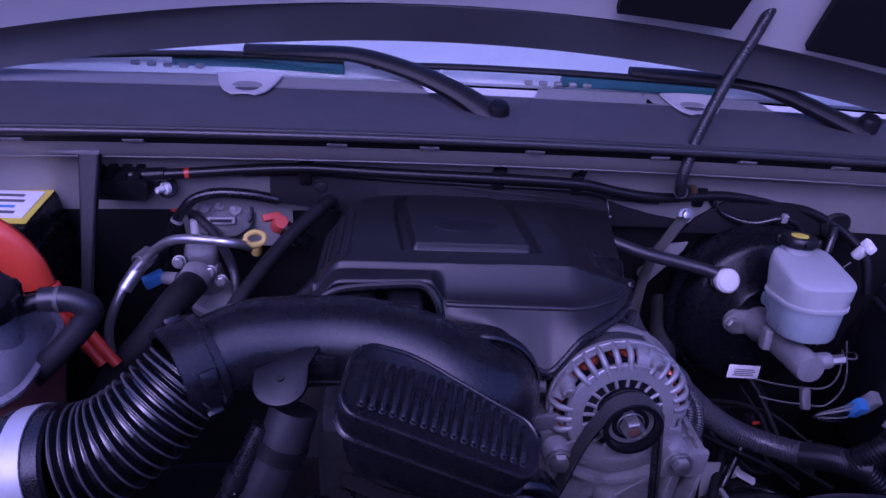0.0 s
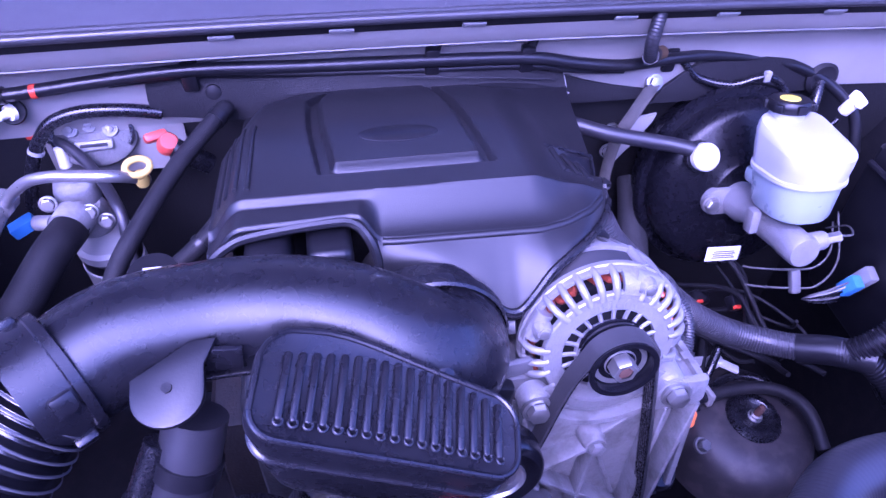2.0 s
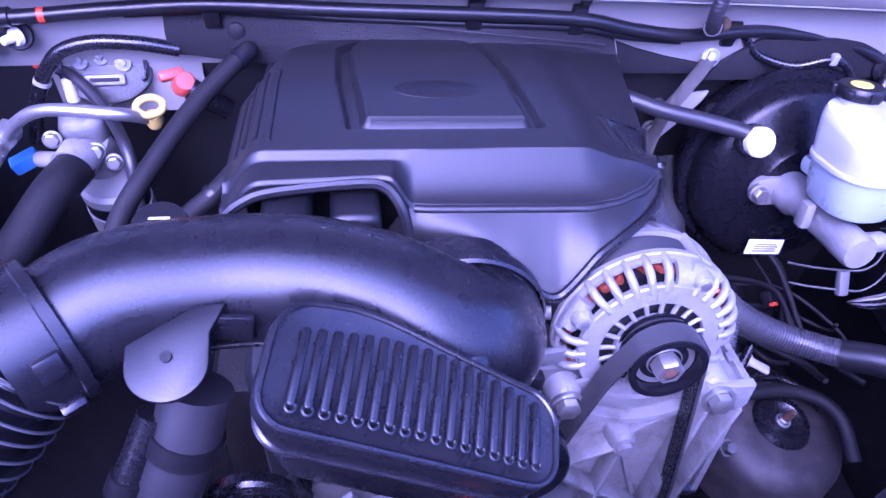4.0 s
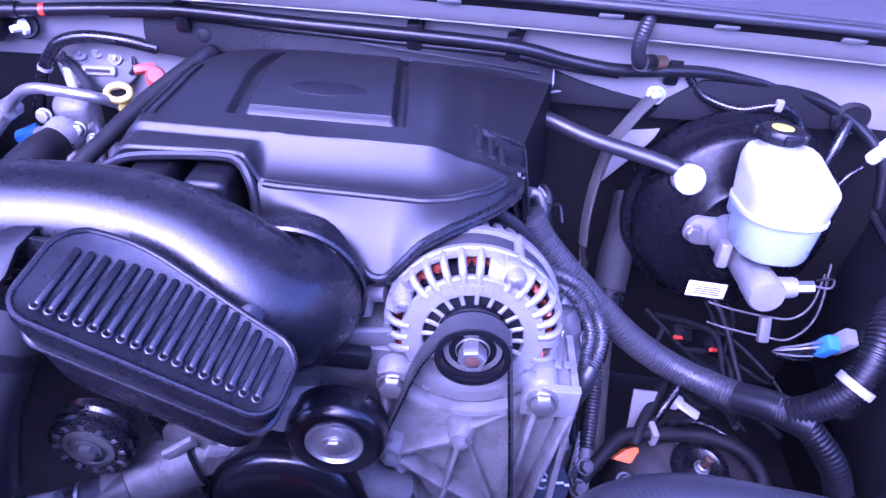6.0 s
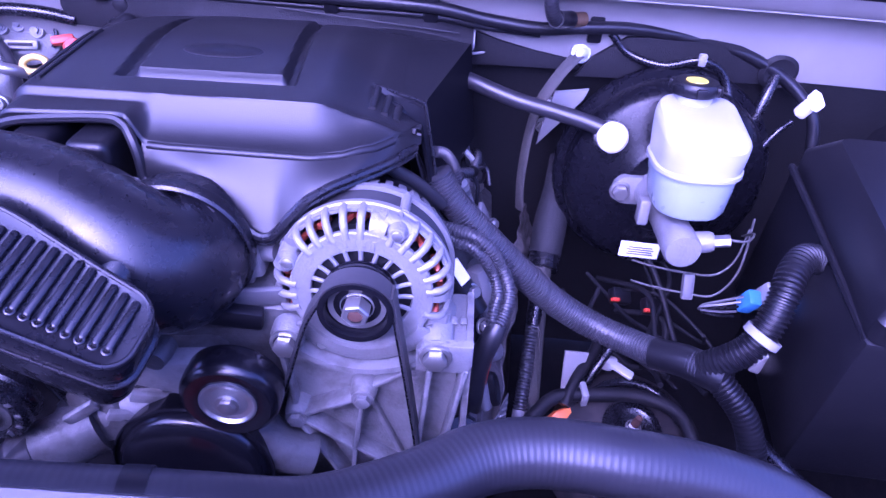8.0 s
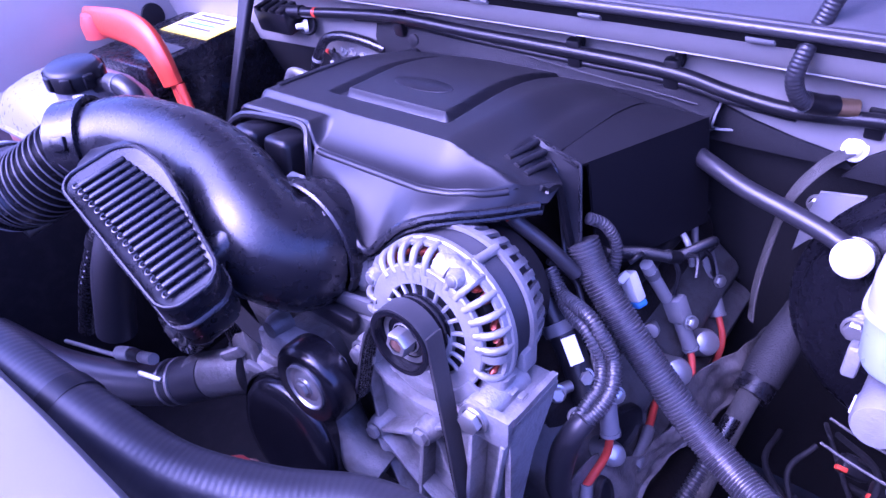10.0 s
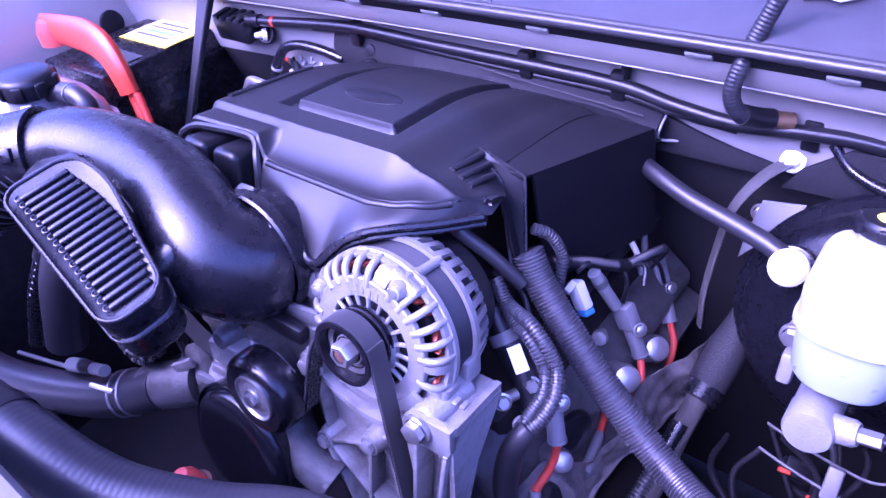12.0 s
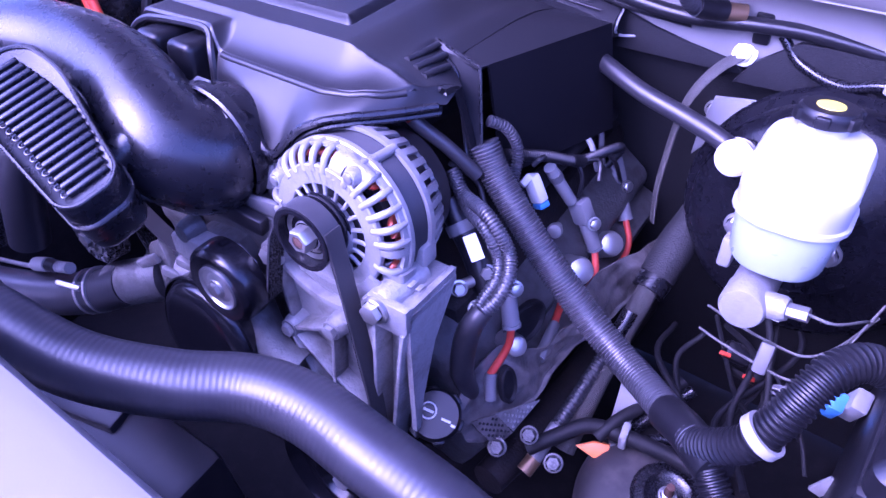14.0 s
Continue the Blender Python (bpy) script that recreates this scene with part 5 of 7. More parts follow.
# wipers
def wiper(name_x, arm, blade, label):
    t = thing("windscreen_wiper", label, "wiper", name_x, group="wipers on the windscreen")
    part("arm", tube([(x, y, z, r * 2.1) for x, y, z, r in arm], 0.0085, 12, 6, flat=0.6), "arm", t)
    part("pivot_cap", lathe([(0.0, 0.03), (0.012, 0.029), (0.015, 0.024), (0.017, 0.0), (0.015, -0.012)], axes(arm[0][:3], (0, -0.25, 1)), 24), "black", t)
    b = part("blade", tube(blade, 0.006, 10, 6, flat=0.8), "arm", t)
    part("rubber_edge", tube([(x, y + 0.004, z - 0.013) for x, y, z in blade[:3]], 0.007, 8, 6, flat=1.5), "teal", b, "teal-tinted blade edge")
    mid = np.array(blade[len(blade) // 2])
    for k in range(5):
        part("yoke", block((0.012, 0.008, 0.006), pose(mid[0] + 0.022 * k - 0.05, mid[1] - 0.004, mid[2] - 0.016), 0.0015), "palegrey", b)
    return t


wiper((0.155, 0.925, 1.238), [(0.158, 0.925, 1.236, 0.013), (0.14, 0.935, 1.248, 0.012), (0.098, 0.957, 1.266, 0.010), (0.04, 0.98, 1.283, 0.009), (-0.035, 1.0, 1.296, 0.008), (-0.1, 1.005, 1.297, 0.007), (-0.2, 1.01, 1.294, 0.006)],
      [(-0.06, 1.0, 1.288), (-0.18, 1.005, 1.288), (-0.3, 1.0, 1.286), (-0.45, 0.985, 1.278), (-0.56, 0.965, 1.268)], "black wiper arm across the passenger side of the windscreen")
wiper((0.69, 0.925, 1.243), [(0.70, 0.92, 1.243, 0.012), (0.66, 0.935, 1.258, 0.010), (0.58, 0.965, 1.284, 0.009), (0.53, 0.98, 1.291, 0.008), (0.44, 0.99, 1.293, 0.007), (0.36, 0.995, 1.294, 0.006)],
      [(0.5, 0.985, 1.284), (0.38, 0.99, 1.287), (0.26, 0.995, 1.288), (0.1, 1.0, 1.287), (-0.02, 1.0, 1.283)], "black wiper arm across the driver's side of the windscreen")

# ---- passenger side ----
brace = thing("hood_hinge_brace", "black steel brace below the hood hinge plate", "brace", (-0.374, 0.75, 1.0))
part("bar", loft([(box_ring(0.028, 0.014, 0.004), 0.0), (box_ring(0.022, 0.012, 0.004), 0.06), (box_ring(0.015, 0.01, 0.003), 0.14), (box_ring(0.012, 0.009, 0.003), 0.26)], axes((-0.371, 0.845, 1.205), (-0.004, -0.14, -0.25), (0, -1, 0))), "arm", brace)
plate_ = thing("hood_hinge_plate", "pale steel hinge plate with two bolts", "hinge plate", (-0.44, 0.9, 1.18))
part("plate", block((0.24, 0.03, 0.005), pose(-0.477, 0.85, 1.2065, 4), 0.001), "palegrey", plate_)
for x in (-0.435, -0.383):
    part("bolt", bolt(pose(x, 0.85, 1.209, 4), 0.007, 0.008), "steel", plate_)
relay = thing("relay_box", "black finned relay box on the bulkhead", "relay box", (-0.362, 0.88, 1.12))
part("case", block((0.074, 0.034, 0.036), pose(-0.35, 0.868, 1.147, 8), 0.004), "black", relay)
for k in range(4):
    part("fin", block((0.011, 0.036, 0.006), pose(-0.376 + 0.0175 * k, 0.866, 1.1665, 8), 0.001), "black", relay)
part("stud_ring", lathe([(0.0, 0.002), (0.013, 0.002), (0.014, -0.004)], axes((-0.293, 0.874, 1.14), (0.2, -0.8, 0.5)), 22), "dark", relay)
part("stud", lathe([(0.0, 0.018), (0.004, 0.017), (0.005, 0.006), (0.0085, 0.005), (0.0095, 0.0)], axes((-0.292, 0.872, 1.141), (-0.5, -0.75, 0.1)), 18), "cap_white", relay)

battery = thing("car_battery", "black car battery with a yellow-edged label on top", "battery", (-0.53, 0.8, 0.93))
part("case", block((0.175, 0.25, 0.19), pose(-0.53, 0.80, 1.03), 0.006), "gloss", battery)
lab = part("label", block((0.13, 0.1, 0.0012), pose(-0.51, 0.84, 1.1262)), "yellow", battery, "yellow-edged label")
part("label_face", block((0.116, 0.072, 0.0012), pose(-0.512, 0.838, 1.1272)), "paper", lab)
for k in range(4):
    part("print_bar", block((0.09 - 0.012 * (k % 2), 0.006, 0.0008), pose(-0.514, 0.815 + 0.015 * k, 1.128)), "blue" if k == 1 else "grey", lab)
part("second_label", block((0.075, 0.04, 0.0012), pose(-0.49, 0.735, 1.1262)), "grey", battery)
part("carry_rope", tube([(-0.45, 0.9, 1.13), (-0.48, 0.915, 1.15), (-0.53, 0.92, 1.155), (-0.58, 0.91, 1.135)], 0.004, 8, 6), "rubber", battery)
part("side_rail", block((0.004, 0.24, 0.012), pose(-0.4405, 0.80, 1.085), 0.001), "gloss", battery)

lead = thing("battery_lead", "red insulated terminal boot with red cables", "battery lead", (-0.4, 0.69, 1.1))
part("boot", tube([(-0.62, 0.705, 1.166, 0.022), (-0.53, 0.70, 1.172, 0.026), (-0.47, 0.697, 1.172, 0.029), (-0.43, 0.693, 1.162, 0.03), (-0.405, 0.688, 1.138, 0.028), (-0.394, 0.686, 1.106, 0.025)], 0.02, 18, 8, flat=0.5, up=(0, 1, 0)), "red", lead)
part("terminal_cap", lathe([(0.0, 0.02), (0.02, 0.016), (0.026, 0.0), (0.026, -0.02)], pose(-0.6, 0.705, 1.165), 24), "pink", lead)
for dx in (0.0, 0.016):
    part("cable", tube([(-0.39 + dx, 0.686, 1.11), (-0.378 + dx, 0.681, 1.085), (-0.355 + dx, 0.67, 1.05), (-0.325 + dx, 0.655, 1.015)], 0.0065, 12, 6), "red", lead)

tank = thing("coolant_tank", "glossy grey coolant tank with a black screw cap", "coolant tank", (-0.44, 0.56, 1.0))
tk = pose(-0.455, 0.568, 1.1)
part("lower_body", loft([(box_ring(0.2, 0.12, 0.03), -0.12), (box_ring(0.22, 0.15, 0.035), -0.05), (box_ring(0.224, 0.153, 0.045), 0.0)], tk), "tank_low", tank, "coolant-stained lower half")
part("body", loft([(box_ring(0.228, 0.157, 0.045), 0.0), (box_ring(0.224, 0.15, 0.05), 0.022), (box_ring(0.2, 0.13, 0.05), 0.042), (box_ring(0.15, 0.09, 0.04), 0.054), (box_ring(0.1, 0.05, 0.02), 0.057)], tk), "tank", tank)
part("seam", loft([(box_ring(0.228, 0.157, 0.045), -0.003), (box_ring(0.238, 0.167, 0.048), -0.001), (box_ring(0.238, 0.167, 0.048), 0.003), (box_ring(0.228, 0.157, 0.045), 0.005)], tk), "tank", tank)
cp = pose(-0.378, 0.556, 1.168, 0, 5) @ Matrix.Diagonal((1, 1, 0.8, 1))
part("neck", lathe([(0.034, -0.05), (0.031, -0.015), (0.031, 0.004)], cp, 28), "tank", tank)
tcap = part("cap", lathe([(0.03, 0.0), (0.035, 0.002), (0.0355, 0.024), (0.033, 0.031), (0.029, 0.034), (0.0, 0.035)], cp, 32), "black", tank, "black screw cap")
for k in range(8):
    part("grip", block((0.014, 0.007, 0.024), shift(cp, 0, 0, 0.015) @ pose(0, 0, 0, 0, 0, 45 * k) @ pose(0, 0.035, 0), 0.003), "black", tcap)
part("outlet", tube([(-0.36, 0.562, 1.162), (-0.335, 0.572, 1.168), (-0.315, 0.577, 1.1685)], 0.009, 12, 5), "black", tank)
ohose = thing("tank_hose", "black coolant hose from the tank", "coolant hose", (-0.32, 0.53, 1.05))
part("hose", tube([(-0.33, 0.575, 1.169), (-0.304, 0.578, 1.168), (-0.287, 0.578, 1.156), (-0.298, 0.574, 1.136), (-0.322, 0.568, 1.11), (-0.367, 0.558, 1.065), (-0.41, 0.55, 1.02)], 0.0125, 16, 8), "hose", ohose)
part("clamp", tube([(-0.315, 0.577, 1.1685), (-0.311, 0.5773, 1.1685)], 0.0136, 16, 2), "alu_dirty", ohose, "dull spring clamp")

ac = thing("refrigerant_fitting", "bare aluminium refrigerant block with pipe unions", "refrigerant block", (-0.22, 0.79, 1.0))
part("block", block((0.046, 0.036, 0.05), pose(-0.222, 0.80, 1.075, 12, 0, 10), 0.013, 3), "alu_mid", ac)
part("shoulder", lathe([(0.0, 0.012), (0.016, 0.011), (0.021, 0.004), (0.024, -0.02), (0.027, -0.05)], axes((-0.215, 0.792, 1.058), (0.05, -0.35, 0.9)), 28), "alu_mid", ac)
part("union", lathe([(0.0, 0.03), (0.014, 0.029), (0.017, 0.022), (0.017, 0.004), (0.02, 0.0), (0.02, -0.01)], axes((-0.222, 0.775, 1.06), (-0.1, -0.8, 0.3)), 28), "alu", ac)
part("base_ring", lathe([(0.03, 0.0), (0.035, 0.004), (0.035, 0.016), (0.03, 0.02), (0.0, 0.02)], pose(-0.205, 0.785, 1.005, 10), 32), "palegrey", ac)
part("black_band", lathe([(0.0345, -0.016), (0.0345, 0.0), (0.03, 0.001)], pose(-0.205, 0.785, 1.005, 10), 32), "black", ac)
part("canister", lathe([(0.036, -0.12), (0.036, -0.018), (0.03, -0.016)], pose(-0.205, 0.785, 1.005, 10), 32), "palegrey", ac)
for x, y, z in ((-0.19, 0.768, 1.058), (-0.245, 0.772, 1.085), (-0.203, 0.765, 1.075)):
    part("bolt", bolt(axes((x, y, z), (0.1, -0.9, 0.3)), 0.007, 0.009), "steel", ac)
part("stub", lathe([(0.0, 0.026), (0.006, 0.025), (0.007, 0.0)], pose(-0.236, 0.833, 1.092), 18), "cap_white", ac)
ac.location += Vector((-0.03, 0.052, -0.033))
manplate = thing("heater_connector_plate", "grey moulded connector plate on the bulkhead", "connector plate", (-0.22, 0.885, 1.06))
pl = axes((-0.23, 0.904, 1.084), (0.05, -0.85, 0.5))
part("plate", prism([(0.048 * math.cos(a), 0.036 * math.sin(a)) for a in np.linspace(0, math.tau, 28, endpoint=False)], 0.008, pl, 0.003), "alu_dirty", manplate)
part("wire_loop", tube([pl @ Vector((0.043 * math.cos(a), 0.003 + 0.028 * math.sin(a) + 0.003 * math.sin(5 * a), 0.011)) for a in np.linspace(-0.5, 3.7, 16)], 0.0028, 8, 4), "rubber", manplate)
for x, y in ((-0.023, 0.01), (-0.002, 0.014), (0.02, 0.007)):
    b0 = part("bolt_boss", lathe([(0.0095, 0.008), (0.0085, 0.013), (0.0, 0.0135)], shift(pl, x, y), 20), "alu_mid", manplate)
    part("bolt", bolt(shift(pl, x, y, 0.013), 0.0046, 0.005), "alu", b0)
part("bridge", block((0.042, 0.012, 0.008), shift(pl, 0.0, -0.01, 0.011), 0.003), "alu_mid", manplate)
part("bridge_slot", block((0.03, 0.004, 0.002), shift(pl, 0.0, -0.01, 0.0155), 0.0008), "dark", manplate)

suction = thing("suction_hose", "thick black refrigerant hose", "refrigerant hose", (-0.29, 0.7, 0.95))
part("hose", tube([(-0.252, 0.802, 1.034), (-0.262, 0.755, 1.038), (-0.285, 0.705, 1.018), (-0.32, 0.675, 0.98), (-0.36, 0.64, 0.92)], 0.02, 20, 8), "matte", suction)
part("crimp_collar", tube([(-0.249, 0.819, 1.037), (-0.254, 0.798, 1.035)], 0.0212, 22, 3), "alu_mid", suction, "dull aluminium crimp collar")
pipe = thing("refrigerant_pipe", "bare aluminium refrigerant pipe with a hex union", "refrigerant pipe", (-0.33, 0.8, 0.93))
part("pipe", tube([(-0.168, 0.83, 1.07), (-0.18, 0.8, 1.097), (-0.2, 0.79, 1.107), (-0.225, 0.795, 1.106), (-0.254, 0.802, 1.103), (-0.278, 0.81, 1.094), (-0.298, 0.818, 1.078), (-0.315, 0.822, 1.06), (-0.338, 0.808, 1.035), (-0.355, 0.785, 1.005), (-0.366, 0.77, 0.965), (-0.357, 0.75, 0.92), (-0.34, 0.73, 0.86)], 0.0064, 14, 8), "silver", pipe)
part("union", lathe([(0.01, -0.012), (0.0125, -0.01), (0.0125, 0.0), (0.01, 0.002)], axes((-0.321, 0.832, 1.053), (-0.35, -0.85, -0.1)), 6, lathe([(0.013, 0.002), (0.013, 0.014), (0.01, 0.016)], axes((-0.321, 0.832, 1.053), (-0.35, -0.85, -0.1)), 18)), "silver", pipe)
part("thick_sleeve", tube([(-0.324, 0.826, 1.05), (-0.345, 0.797, 1.022)], 0.0098, 16, 3), "silver", pipe)
sensor = thing("pressure_sensor", "blue pressure switch connector", "connector", (-0.317, 0.85, 0.99))
part("plug", block((0.03, 0.018, 0.016), pose(-0.322, 0.848, 1.005, 0, -18, 25), 0.003), "blue", sensor)
part("collar", tube([(-0.305, 0.845, 1.01), (-0.283, 0.835, 1.016)], 0.009, 14, 2), "palegrey", sensor)
vac = thing("heater_vacuum_line", "black hose with a red band arching over the pipes", "hose", (-0.25, 0.85, 1.0))
part("hose", tube([(-0.43, 0.9, 1.094), (-0.38, 0.908, 1.098), (-0.335, 0.908, 1.096), (-0.311, 0.906, 1.095), (-0.288, 0.902, 1.092), (-0.254, 0.884, 1.082), (-0.224, 0.85, 1.068), (-0.197, 0.8, 1.056), (-0.192, 0.78, 1.03), (-0.19, 0.77, 1.0)], 0.0064, 12, 8), "hose", vac)
part("red_band", tube([(-0.299, 0.9045, 1.0935), (-0.284, 0.901, 1.0915)], 0.0074, 14, 2), "red", vac, "red tape band")
arch = thing("heater_arch_hose", "black hose looping round the connector plate", "hose", (-0.3, 0.86, 1.0))
part("hose", tube([(-0.31, 0.862, 1.02), (-0.301, 0.868, 1.055), (-0.288, 0.87, 1.085), (-0.277, 0.872, 1.104), (-0.258, 0.874, 1.124), (-0.226, 0.876, 1.133), (-0.182, 0.878, 1.131), (-0.145, 0.882, 1.122)], 0.0075, 12, 8), "rubber", arch)
part("pale_band", tube([(-0.286, 0.8705, 1.088), (-0.284, 0.871, 1.092)], 0.0088, 14, 2), "palegrey", arch, "pale printed band")

dip = thing("transmission_dipstick", "pale yellow dipstick ring handle", "dipstick", (-0.168, 0.81, 1.08))
ring = axes((-0.167, 0.809, 1.102), (0.25, -0.75, 0.6))
part("ring", tube([ring @ Vector((0.0125 * math.cos(a), 0.0085 * math.sin(a), 0)) for a in np.linspace(0, math.tau, 17)], 0.0038, 10, 3, caps=False), "tan", dip)
part("plug", lathe([(0.0, 0.008), (0.0075, 0.0075), (0.0085, 0.0), (0.007, -0.008)], axes((-0.168, 0.815, 1.082), (0.05, -0.3, 1)), 18), "tan", dip)
red_cap = thing("red_service_cap", "faded red plastic cap on a pipe", "cap", (-0.146, 0.86, 1.08))
part("cap", lathe([(0.0, 0.011), (0.009, 0.0105), (0.0115, 0.006), (0.0115, -0.01), (0.008, -0.011)], axes((-0.14, 0.851, 1.101), (0.3, -0.6, 0.7)), 20), "pink", red_cap)
part("finger_tab", block((0.026, 0.011, 0.012), axes((-0.151, 0.852, 1.111), (0.3, -0.6, 0.7)), 0.004), "pink", red_cap)
part("pipe_end", tube([(-0.134, 0.848, 1.097), (-0.118, 0.846, 1.086), (-0.1, 0.85, 1.07)], 0.012, 16, 4), "rubber", red_cap, "black pipe end")
for pts, r, nm in (([(-0.072, 0.868, 1.13), (-0.079, 0.856, 1.131), (-0.121, 0.8, 1.11), (-0.155, 0.74, 1.088), (-0.181, 0.69, 1.065), (-0.2, 0.65, 1.02)], 0.0105, "braided black heater hose beside the engine cover"), ([(-0.075, 0.74, 1.085), (-0.1, 0.715, 1.07), (-0.14, 0.69, 1.045), (-0.18, 0.66, 1.0)], 0.0105, "black heater hose beside the engine cover")):
    h = thing("heater_hose", nm, "heater hose", (pts[-1][0], pts[-1][1], pts[-1][2]), group="heater hoses")
    part("hose", tube(pts, r - 0.0008, 16, 8), "matte", h)
    lo_, hi_ = Vector(pts[1]), Vector(pts[2])
    part("hose_clamp", tube([lo_, lo_.lerp(hi_, 0.12)], r + 0.0006, 18, 2), "black", h, "black clamp band")
oil = thing("oil_filler_cap", "black oil filler cap with a white printed symbol", "filler cap", (-0.125, 0.61, 1.12))
part("cap", lathe([(0.026, -0.02), (0.027, 0.0), (0.025, 0.008), (0.0, 0.009)], pose(-0.125, 0.618, 1.118, 12) @ Matrix.Scale(0.85, 4), 28), "black", oil)
for k, (w, dy) in enumerate(((0.016, 0.004), (0.02, -0.001), (0.018, -0.006))):
    part("print_bar", block((w, 0.002, 0.0008), pose(-0.125, 0.616 + dy, 1.1262 + 0.2 * dy, 12)), "cap_white", oil)
for k, (pts, r, mat) in enumerate((([(-0.07, 0.44, 1.16), (-0.08, 0.425, 1.13), (-0.1, 0.405, 1.08), (-0.12, 0.385, 1.0)], 0.021, "hose"), ([(-0.095, 0.43, 1.15), (-0.115, 0.41, 1.11), (-0.14, 0.39, 1.06), (-0.165, 0.37, 0.99)], 0.0095, "rubber"))):
    h = thing("lower_hose", ("thick black coolant hose under the intake duct", "thin printed black hose under the intake duct")[k], "coolant hose", pts[-1])
    part("hose", tube(pts, r, 18, 8), mat, h)
    part("clamp", tube([np.array(pts[1]) - 0.004 * (np.array(pts[2]) - np.array(pts[1])) / 0.05, np.array(pts[1]) + 0.15 * (np.array(pts[2]) - np.array(pts[1]))], r + 0.002, 18, 2), "black", h)
    if k:
        for j in range(6):
            c = np.array(pts[1]) + (np.array(pts[2]) - np.array(pts[1])) * (0.2 + 0.16 * j)
            part("print_bar", block((0.002, 0.004, 0.0006), axes(c + np.array((0.003, -0.0082, 0.004)), (0.3, -0.8, 0.5))), "palegrey", h)

# ---- behind the belts ----
engine = thing("engine", "grimy cast aluminium engine front and water pump", "engine", (0.1, 0.55, 0.6))
part("timing_cover", block((0.3, 0.08, 0.36), pose(0.09, 0.55, 0.9, 6), 0.02), "alu_dirty", engine)
# block borrows the dark iron colour to paint the shade of surrounding parts
part("block", block((0.43, 0.42, 0.3), pose(0.1, 0.78, 0.8, 0), 0.03), "exhaust", engine)
part("pump_body", lathe([(0.0, 0.012), (0.018, 0.011), (0.024, 0.004), (0.03, -0.012), (0.034, -0.03), (0.04, -0.08)], axes((-0.01, 0.445, 0.95), (-0.35, -0.85, 0.2)), 36), "alu_dirty", engine)
part("pump_neck", tube([(-0.05, 0.418, 0.937), (-0.02, 0.432, 0.947), (0.012, 0.45, 0.955)], 0.0262, 24, 3), "alu_dirty", engine)
part("pump_flange", prism([(0.03 * math.cos(a) * (1.25 if k % 4 == 0 else 1), 0.03 * math.sin(a) * (1.25 if k % 4 == 0 else 1)) for k, a in enumerate(np.linspace(0, math.tau, 16, endpoint=False))], 0.01, axes((0.012, 0.455, 0.968), (-0.2, -0.92, 0.3)), 0.003), "alu_dirty", engine)
part("pump_port", tube([(0.02, 0.46, 0.965, 0.02), (0.045, 0.462, 0.972, 0.018), (0.075, 0.47, 0.98, 0.019)], sides=20), "alu_mid", engine)
for a, b in (((0.03, 0.44, 0.985), (0.06, 0.452, 0.965)), ((-0.005, 0.435, 0.978), (0.02, 0.445, 0.992)), ((0.05, 0.45, 1.0), (0.085, 0.46, 0.985))):
    part("casting_rib", bar(a, b, 0.006, 0.012, 0.002), "alu_mid", engine)
part("pump_arm", tube([(0.11, 0.475, 0.985, 0.026), (0.14, 0.46, 0.96, 0.024), (0.17, 0.45, 0.935, 0.021), (0.2, 0.452, 0.92, 0.02)], sides=20), "alu_dirty", engine)
part("tensioner_arm", prism([(-0.055, -0.022), (-0.02, -0.03), (0.035, -0.016), (0.05, 0.0), (0.03, 0.012), (-0.03, 0.006), (-0.055, 0.0)], 0.02, front(0.115, 0.47, 1.038), 0.004), "alu_mid", engine)
part("arm_lug", lathe([(0.0, 0.012), (0.009, 0.011), (0.012, 0.004), (0.013, -0.01)], front(0.082, 0.462, 1.048), 20), "alu_dirty", engine)
part("arm_rail", bar((0.075, 0.482, 1.082), (0.165, 0.49, 1.066), 0.012, 0.02, 0.003), "black", engine, "black rail above the tensioner arm")
part("tensioner_body", block((0.07, 0.05, 0.06), pose(0.095, 0.49, 1.0, 0, -10, 0), 0.012), "alu_dirty", engine)
part("steel_strap", block((0.13, 0.006, 0.02), pose(0.12, 0.5, 1.075, 6, -10, 0), 0.002), "grey", engine)
for x, y, z in ((0.05, 0.46, 0.98), (-0.04, 0.5, 0.87), (0.012, 0.47, 0.9), (0.06, 0.475, 1.03)):
    part("casting_bolt", bolt(axes((x, y, z), OUT), 0.007, 0.008), "alu_dirty", engine)
for x, z, s in ((0.02, 1.02, 0.05), (-0.01, 0.9, 0.06), (0.05, 0.93, 0.04)):
    part("casting_lump", block((s, 0.04, s * 0.8), pose(x, 0.5, z, 10, 20, 5), 0.012, 3), "alu_dirty", engine)
lower = thing("water_pump_hose", "black lower coolant hose with a spring clamp", "coolant hose", (-0.15, 0.38, 0.9))
part("hose", tube([(-0.03, 0.424, 0.945), (-0.08, 0.4, 0.925), (-0.14, 0.375, 0.912), (-0.25, 0.34, 0.905), (-0.4, 0.32, 0.9)], 0.025, 22, 8), "hose", lower)
for d in (0.0, 0.014):
    part("spring_clamp", tube([(-0.066 - d, 0.407 - 0.4 * d, 0.931 - 0.4 * d), (-0.069 - d, 0.4055 - 0.4 * d, 0.93 - 0.4 * d)], 0.0272, 26, 2), "steel", lower)
part("clamp_ear", block((0.03, 0.006, 0.02), pose(-0.085, 0.385, 0.945, 30, 10, 20), 0.002), "steel", lower)
throttle = thing("throttle_body", "cast aluminium throttle body behind the intake duct", "throttle body", (0.1, 0.55, 1.07))
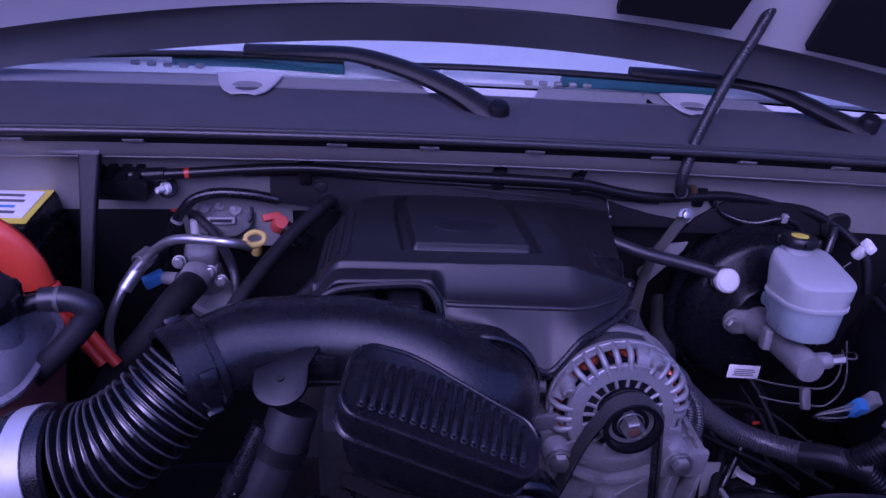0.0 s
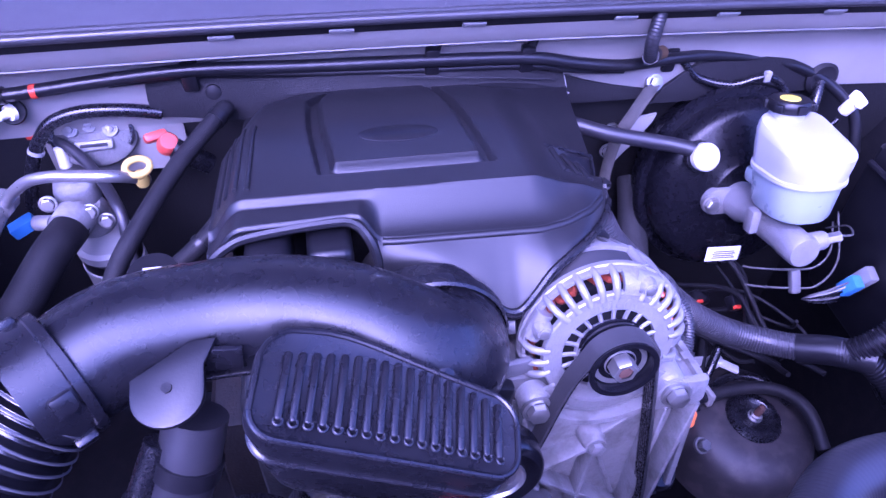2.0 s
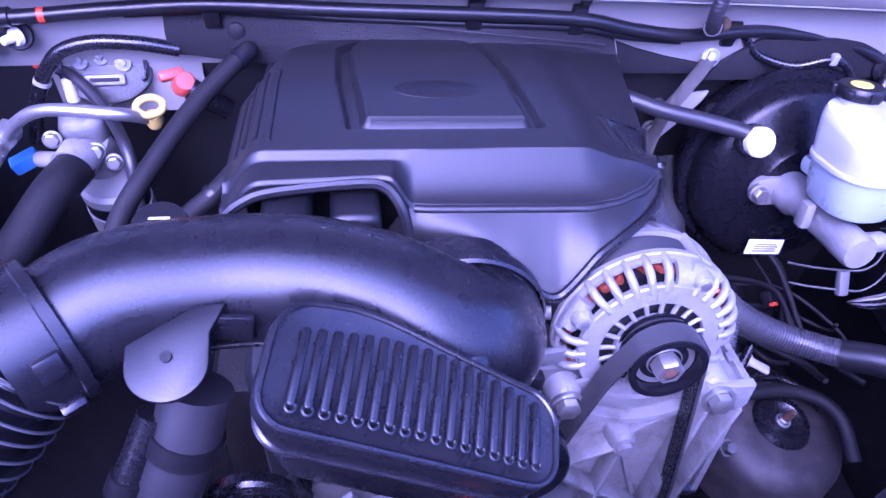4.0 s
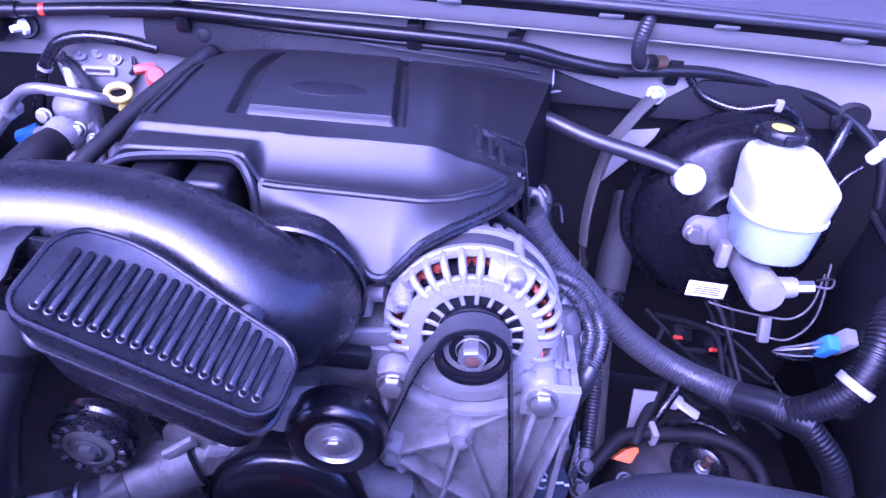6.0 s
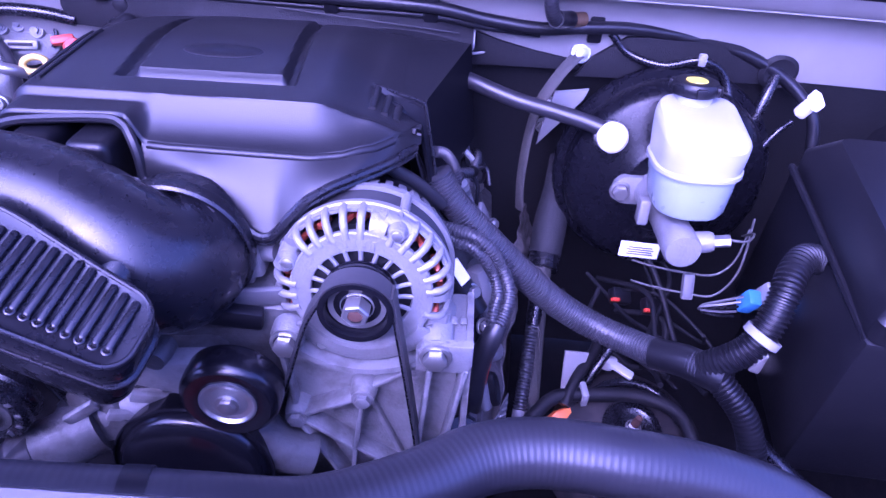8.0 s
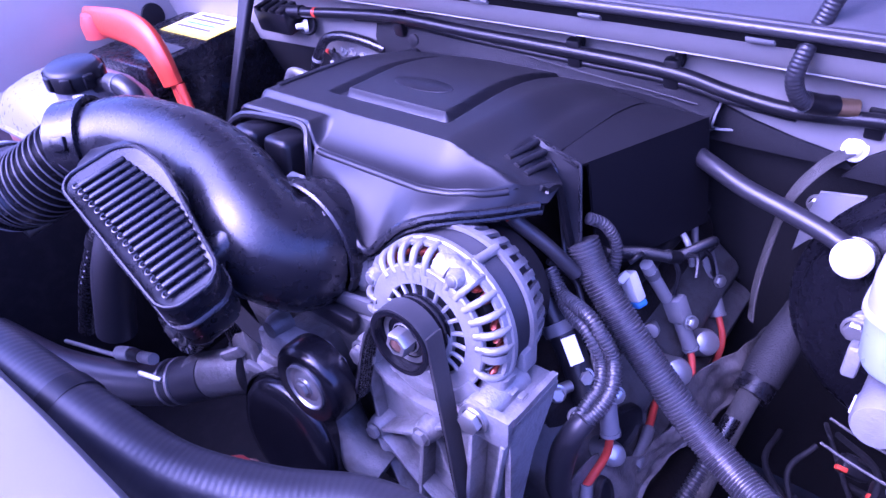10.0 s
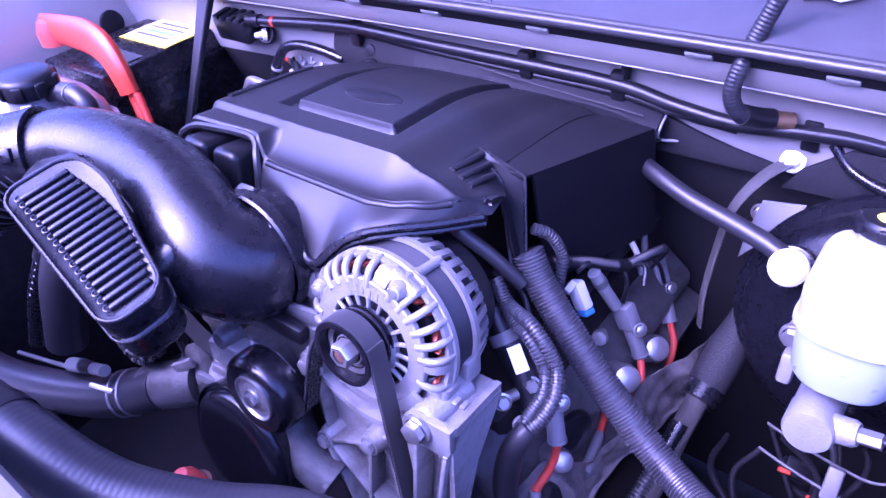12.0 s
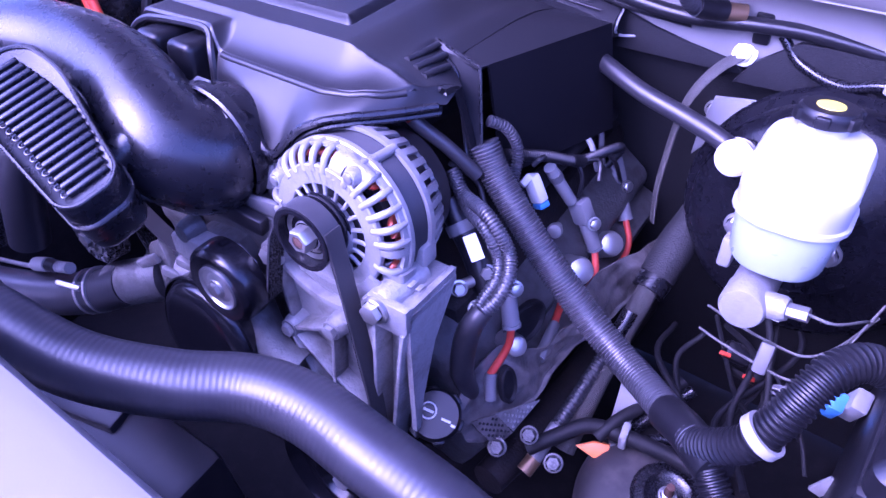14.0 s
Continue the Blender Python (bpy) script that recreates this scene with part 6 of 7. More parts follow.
part("housing", lathe([(0.045, 0.03), (0.051, 0.028), (0.053, 0.01), (0.053, -0.05)], front(0.1, 0.55, 1.108), 44), "alu_dirty", throttle)
part("adapter_ring", lathe([(0.05, 0.012), (0.057, 0.01), (0.057, -0.012), (0.05, -0.014)], front(0.1, 0.53, 1.114), 48), "duct", throttle)
part("sensor", block((0.02, 0.025, 0.03), front(0.152, 0.528, 1.1) @ pose(0, 0, 0, 0, 0, 12), 0.004), "alu", throttle)
part("sensor_stub", lathe([(0.0, 0.02), (0.008, 0.019), (0.009, 0.0)], axes((0.155, 0.53, 1.105), (1, -0.2, 0.2)), 18), "grey", throttle)
part("spring", tube([(0.146, 0.525, 1.14), (0.147, 0.522, 1.122), (0.145, 0.52, 1.108)], 0.006, 12, 8, rib=(0.003, 0.002)), "steel", throttle)
part("bolt", bolt(axes((0.14, 0.52, 1.062), OUT), 0.008, 0.009), "alu", throttle)
part("lever", bar((0.143, 0.525, 1.062), (0.15, 0.525, 1.1), 0.014, 0.012, 0.004), "alu", throttle)

# ---- driver's side of the engine ----
head = thing("cylinder_head", "grimy aluminium valve cover and exhaust side of the engine", "cylinder head", (0.37, 0.75, 0.7))
hm = pose(0.303, 0.75, 0.88, 0, 40, 0)
part("valve_cover", block((0.1, 0.44, 0.07), hm, 0.018, 3), "alu_dirty", head)
part("head_casting", block((0.09, 0.46, 0.11), pose(0.315, 0.75, 0.8, 0, 25, 0), 0.015), "alu_dirty", head)
part("exhaust_manifold", tube([(0.365, 0.53, 0.73, 0.02), (0.375, 0.62, 0.72, 0.024), (0.385, 0.75, 0.71, 0.026), (0.39, 0.9, 0.7, 0.028)], sides=18), "exhaust", head)


def flank(y, z, out=0.0):
    """A point of the steep exhaust flank, or so far outside it."""
    return Vector((0.3693 + (0.1428 * (y - 0.6011) - 0.2833 * (z - 0.8849)) / 0.9483, y, z)) + out * Vector((0.948, -0.143, 0.283))


top_line = eased([(0.5, 0.885), (0.54, 0.912), (0.585, 0.918), (0.612, 0.885), (0.64, 0.864), (0.69, 0.866), (0.72, 0.89), (0.78, 0.885), (0.86, 0.862), (0.93, 0.85)])
low_line = eased([(0.5, 0.852), (0.52, 0.829), (0.55, 0.818), (0.6, 0.822), (0.66, 0.832), (0.72, 0.826), (0.93, 0.8)])
sheet = []
for v in np.linspace(0, 1, 22):
    row = []
    for y in np.linspace(0.505, 0.925, 110):
        z = interp(y, top_line) * (1 - v) + interp(y, low_line) * v
        swell = sum(0.014 * math.exp(-((y - c - 0.02 * v) / w) ** 2) for c, w in ((0.582, 0.022), (0.7, 0.026), (0.815, 0.026))) * (0.35 + 0.65 * math.sin(math.pi * min(1, v * 1.1)))
        dent = 0.0016 * math.sin(61 * y + 7 * v) * math.sin(11 * v + 23 * y) + 0.001 * math.sin(140 * y - 16 * v)
        hem = 0.004 * math.exp(-((v - 0.97) / 0.03) ** 2)
        row.append(flank(y, z, swell + dent + hem - 0.006))
    sheet.append(row)
part("formed_shield", thicken(skin(sheet), 0.0015), "shield", head, "formed oily heat shield round the spark plugs")
# dark discs paint the shade inside the plug opening and the gap above
part("opening_shade", lathe([(0.0, 0.001), (0.8, 0.001), (0.95, 0.004), (1.05, 0.003), (1.1, -0.003)], axes(flank(0.569, 0.877, 0.006), (0.948, -0.143, 0.283)) @ pose(0, 0, 0, 0, 0, -12) @ Matrix.Diagonal((0.0105, 0.021, 1, 1)), 32), "dark", head, "dark oval spark plug opening")
part("opening_shade", lathe([(0.0, 0.001), (0.8, 0.001), (0.95, 0.004), (1.05, 0.003), (1.1, -0.003)], axes(flank(0.63, 0.905, -0.012), (0.948, -0.143, 0.283)) @ Matrix.Diagonal((0.03, 0.02, 1, 1)), 32), "dark", head, "dark disc painting the shade in the gap above the shield")
for c, r in (((0.3655, 0.594, 0.912), 0.012), ((0.37, 0.7265, 0.905), 0.0165), ((0.368, 0.815, 0.872), 0.0165)):
    part("heat_sleeve", lathe([(0.0, 0.013), (0.55 * r, 0.0128), (0.85 * r, 0.0105), (r, 0.003), (1.02 * r, -0.012), (1.1 * r, -0.03)], axes(c, (0.6, -0.45, 0.66)), 28), "foil", head, "bright foil spark plug sleeve")
for name_, corners, metal_, dot, label in (("foil_strip", ((0.541, 0.861), (0.553, 0.823), (0.6, 0.827)), "alu_mid", "foil", "bright embossed foil edge"), ("foil_flap", ((0.511, 0.878), (0.526, 0.826), (0.552, 0.8225), (0.54, 0.861)), "shield", "lamination", "dark embossed foil flap")):
    ring = [flank(y, z, 0.007) for y, z in corners]
    bm = bmesh.new()
    loops_ = [[bm.verts.new(p + d * Vector((0.948, -0.143, 0.283))) for p in ring] for d in (0.0, 0.0014)]
    bm.faces.new(loops_[0])
    bm.faces.new(loops_[1])
    for i in range(len(ring)):
        bm.faces.new((loops_[0][i - 1], loops_[0][i], loops_[1][i], loops_[1][i - 1]))
    strip = part(name_, bm, metal_, head, label)
    for i in range(12):
        for j in range(14):
            y, z = 0.508 + 0.0078 * i + 0.0039 * (j % 2), 0.82 + 0.0044 * j
            if all((b[0] - a[0]) * (z - a[1]) - (b[1] - a[1]) * (y - a[0]) > 0.0022 * math.hypot(b[0] - a[0], b[1] - a[1]) for a, b in zip(corners, corners[1:] + corners[:1])):
                part("dimple", lathe([(0.0, 0.0012), (0.0014, 0.001), (0.0019, -0.0004)], axes(flank(y, z, 0.0085), (0.948, -0.143, 0.283)), 6), dot, strip)
ocap = thing("engine_oil_cap", "black ribbed oil cap with white symbols", "oil cap", (0.352, 0.48, 0.9))
om = axes((0.337, 0.492, 0.893), (0.3, -0.35, 0.88)) @ Matrix.Scale(1.2, 4)
part("cap", lathe([(0.014, -0.02), (0.021, -0.016), (0.0215, 0.004), (0.019, 0.0075), (0.0, 0.008)], om, 32), "black", ocap)
for k in range(6):
    part("grip", block((0.01, 0.006, 0.016), om @ pose(0, 0, -0.005, 0, 0, 60 * k) @ pose(0, 0.021, 0), 0.002), "black", ocap)
part("symbol_ring", tube([om @ Vector((-0.005 + 0.0065 * math.cos(a), 0.004 + 0.0065 * math.sin(a), 0.0083)) for a in np.linspace(0, math.tau, 13)], 0.0009, 6, 3, caps=False), "cap_white", ocap)
for x, y, w in ((-0.005, 0.004, 0.009), (0.008, -0.006, 0.008), (0.013, -0.011, 0.004)):
    part("symbol_bar", block((w, 0.002, 0.0008), om @ pose(x, y, 0.0083, 0, 0, -30)), "cap_white", ocap)
part("filler_neck", tube([(0.335, 0.496, 0.877), (0.325, 0.515, 0.85), (0.31, 0.55, 0.82)], 0.022, 20, 5), "alu_dirty", ocap)

for k, (top_, bot, w1, w2) in enumerate((((0.341, 0.775, 0.962), (0.368, 0.772, 0.9), (0.379, 0.753, 0.88), (0.377, 0.733, 0.862)), ((0.318, 0.925, 0.915), (0.36, 0.885, 0.853), (0.374, 0.868, 0.832), (0.378, 0.835, 0.815)), ((0.343, 0.612, 1.02), (0.3665, 0.588, 0.948), (0.3645, 0.583, 0.92), (0.358, 0.559, 0.897)))):
    c = thing("ignition_coil", "black ignition coil boot with a red plug lead", "ignition coil", bot, group="ignition coils")
    a, b = Vector(top_), Vector(bot)
    mid = a.lerp(b, 0.45)
    part("coil_case", bar(a, mid, 0.019, 0.022, 0.004), "coil", c)
    part("boot", tube([mid, mid.lerp(b, 0.5), b], 0.0088, 14, 4), "coil", c, "grey rubber boot")
    part("boot_rim", tube([b.lerp(mid, 0.08), b], 0.0098, 14, 2), "coil", c)
    part("plug_lead", tube([b, Vector(w1), Vector(w2)], 0.0041, 12, 6), "redwire", c, "red plug lead")
    part("bolt", bolt(axes(mid + Vector((0.012, -0.004, 0.006)), (0.7, -0.5, 0.5)), 0.006, 0.007), "steel", c)
spare = thing("plug_lead", "red plug lead running into a grey rubber sleeve", "plug lead", (0.36, 0.683, 0.84))
part("lead", tube([(0.349, 0.735, 0.852), (0.355, 0.715, 0.846), (0.363, 0.684, 0.846)], 0.0045, 12, 6), "redwire", spare)
part("sleeve", tube([(0.363, 0.686, 0.847), (0.369, 0.66, 0.852), (0.374, 0.63, 0.852)], 0.0066, 14, 5), "coil", spare, "grey rubber sleeve")
part("foot_sleeve", tube([(0.358, 0.56, 0.8985), (0.361, 0.553, 0.886), (0.364, 0.548, 0.872)], 0.0062, 14, 4), "coil", spare, "grey rubber sleeve")
plug = thing("injector_connector", "white injector connector with a blue lock", "connector", (0.318, 0.715, 1.0))
part("body", bar((0.317, 0.709, 1.034), (0.331, 0.706, 1.006), 0.013, 0.017, 0.003), "cap_white", plug)
part("lock", bar((0.331, 0.706, 1.006), (0.334, 0.705, 1.0), 0.013, 0.015, 0.002), "blue", plug)
part("latch", block((0.008, 0.014, 0.008), pose(0.318, 0.699, 1.034, 20, 30), 0.002), "cap_white", plug)
harness = thing("injector_harness", "black corrugated injector harness along the fuel rail", "wiring harness", (0.33, 0.79, 0.98))
part("conduit", tube([(0.303, 0.685, 1.07), (0.32, 0.735, 1.042), (0.335, 0.785, 1.008), (0.342, 0.845, 0.985), (0.338, 0.895, 0.955), (0.315, 0.91, 0.91)], 0.0058, 12, 10, rib=(0.0032, 0.0012)), "black", harness)
for pts in (((0.334, 0.782, 1.008), (0.343, 0.779, 0.992), (0.343, 0.772, 0.968)), ((0.32, 0.735, 1.04), (0.324, 0.722, 1.05), (0.318, 0.712, 1.044)), ((0.341, 0.84, 0.986), (0.352, 0.846, 0.972), (0.352, 0.868, 0.93), (0.34, 0.9, 0.905)), ((0.337, 0.795, 1.003), (0.352, 0.802, 1.002), (0.358, 0.79, 0.985))):
    part("wire", tube(list(pts), 0.0026, 8, 6), "cable", harness)
part("tape_joint", tube([(0.331, 0.772, 1.016), (0.336, 0.79, 1.004)], 0.0074, 14, 3), "dark", harness)
rail = thing("fuel_rail", "dark fuel rail with injector stubs", "fuel rail", (0.3, 0.78, 0.98))
part("rail", tube([(0.31, 0.62, 1.01), (0.31, 0.76, 1.0), (0.31, 0.92, 0.985)], 0.011, 14, 4), "dark", rail)
part("stub", tube([(0.323, 0.74, 1.025), (0.337, 0.766, 0.965)], 0.0068, 14, 2), "palegrey", rail, "pale injector body")
part("stub_band", tube([(0.3255, 0.745, 1.014), (0.3275, 0.749, 1.005)], 0.0078, 14, 2), "grey", rail)
part("screw", lathe([(0.0, 0.004), (0.0075, 0.003), (0.0085, 0.0), (0.0085, -0.004), (0.005, -0.004), (0.0045, -0.022)], axes((0.345, 0.7135, 0.965), (0.25, -0.85, 0.45)), 20), "steel", rail, "bright shouldered screw")
part("clip", tube([(0.32, 0.83, 1.01), (0.335, 0.82, 1.0), (0.34, 0.825, 0.97)], 0.0035, 10, 5), "palegrey", rail)
part("vent_line", tube([(0.31, 0.88, 1.06), (0.325, 0.86, 1.0), (0.335, 0.85, 0.96)], 0.004, 10, 5), "grey", rail)
can = thing("alternator_capacitor", "black tube sensor with a white paper tag", "sensor", (0.31, 0.6, 0.98))
part("tube", tube([(0.285, 0.612, 1.06), (0.318, 0.6, 1.022), (0.345, 0.585, 0.985)], 0.0135, 18, 4), "black", can)
part("tag", block((0.013, 0.025, 0.0012), axes((0.3255, 0.591, 1.0335), (0.55, -0.55, 0.62), (-0.4, 0.2, 0.6))), "paper", can, "white paper tag")
part("collar", tube([(0.3, 0.606, 1.043), (0.307, 0.603, 1.035)], 0.015, 18, 2), "grey", can)
for x, y, z in ((0.3386, 0.5899, 1.0086), (0.3265, 0.562, 1.006), (0.3511, 0.5536, 1.0)):
    part("bolt", bolt(axes((x, y, z), (0.6, -0.6, 0.5)), 0.0062, 0.009), "steel", can)
part("stud", tube([(0.331, 0.577, 1.004), (0.326, 0.563, 1.007)], 0.0055, 12, 2), "steel", can)
lead2 = thing("alternator_cable", "black charging cable with a red boot tip", "cable", (0.28, 0.59, 1.1))
part("cable", tube([(0.2565, 0.6085, 1.1435), (0.264, 0.612, 1.134), (0.282, 0.622, 1.113), (0.304, 0.635, 1.08)], 0.0066, 14, 5), "hose", lead2)
part("boot_tip", tube([(0.252, 0.607, 1.1485), (0.2565, 0.6085, 1.1435)], 0.0062, 14, 2), "red", lead2, "red boot tip")
loops = thing("alternator_loom", "thin black corrugated conduit looping beside the alternator", "wiring loom", (0.36, 0.57, 0.98))
LOOP = [(0.285, 0.622, 1.088), (0.302, 0.6127, 1.0735), (0.32, 0.605, 1.074), (0.337, 0.598, 1.0745), (0.352, 0.593, 1.065), (0.3645, 0.59, 1.047), (0.372, 0.578, 1.0355), (0.3735, 0.566, 1.027), (0.3695, 0.553, 1.017), (0.3615, 0.5385, 1.01)]
INNER = [Vector(p) + (Vector((0.33, 0.572, 1.03)) - Vector(p)).normalized() * (0.0105 if 1 < k < 9 else 0.005) for k, p in enumerate(LOOP)]
part("conduit", tube(LOOP, 0.0062, 14, 10, rib=(0.0032, 0.0014)), "conduit", loops)
part("conduit", tube(INNER, 0.0055, 14, 10, rib=(0.0032, 0.0014)), "conduit", loops)
part("wire", tube([(0.283, 0.622, 1.095), (0.291, 0.632, 1.083), (0.3, 0.64, 1.066), (0.309, 0.6351, 1.051), (0.318, 0.625, 1.035)], 0.0028, 10, 6), "cable", loops)
part("conduit", tube([(0.294, 0.672, 1.115), (0.306, 0.684, 1.103), (0.316, 0.688, 1.078), (0.318, 0.675, 1.05)], 0.0052, 12, 10, rib=(0.0034, 0.0014)), "conduit", loops)
part("tape_wrap", tube([(0.365, 0.546, 1.014, 0.0095), (0.358, 0.536, 1.0, 0.0105), (0.349, 0.5335, 0.967, 0.012), (0.3465, 0.5285, 0.9275, 0.0115), (0.349, 0.536, 0.888, 0.009)], sides=14, steps=6), "hose", loops, "tape-wrapped lower run")

# ---- driver's side of the bay ----
col = thing("steering_shaft", "grimy steering shaft with a rubber boot", "steering shaft", (0.44, 0.75, 0.8))
part("boot", tube([(0.458, 0.9, 0.955, 0.016), (0.452, 0.86, 0.926, 0.018), (0.446, 0.825, 0.901, 0.022), (0.44, 0.79, 0.875, 0.021)], sides=22), "felt_wall", col)
part("joint", tube([(0.44, 0.788, 0.873), (0.437, 0.772, 0.865)], 0.02, 18, 3), "gloss", col)
part("shaft", tube([(0.437, 0.775, 0.866), (0.43, 0.7, 0.82), (0.425, 0.6, 0.75)], 0.0125, 16, 4), "strap", col)
dome = thing("vacuum_canister", "dull black round vacuum canister with a rusty stud", "canister", (0.555, 0.57, 0.7))
dm = pose(0.547, 0.59, 0.785, 6, 4)
part("shell", lathe([(0.0, 0.004), (0.03, 0.003), (0.036, 0.0), (0.05, 0.002), (0.075, -0.004), (0.088, -0.016), (0.093, -0.04), (0.093, -0.09)], dm, 60), "canister", dome)
part("seat_ring", lathe([(0.0, 0.005), (0.018, 0.005), (0.024, 0.009), (0.033, 0.008), (0.037, 0.002)], dm, 40), "rubber", dome)
stud = part("stud", lathe([(0.0, 0.03), (0.004, 0.029), (0.005, 0.02), (0.005, 0.0)], dm, 12), "rust", dome, "rusty threaded stud")
part("nut", bolt(shift(dm, 0, 0, 0.005), 0.007, 0.007), "steel", dome)
part("band", tube([dm @ Vector((0.06 * math.cos(a), 0.06 * math.sin(a), 0.006)) for a in np.linspace(0.2, 2.4, 10)], 0.006, 10, 4), "rubber", dome)
orange = thing("orange_clip", "orange connector lock on a black plug", "connector", (0.461, 0.605, 0.77))
part("lock", prism([(-0.022, 0.0), (-0.004, 0.008), (0.014, 0.009), (0.014, -0.008), (-0.002, -0.009)], 0.01, axes((0.461, 0.605, 0.779), (0.2, -0.6, 0.8)), 0.002), "orange", orange)
part("plug", block((0.022, 0.02, 0.016), pose(0.478, 0.62, 0.782, 20, 0, 30), 0.003), "black", orange)
part("lead", tube([(0.48, 0.622, 0.785), (0.5, 0.645, 0.82), (0.53, 0.68, 0.85)], 0.006, 12, 5), "rubber", orange)
wt = thing("frame_bracket", "pale steel bracket tab on the frame", "bracket", (0.475, 0.65, 0.78))
part("tab", prism([(-0.014, -0.03), (0.004, -0.028), (0.018, 0.028), (-0.012, 0.032)], 0.003, axes((0.475, 0.645, 0.815), (0.1, -0.9, 0.4)), 0.0006), "palegrey", wt)
wh = thing("white_retainer", "white plastic harness retainer", "retainer", (0.53, 0.665, 0.8))
part("arm", bar((0.518, 0.67, 0.815), (0.552, 0.652, 0.805), 0.012, 0.006, 0.002), "cap_white", wh)
part("clip", block((0.02, 0.014, 0.02), pose(0.522, 0.668, 0.81, 10, 20), 0.004), "cap_white", wh)
rod = thing("frame_conduit", "black corrugated conduit running down to a brass union", "conduit", (0.415, 0.56, 0.8))
part("hose_end", tube([(0.432, 0.74, 0.858), (0.427, 0.705, 0.83)], 0.0095, 14, 4), "rubber", rod)
part("conduit", tube([(0.427, 0.706, 0.831), (0.4222, 0.6741, 0.8145), (0.4174, 0.6411, 0.798), (0.412, 0.6052, 0.782)], 0.0078, 14, 10, rib=(0.0042, 0.0022)), "conduit", rod)
part("sleeve", tube([(0.412, 0.606, 0.7825), (0.409, 0.586, 0.773), (0.406, 0.565, 0.764)], 0.0084, 14, 5), "coil", rod, "grey smooth sleeve")
part("brass_union", tube([(0.406, 0.566, 0.7645), (0.402, 0.549, 0.757)], 0.0095, 12, 3), "brass", rod, "tarnished brass union")
for x, y, z in ((0.4, 0.565, 0.81), (0.44, 0.545, 0.82), (0.385, 0.525, 0.83)):
    part("bolt", bolt(axes((x, y, z), (0.2, -0.5, 0.8)), 0.0075, 0.012), "alu_dirty", rod)
brake = thing("brake_pipes", "pair of bare steel brake pipes in a grey clip", "brake pipe", (0.58, 0.67, 0.93))
for d in (0.0, 0.016):
    part("pipe", tube([(0.52, 0.69 - d, 0.97 - d), (0.545, 0.685 - d, 0.967 - d), (0.58, 0.678 - d, 0.967 - d), (0.61, 0.675 - d, 0.97 - d), (0.63, 0.685 - d, 0.985), (0.65, 0.72, 1.0 + d)], 0.0013, 8, 8), "alu_dirty", brake)
part("pipe", tube([(0.6, 0.657, 1.038), (0.62, 0.66, 1.035), (0.64, 0.69, 1.02), (0.645, 0.72, 0.99)], 0.0013, 8, 8), "alu_dirty", brake)
part("clip", block((0.013, 0.01, 0.03), pose(0.581, 0.666, 0.958, -35), 0.003), "grey", brake, "grey plastic pipe clip")
for nm, c in (("a", (0.539, 0.759, 0.83)), ("b", (0.572, 0.723, 0.852))):
    r = thing("red_connector_lock", "small red connector lock on a black plug", "connector", c, group="red connector locks")
    part("lock", block((0.012, 0.005, 0.006), pose(*c, 30, 20, 15), 0.001), "red", r)
    part("plug", block((0.03, 0.022, 0.016), pose(c[0] + 0.01, c[1] + 0.016, c[2] - 0.01, 30, 20, 15), 0.004), "black", r)
blue = thing("module_connector", "blue and white connector with pale wires", "connector", (0.645, 0.65, 0.94))
part("plug", block((0.015, 0.018, 0.028), pose(0.642, 0.645, 0.962, 20, 10), 0.003), "blue", blue)
part("shell", block((0.014, 0.02, 0.036), pose(0.657, 0.648, 0.968, 20, 10), 0.003), "palegrey", blue)
for k in range(5):
    part("wire", tube([(0.632, 0.642, 0.972 - 0.008 * k), (0.612, 0.64, 0.966 - 0.006 * k), (0.598, 0.648, 0.95 - 0.003 * k), (0.6, 0.66, 0.93)], 0.0014, 6, 6), ("grey", "palegrey", "rubber", "grey", "rubber")[k], blue)
fuse = thing("fuse_box", "large black plastic fuse box with a chamfered lid", "fuse box", (0.76, 0.64, 0.9))
part("case", block((0.2, 0.25, 0.2), pose(0.765, 0.61, 0.98, 0, 0, -4), 0.008), "black", fuse)
part("lid", loft([(box_ring(0.2, 0.25, 0.012), 0.0), (box_ring(0.2, 0.25, 0.012), 0.02), (box_ring(0.16, 0.21, 0.012), 0.048)], pose(0.768, 0.61, 1.08, 0, 0, -4)), "black", fuse)
part("lid_edge", tube([(0.662, 0.5, 1.076), (0.665, 0.6, 1.08), (0.668, 0.73, 1.083)], 0.004, 8, 4), "black", fuse)
wc = thing("white_connector", "white sensor connector with a grey lead", "connector", (0.723, 0.853, 1.06))
part("plug", block((0.014, 0.014, 0.022), pose(0.723, 0.853, 1.079, 10, 25), 0.004), "cap_white", wc)
part("latch", block((0.012, 0.024, 0.014), pose(0.73, 0.85, 1.092, 10, 25), 0.003), "paper", wc)
part("lead", tube([(0.715, 0.852, 1.062), (0.7, 0.85, 1.045), (0.675, 0.83, 1.02), (0.65, 0.8, 0.99)], 0.004, 10, 6), "rubber", wc)
hb = thing("driver_hinge_plate", "pale steel hinge plate at the bulkhead corner", "hinge plate", (0.76, 0.93, 1.13))
part("plate", block((0.2, 0.05, 0.005), pose(0.8, 0.935, 1.142, 4), 0.001), "palegrey", hb)
for x in (0.735, 0.8):
    part("bolt", bolt(pose(x, 0.93, 1.145, 4), 0.0075, 0.012), "steel", hb)
part("corner_bolt", bolt(axes((0.72, 0.92, 1.118), (0, -1, 0.3)), 0.009, 0.01), "steel", hb)
hingearm = thing("driver_hood_hinge", "black hood hinge arm", "hinge", (0.83, 0.9, 1.15))
part("arm", bar((0.79, 0.96, 1.17), (0.83, 0.72, 1.15), 0.014, 0.03, 0.004), "black", hingearm)
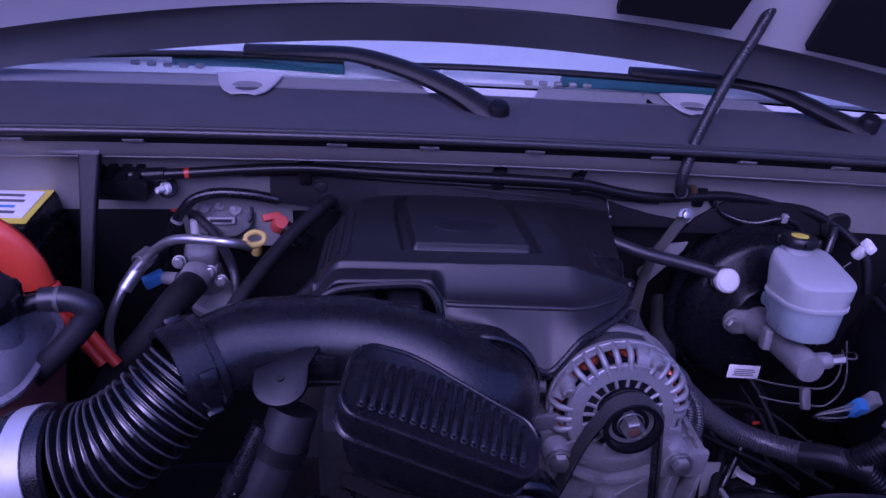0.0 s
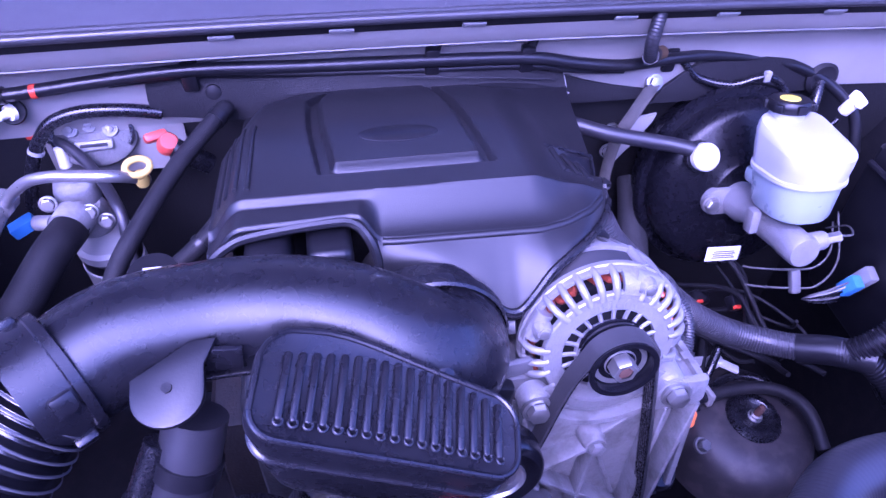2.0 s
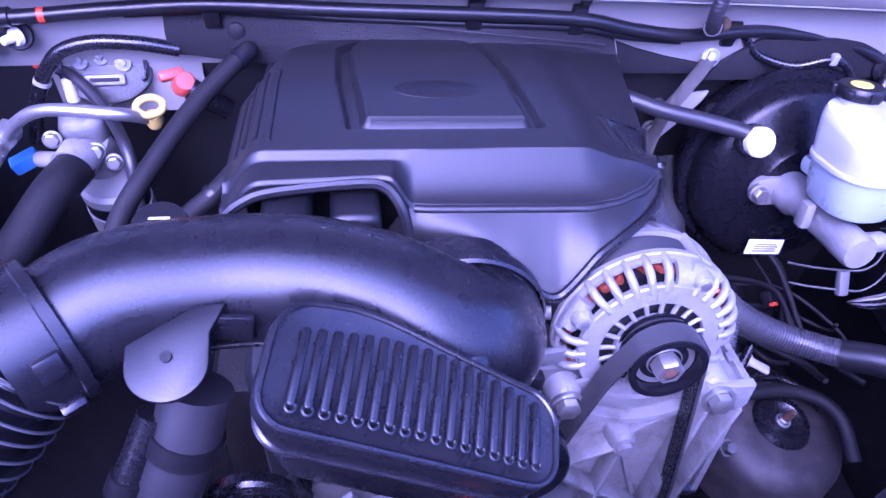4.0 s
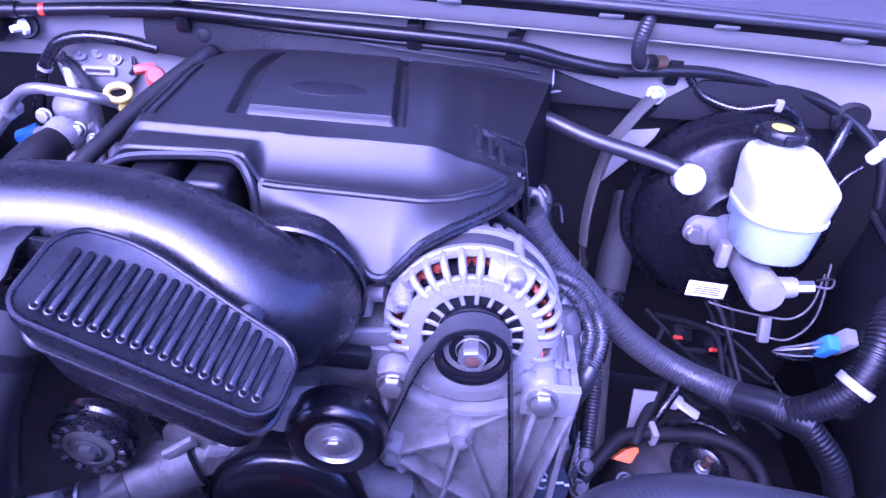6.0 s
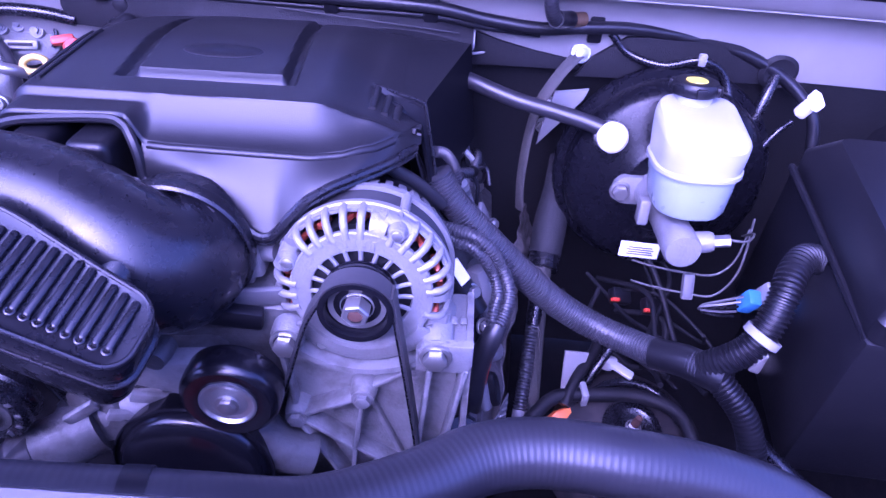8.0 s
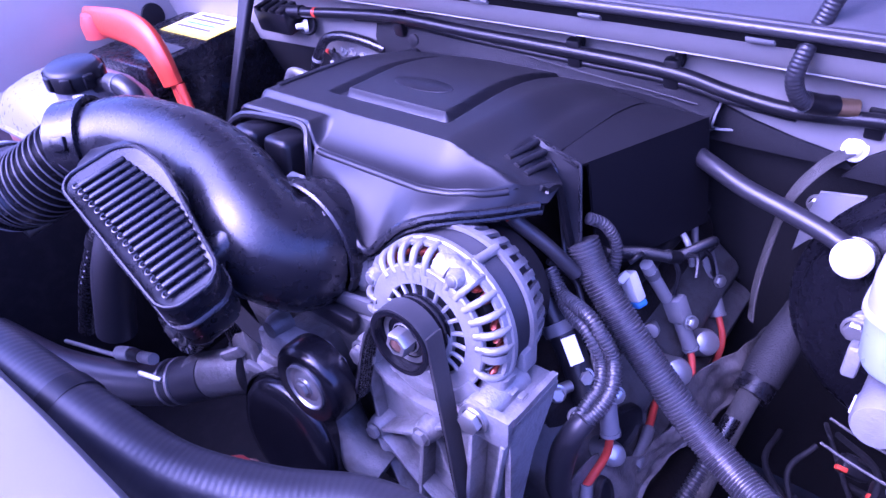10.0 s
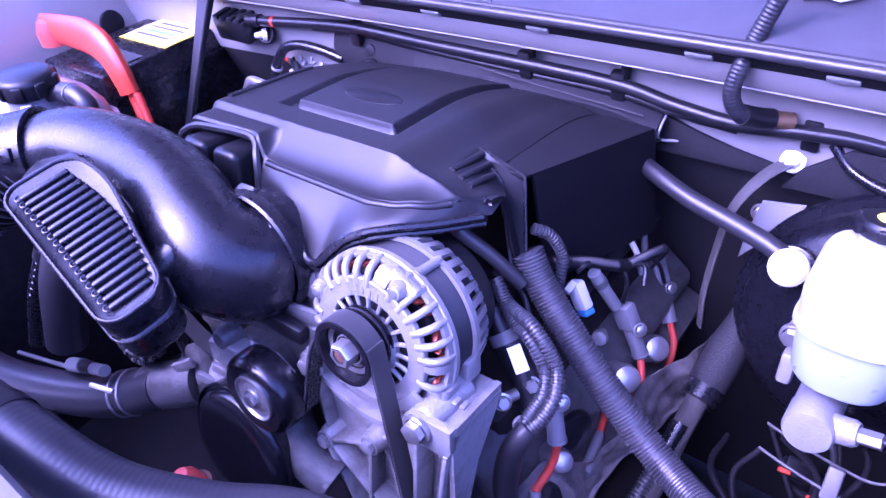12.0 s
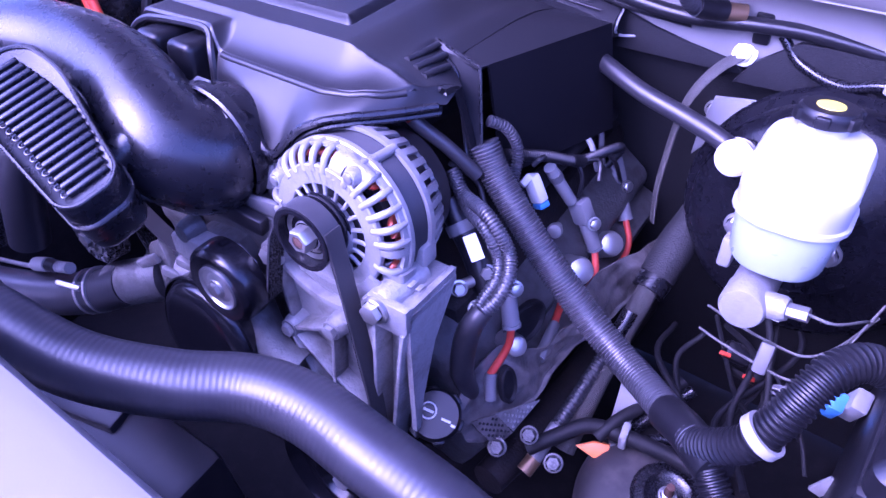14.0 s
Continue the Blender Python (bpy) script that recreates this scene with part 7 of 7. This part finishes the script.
part("arm", bar((0.8, 0.94, 1.2), (0.82, 0.6, 1.36), 0.012, 0.028, 0.004), "palegrey", hingearm)
bh = thing("bulkhead_grommet", "black rubber grommet where wires pass the bulkhead", "grommet", (0.68, 0.9, 1.08))
part("ring", lathe([(0.022, -0.004), (0.023, 0.003), (0.018, 0.007), (0.0, 0.004)], axes((0.69, 0.885, 1.108), (0, -1, 0.1)), 28), "dark", bh)
part("cable_sleeve", tube([(0.69, 0.885, 1.11), (0.675, 0.86, 1.08), (0.66, 0.84, 1.02), (0.65, 0.82, 0.95)], 0.007, 12, 6), "rubber", bh)
rng = random.Random(7)
for k in range(10):
    a = Vector((rng.uniform(0.47, 0.6), rng.uniform(0.74, 0.84), rng.uniform(0.8, 0.88)))
    b = Vector((rng.uniform(0.54, 0.68), rng.uniform(0.58, 0.68), rng.uniform(0.82, 0.9)))
    c = a.lerp(b, 0.35) + Vector((rng.uniform(-0.03, 0.03), rng.uniform(-0.02, 0.02), rng.uniform(-0.01, 0.04)))
    d = a.lerp(b, 0.7) + Vector((rng.uniform(-0.03, 0.03), rng.uniform(-0.02, 0.02), rng.uniform(-0.02, 0.02)))
    solo("loose_wire", tube([a, c, d, b], rng.uniform(0.002, 0.0045), 10, 6), "dark", "thin black wire among the looms below the booster", "wire", group="loose wires")
tubes = thing("frame_hose", "thick black hose along the inner wing", "hose", (0.66, 0.5, 0.85))
part("hose", tube([(0.585, 0.52, 0.965), (0.64, 0.5, 0.9), (0.72, 0.44, 0.87), (0.82, 0.4, 0.86)], 0.009, 12, 6), "rubber", tubes)

# small things low in front of the engine and round the canister
sensor_line = thing("sensor_line", "bare steel sensor rod with a silver plug", "sensor", (-0.14, 0.38, 0.94))
part("rod", tube([(-0.3, 0.37, 0.9), (-0.18, 0.382, 0.932), (-0.155, 0.385, 0.945)], 0.0028, 8, 4), "silver", sensor_line)
part("plug", tube([(-0.157, 0.385, 0.944), (-0.125, 0.388, 0.957)], 0.0085, 14, 2), "palegrey", sensor_line, "pale grey plug")
part("sleeve", tube([(-0.127, 0.388, 0.956), (-0.105, 0.39, 0.962)], 0.0075, 12, 2), "black", sensor_line)
part("end_fitting", tube([(-0.107, 0.39, 0.9615), (-0.08, 0.393, 0.97)], 0.0068, 12, 2), "alu", sensor_line)
drain = thing("faded_red_plug", "faded red plastic plug before the steering pulley", "plug", (0.098, 0.36, 0.93))
part("plug", lathe([(0.0, 0.014), (0.009, 0.012), (0.014, 0.004), (0.015, -0.012)], pose(0.098, 0.362, 0.948, 15, -10), 22), "pink", drain)
part("collar", lathe([(0.0152, -0.012), (0.019, -0.013), (0.019, -0.02)], pose(0.098, 0.362, 0.948, 15, -10), 22), "rust", drain)
chose = thing("canister_hose", "black rubber hose clipped round the canister", "hose", (0.5, 0.61, 0.8))
part("hose", tube([(0.4, 0.56, 0.79), (0.43, 0.591, 0.805), (0.451, 0.609, 0.812), (0.486, 0.616, 0.812), (0.551, 0.619, 0.812), (0.592, 0.603, 0.812), (0.607, 0.572, 0.81), (0.61, 0.53, 0.79)], 0.0085, 12, 8), "dark", chose)
part("clip", block((0.008, 0.022, 0.022), pose(0.486, 0.616, 0.813, 0, 0, 8), 0.002), "palegrey", chose, "pale clip")
part("loom", tube([(0.515, 0.7, 0.83), (0.504, 0.676, 0.825), (0.476, 0.629, 0.822), (0.462, 0.6, 0.81)], 0.007, 12, 6), "dark", chose)
strut = thing("wing_support_rod", "thin bare steel rod beside the fuse box", "rod", (0.68, 0.6, 0.93))
part("rod", tube([(0.668, 0.6, 0.926), (0.705, 0.6, 0.957)], 0.0028, 8, 2), "steel", strut)
part("tab", block((0.012, 0.004, 0.03), pose(0.662, 0.602, 0.91, 0, 20, 0), 0.001), "palegrey", strut)

fan = thing("fan_pulley", "glossy black pressed pulley low behind the fan shroud", "pulley", (0.28, 0.4, 0.76))
fm = front(0.275, 0.4, 0.835)
part("dish", lathe([(0.0, -0.012), (0.028, -0.012), (0.034, -0.004), (0.06, -0.01), (0.07, -0.004), (0.073, 0.0), (0.076, -0.002), (0.076, -0.03)], fm, 64), "shiny", fan)
part("hub_bolt", bolt(shift(fm, 0, 0, -0.012), 0.01, 0.01), "alu", fan)
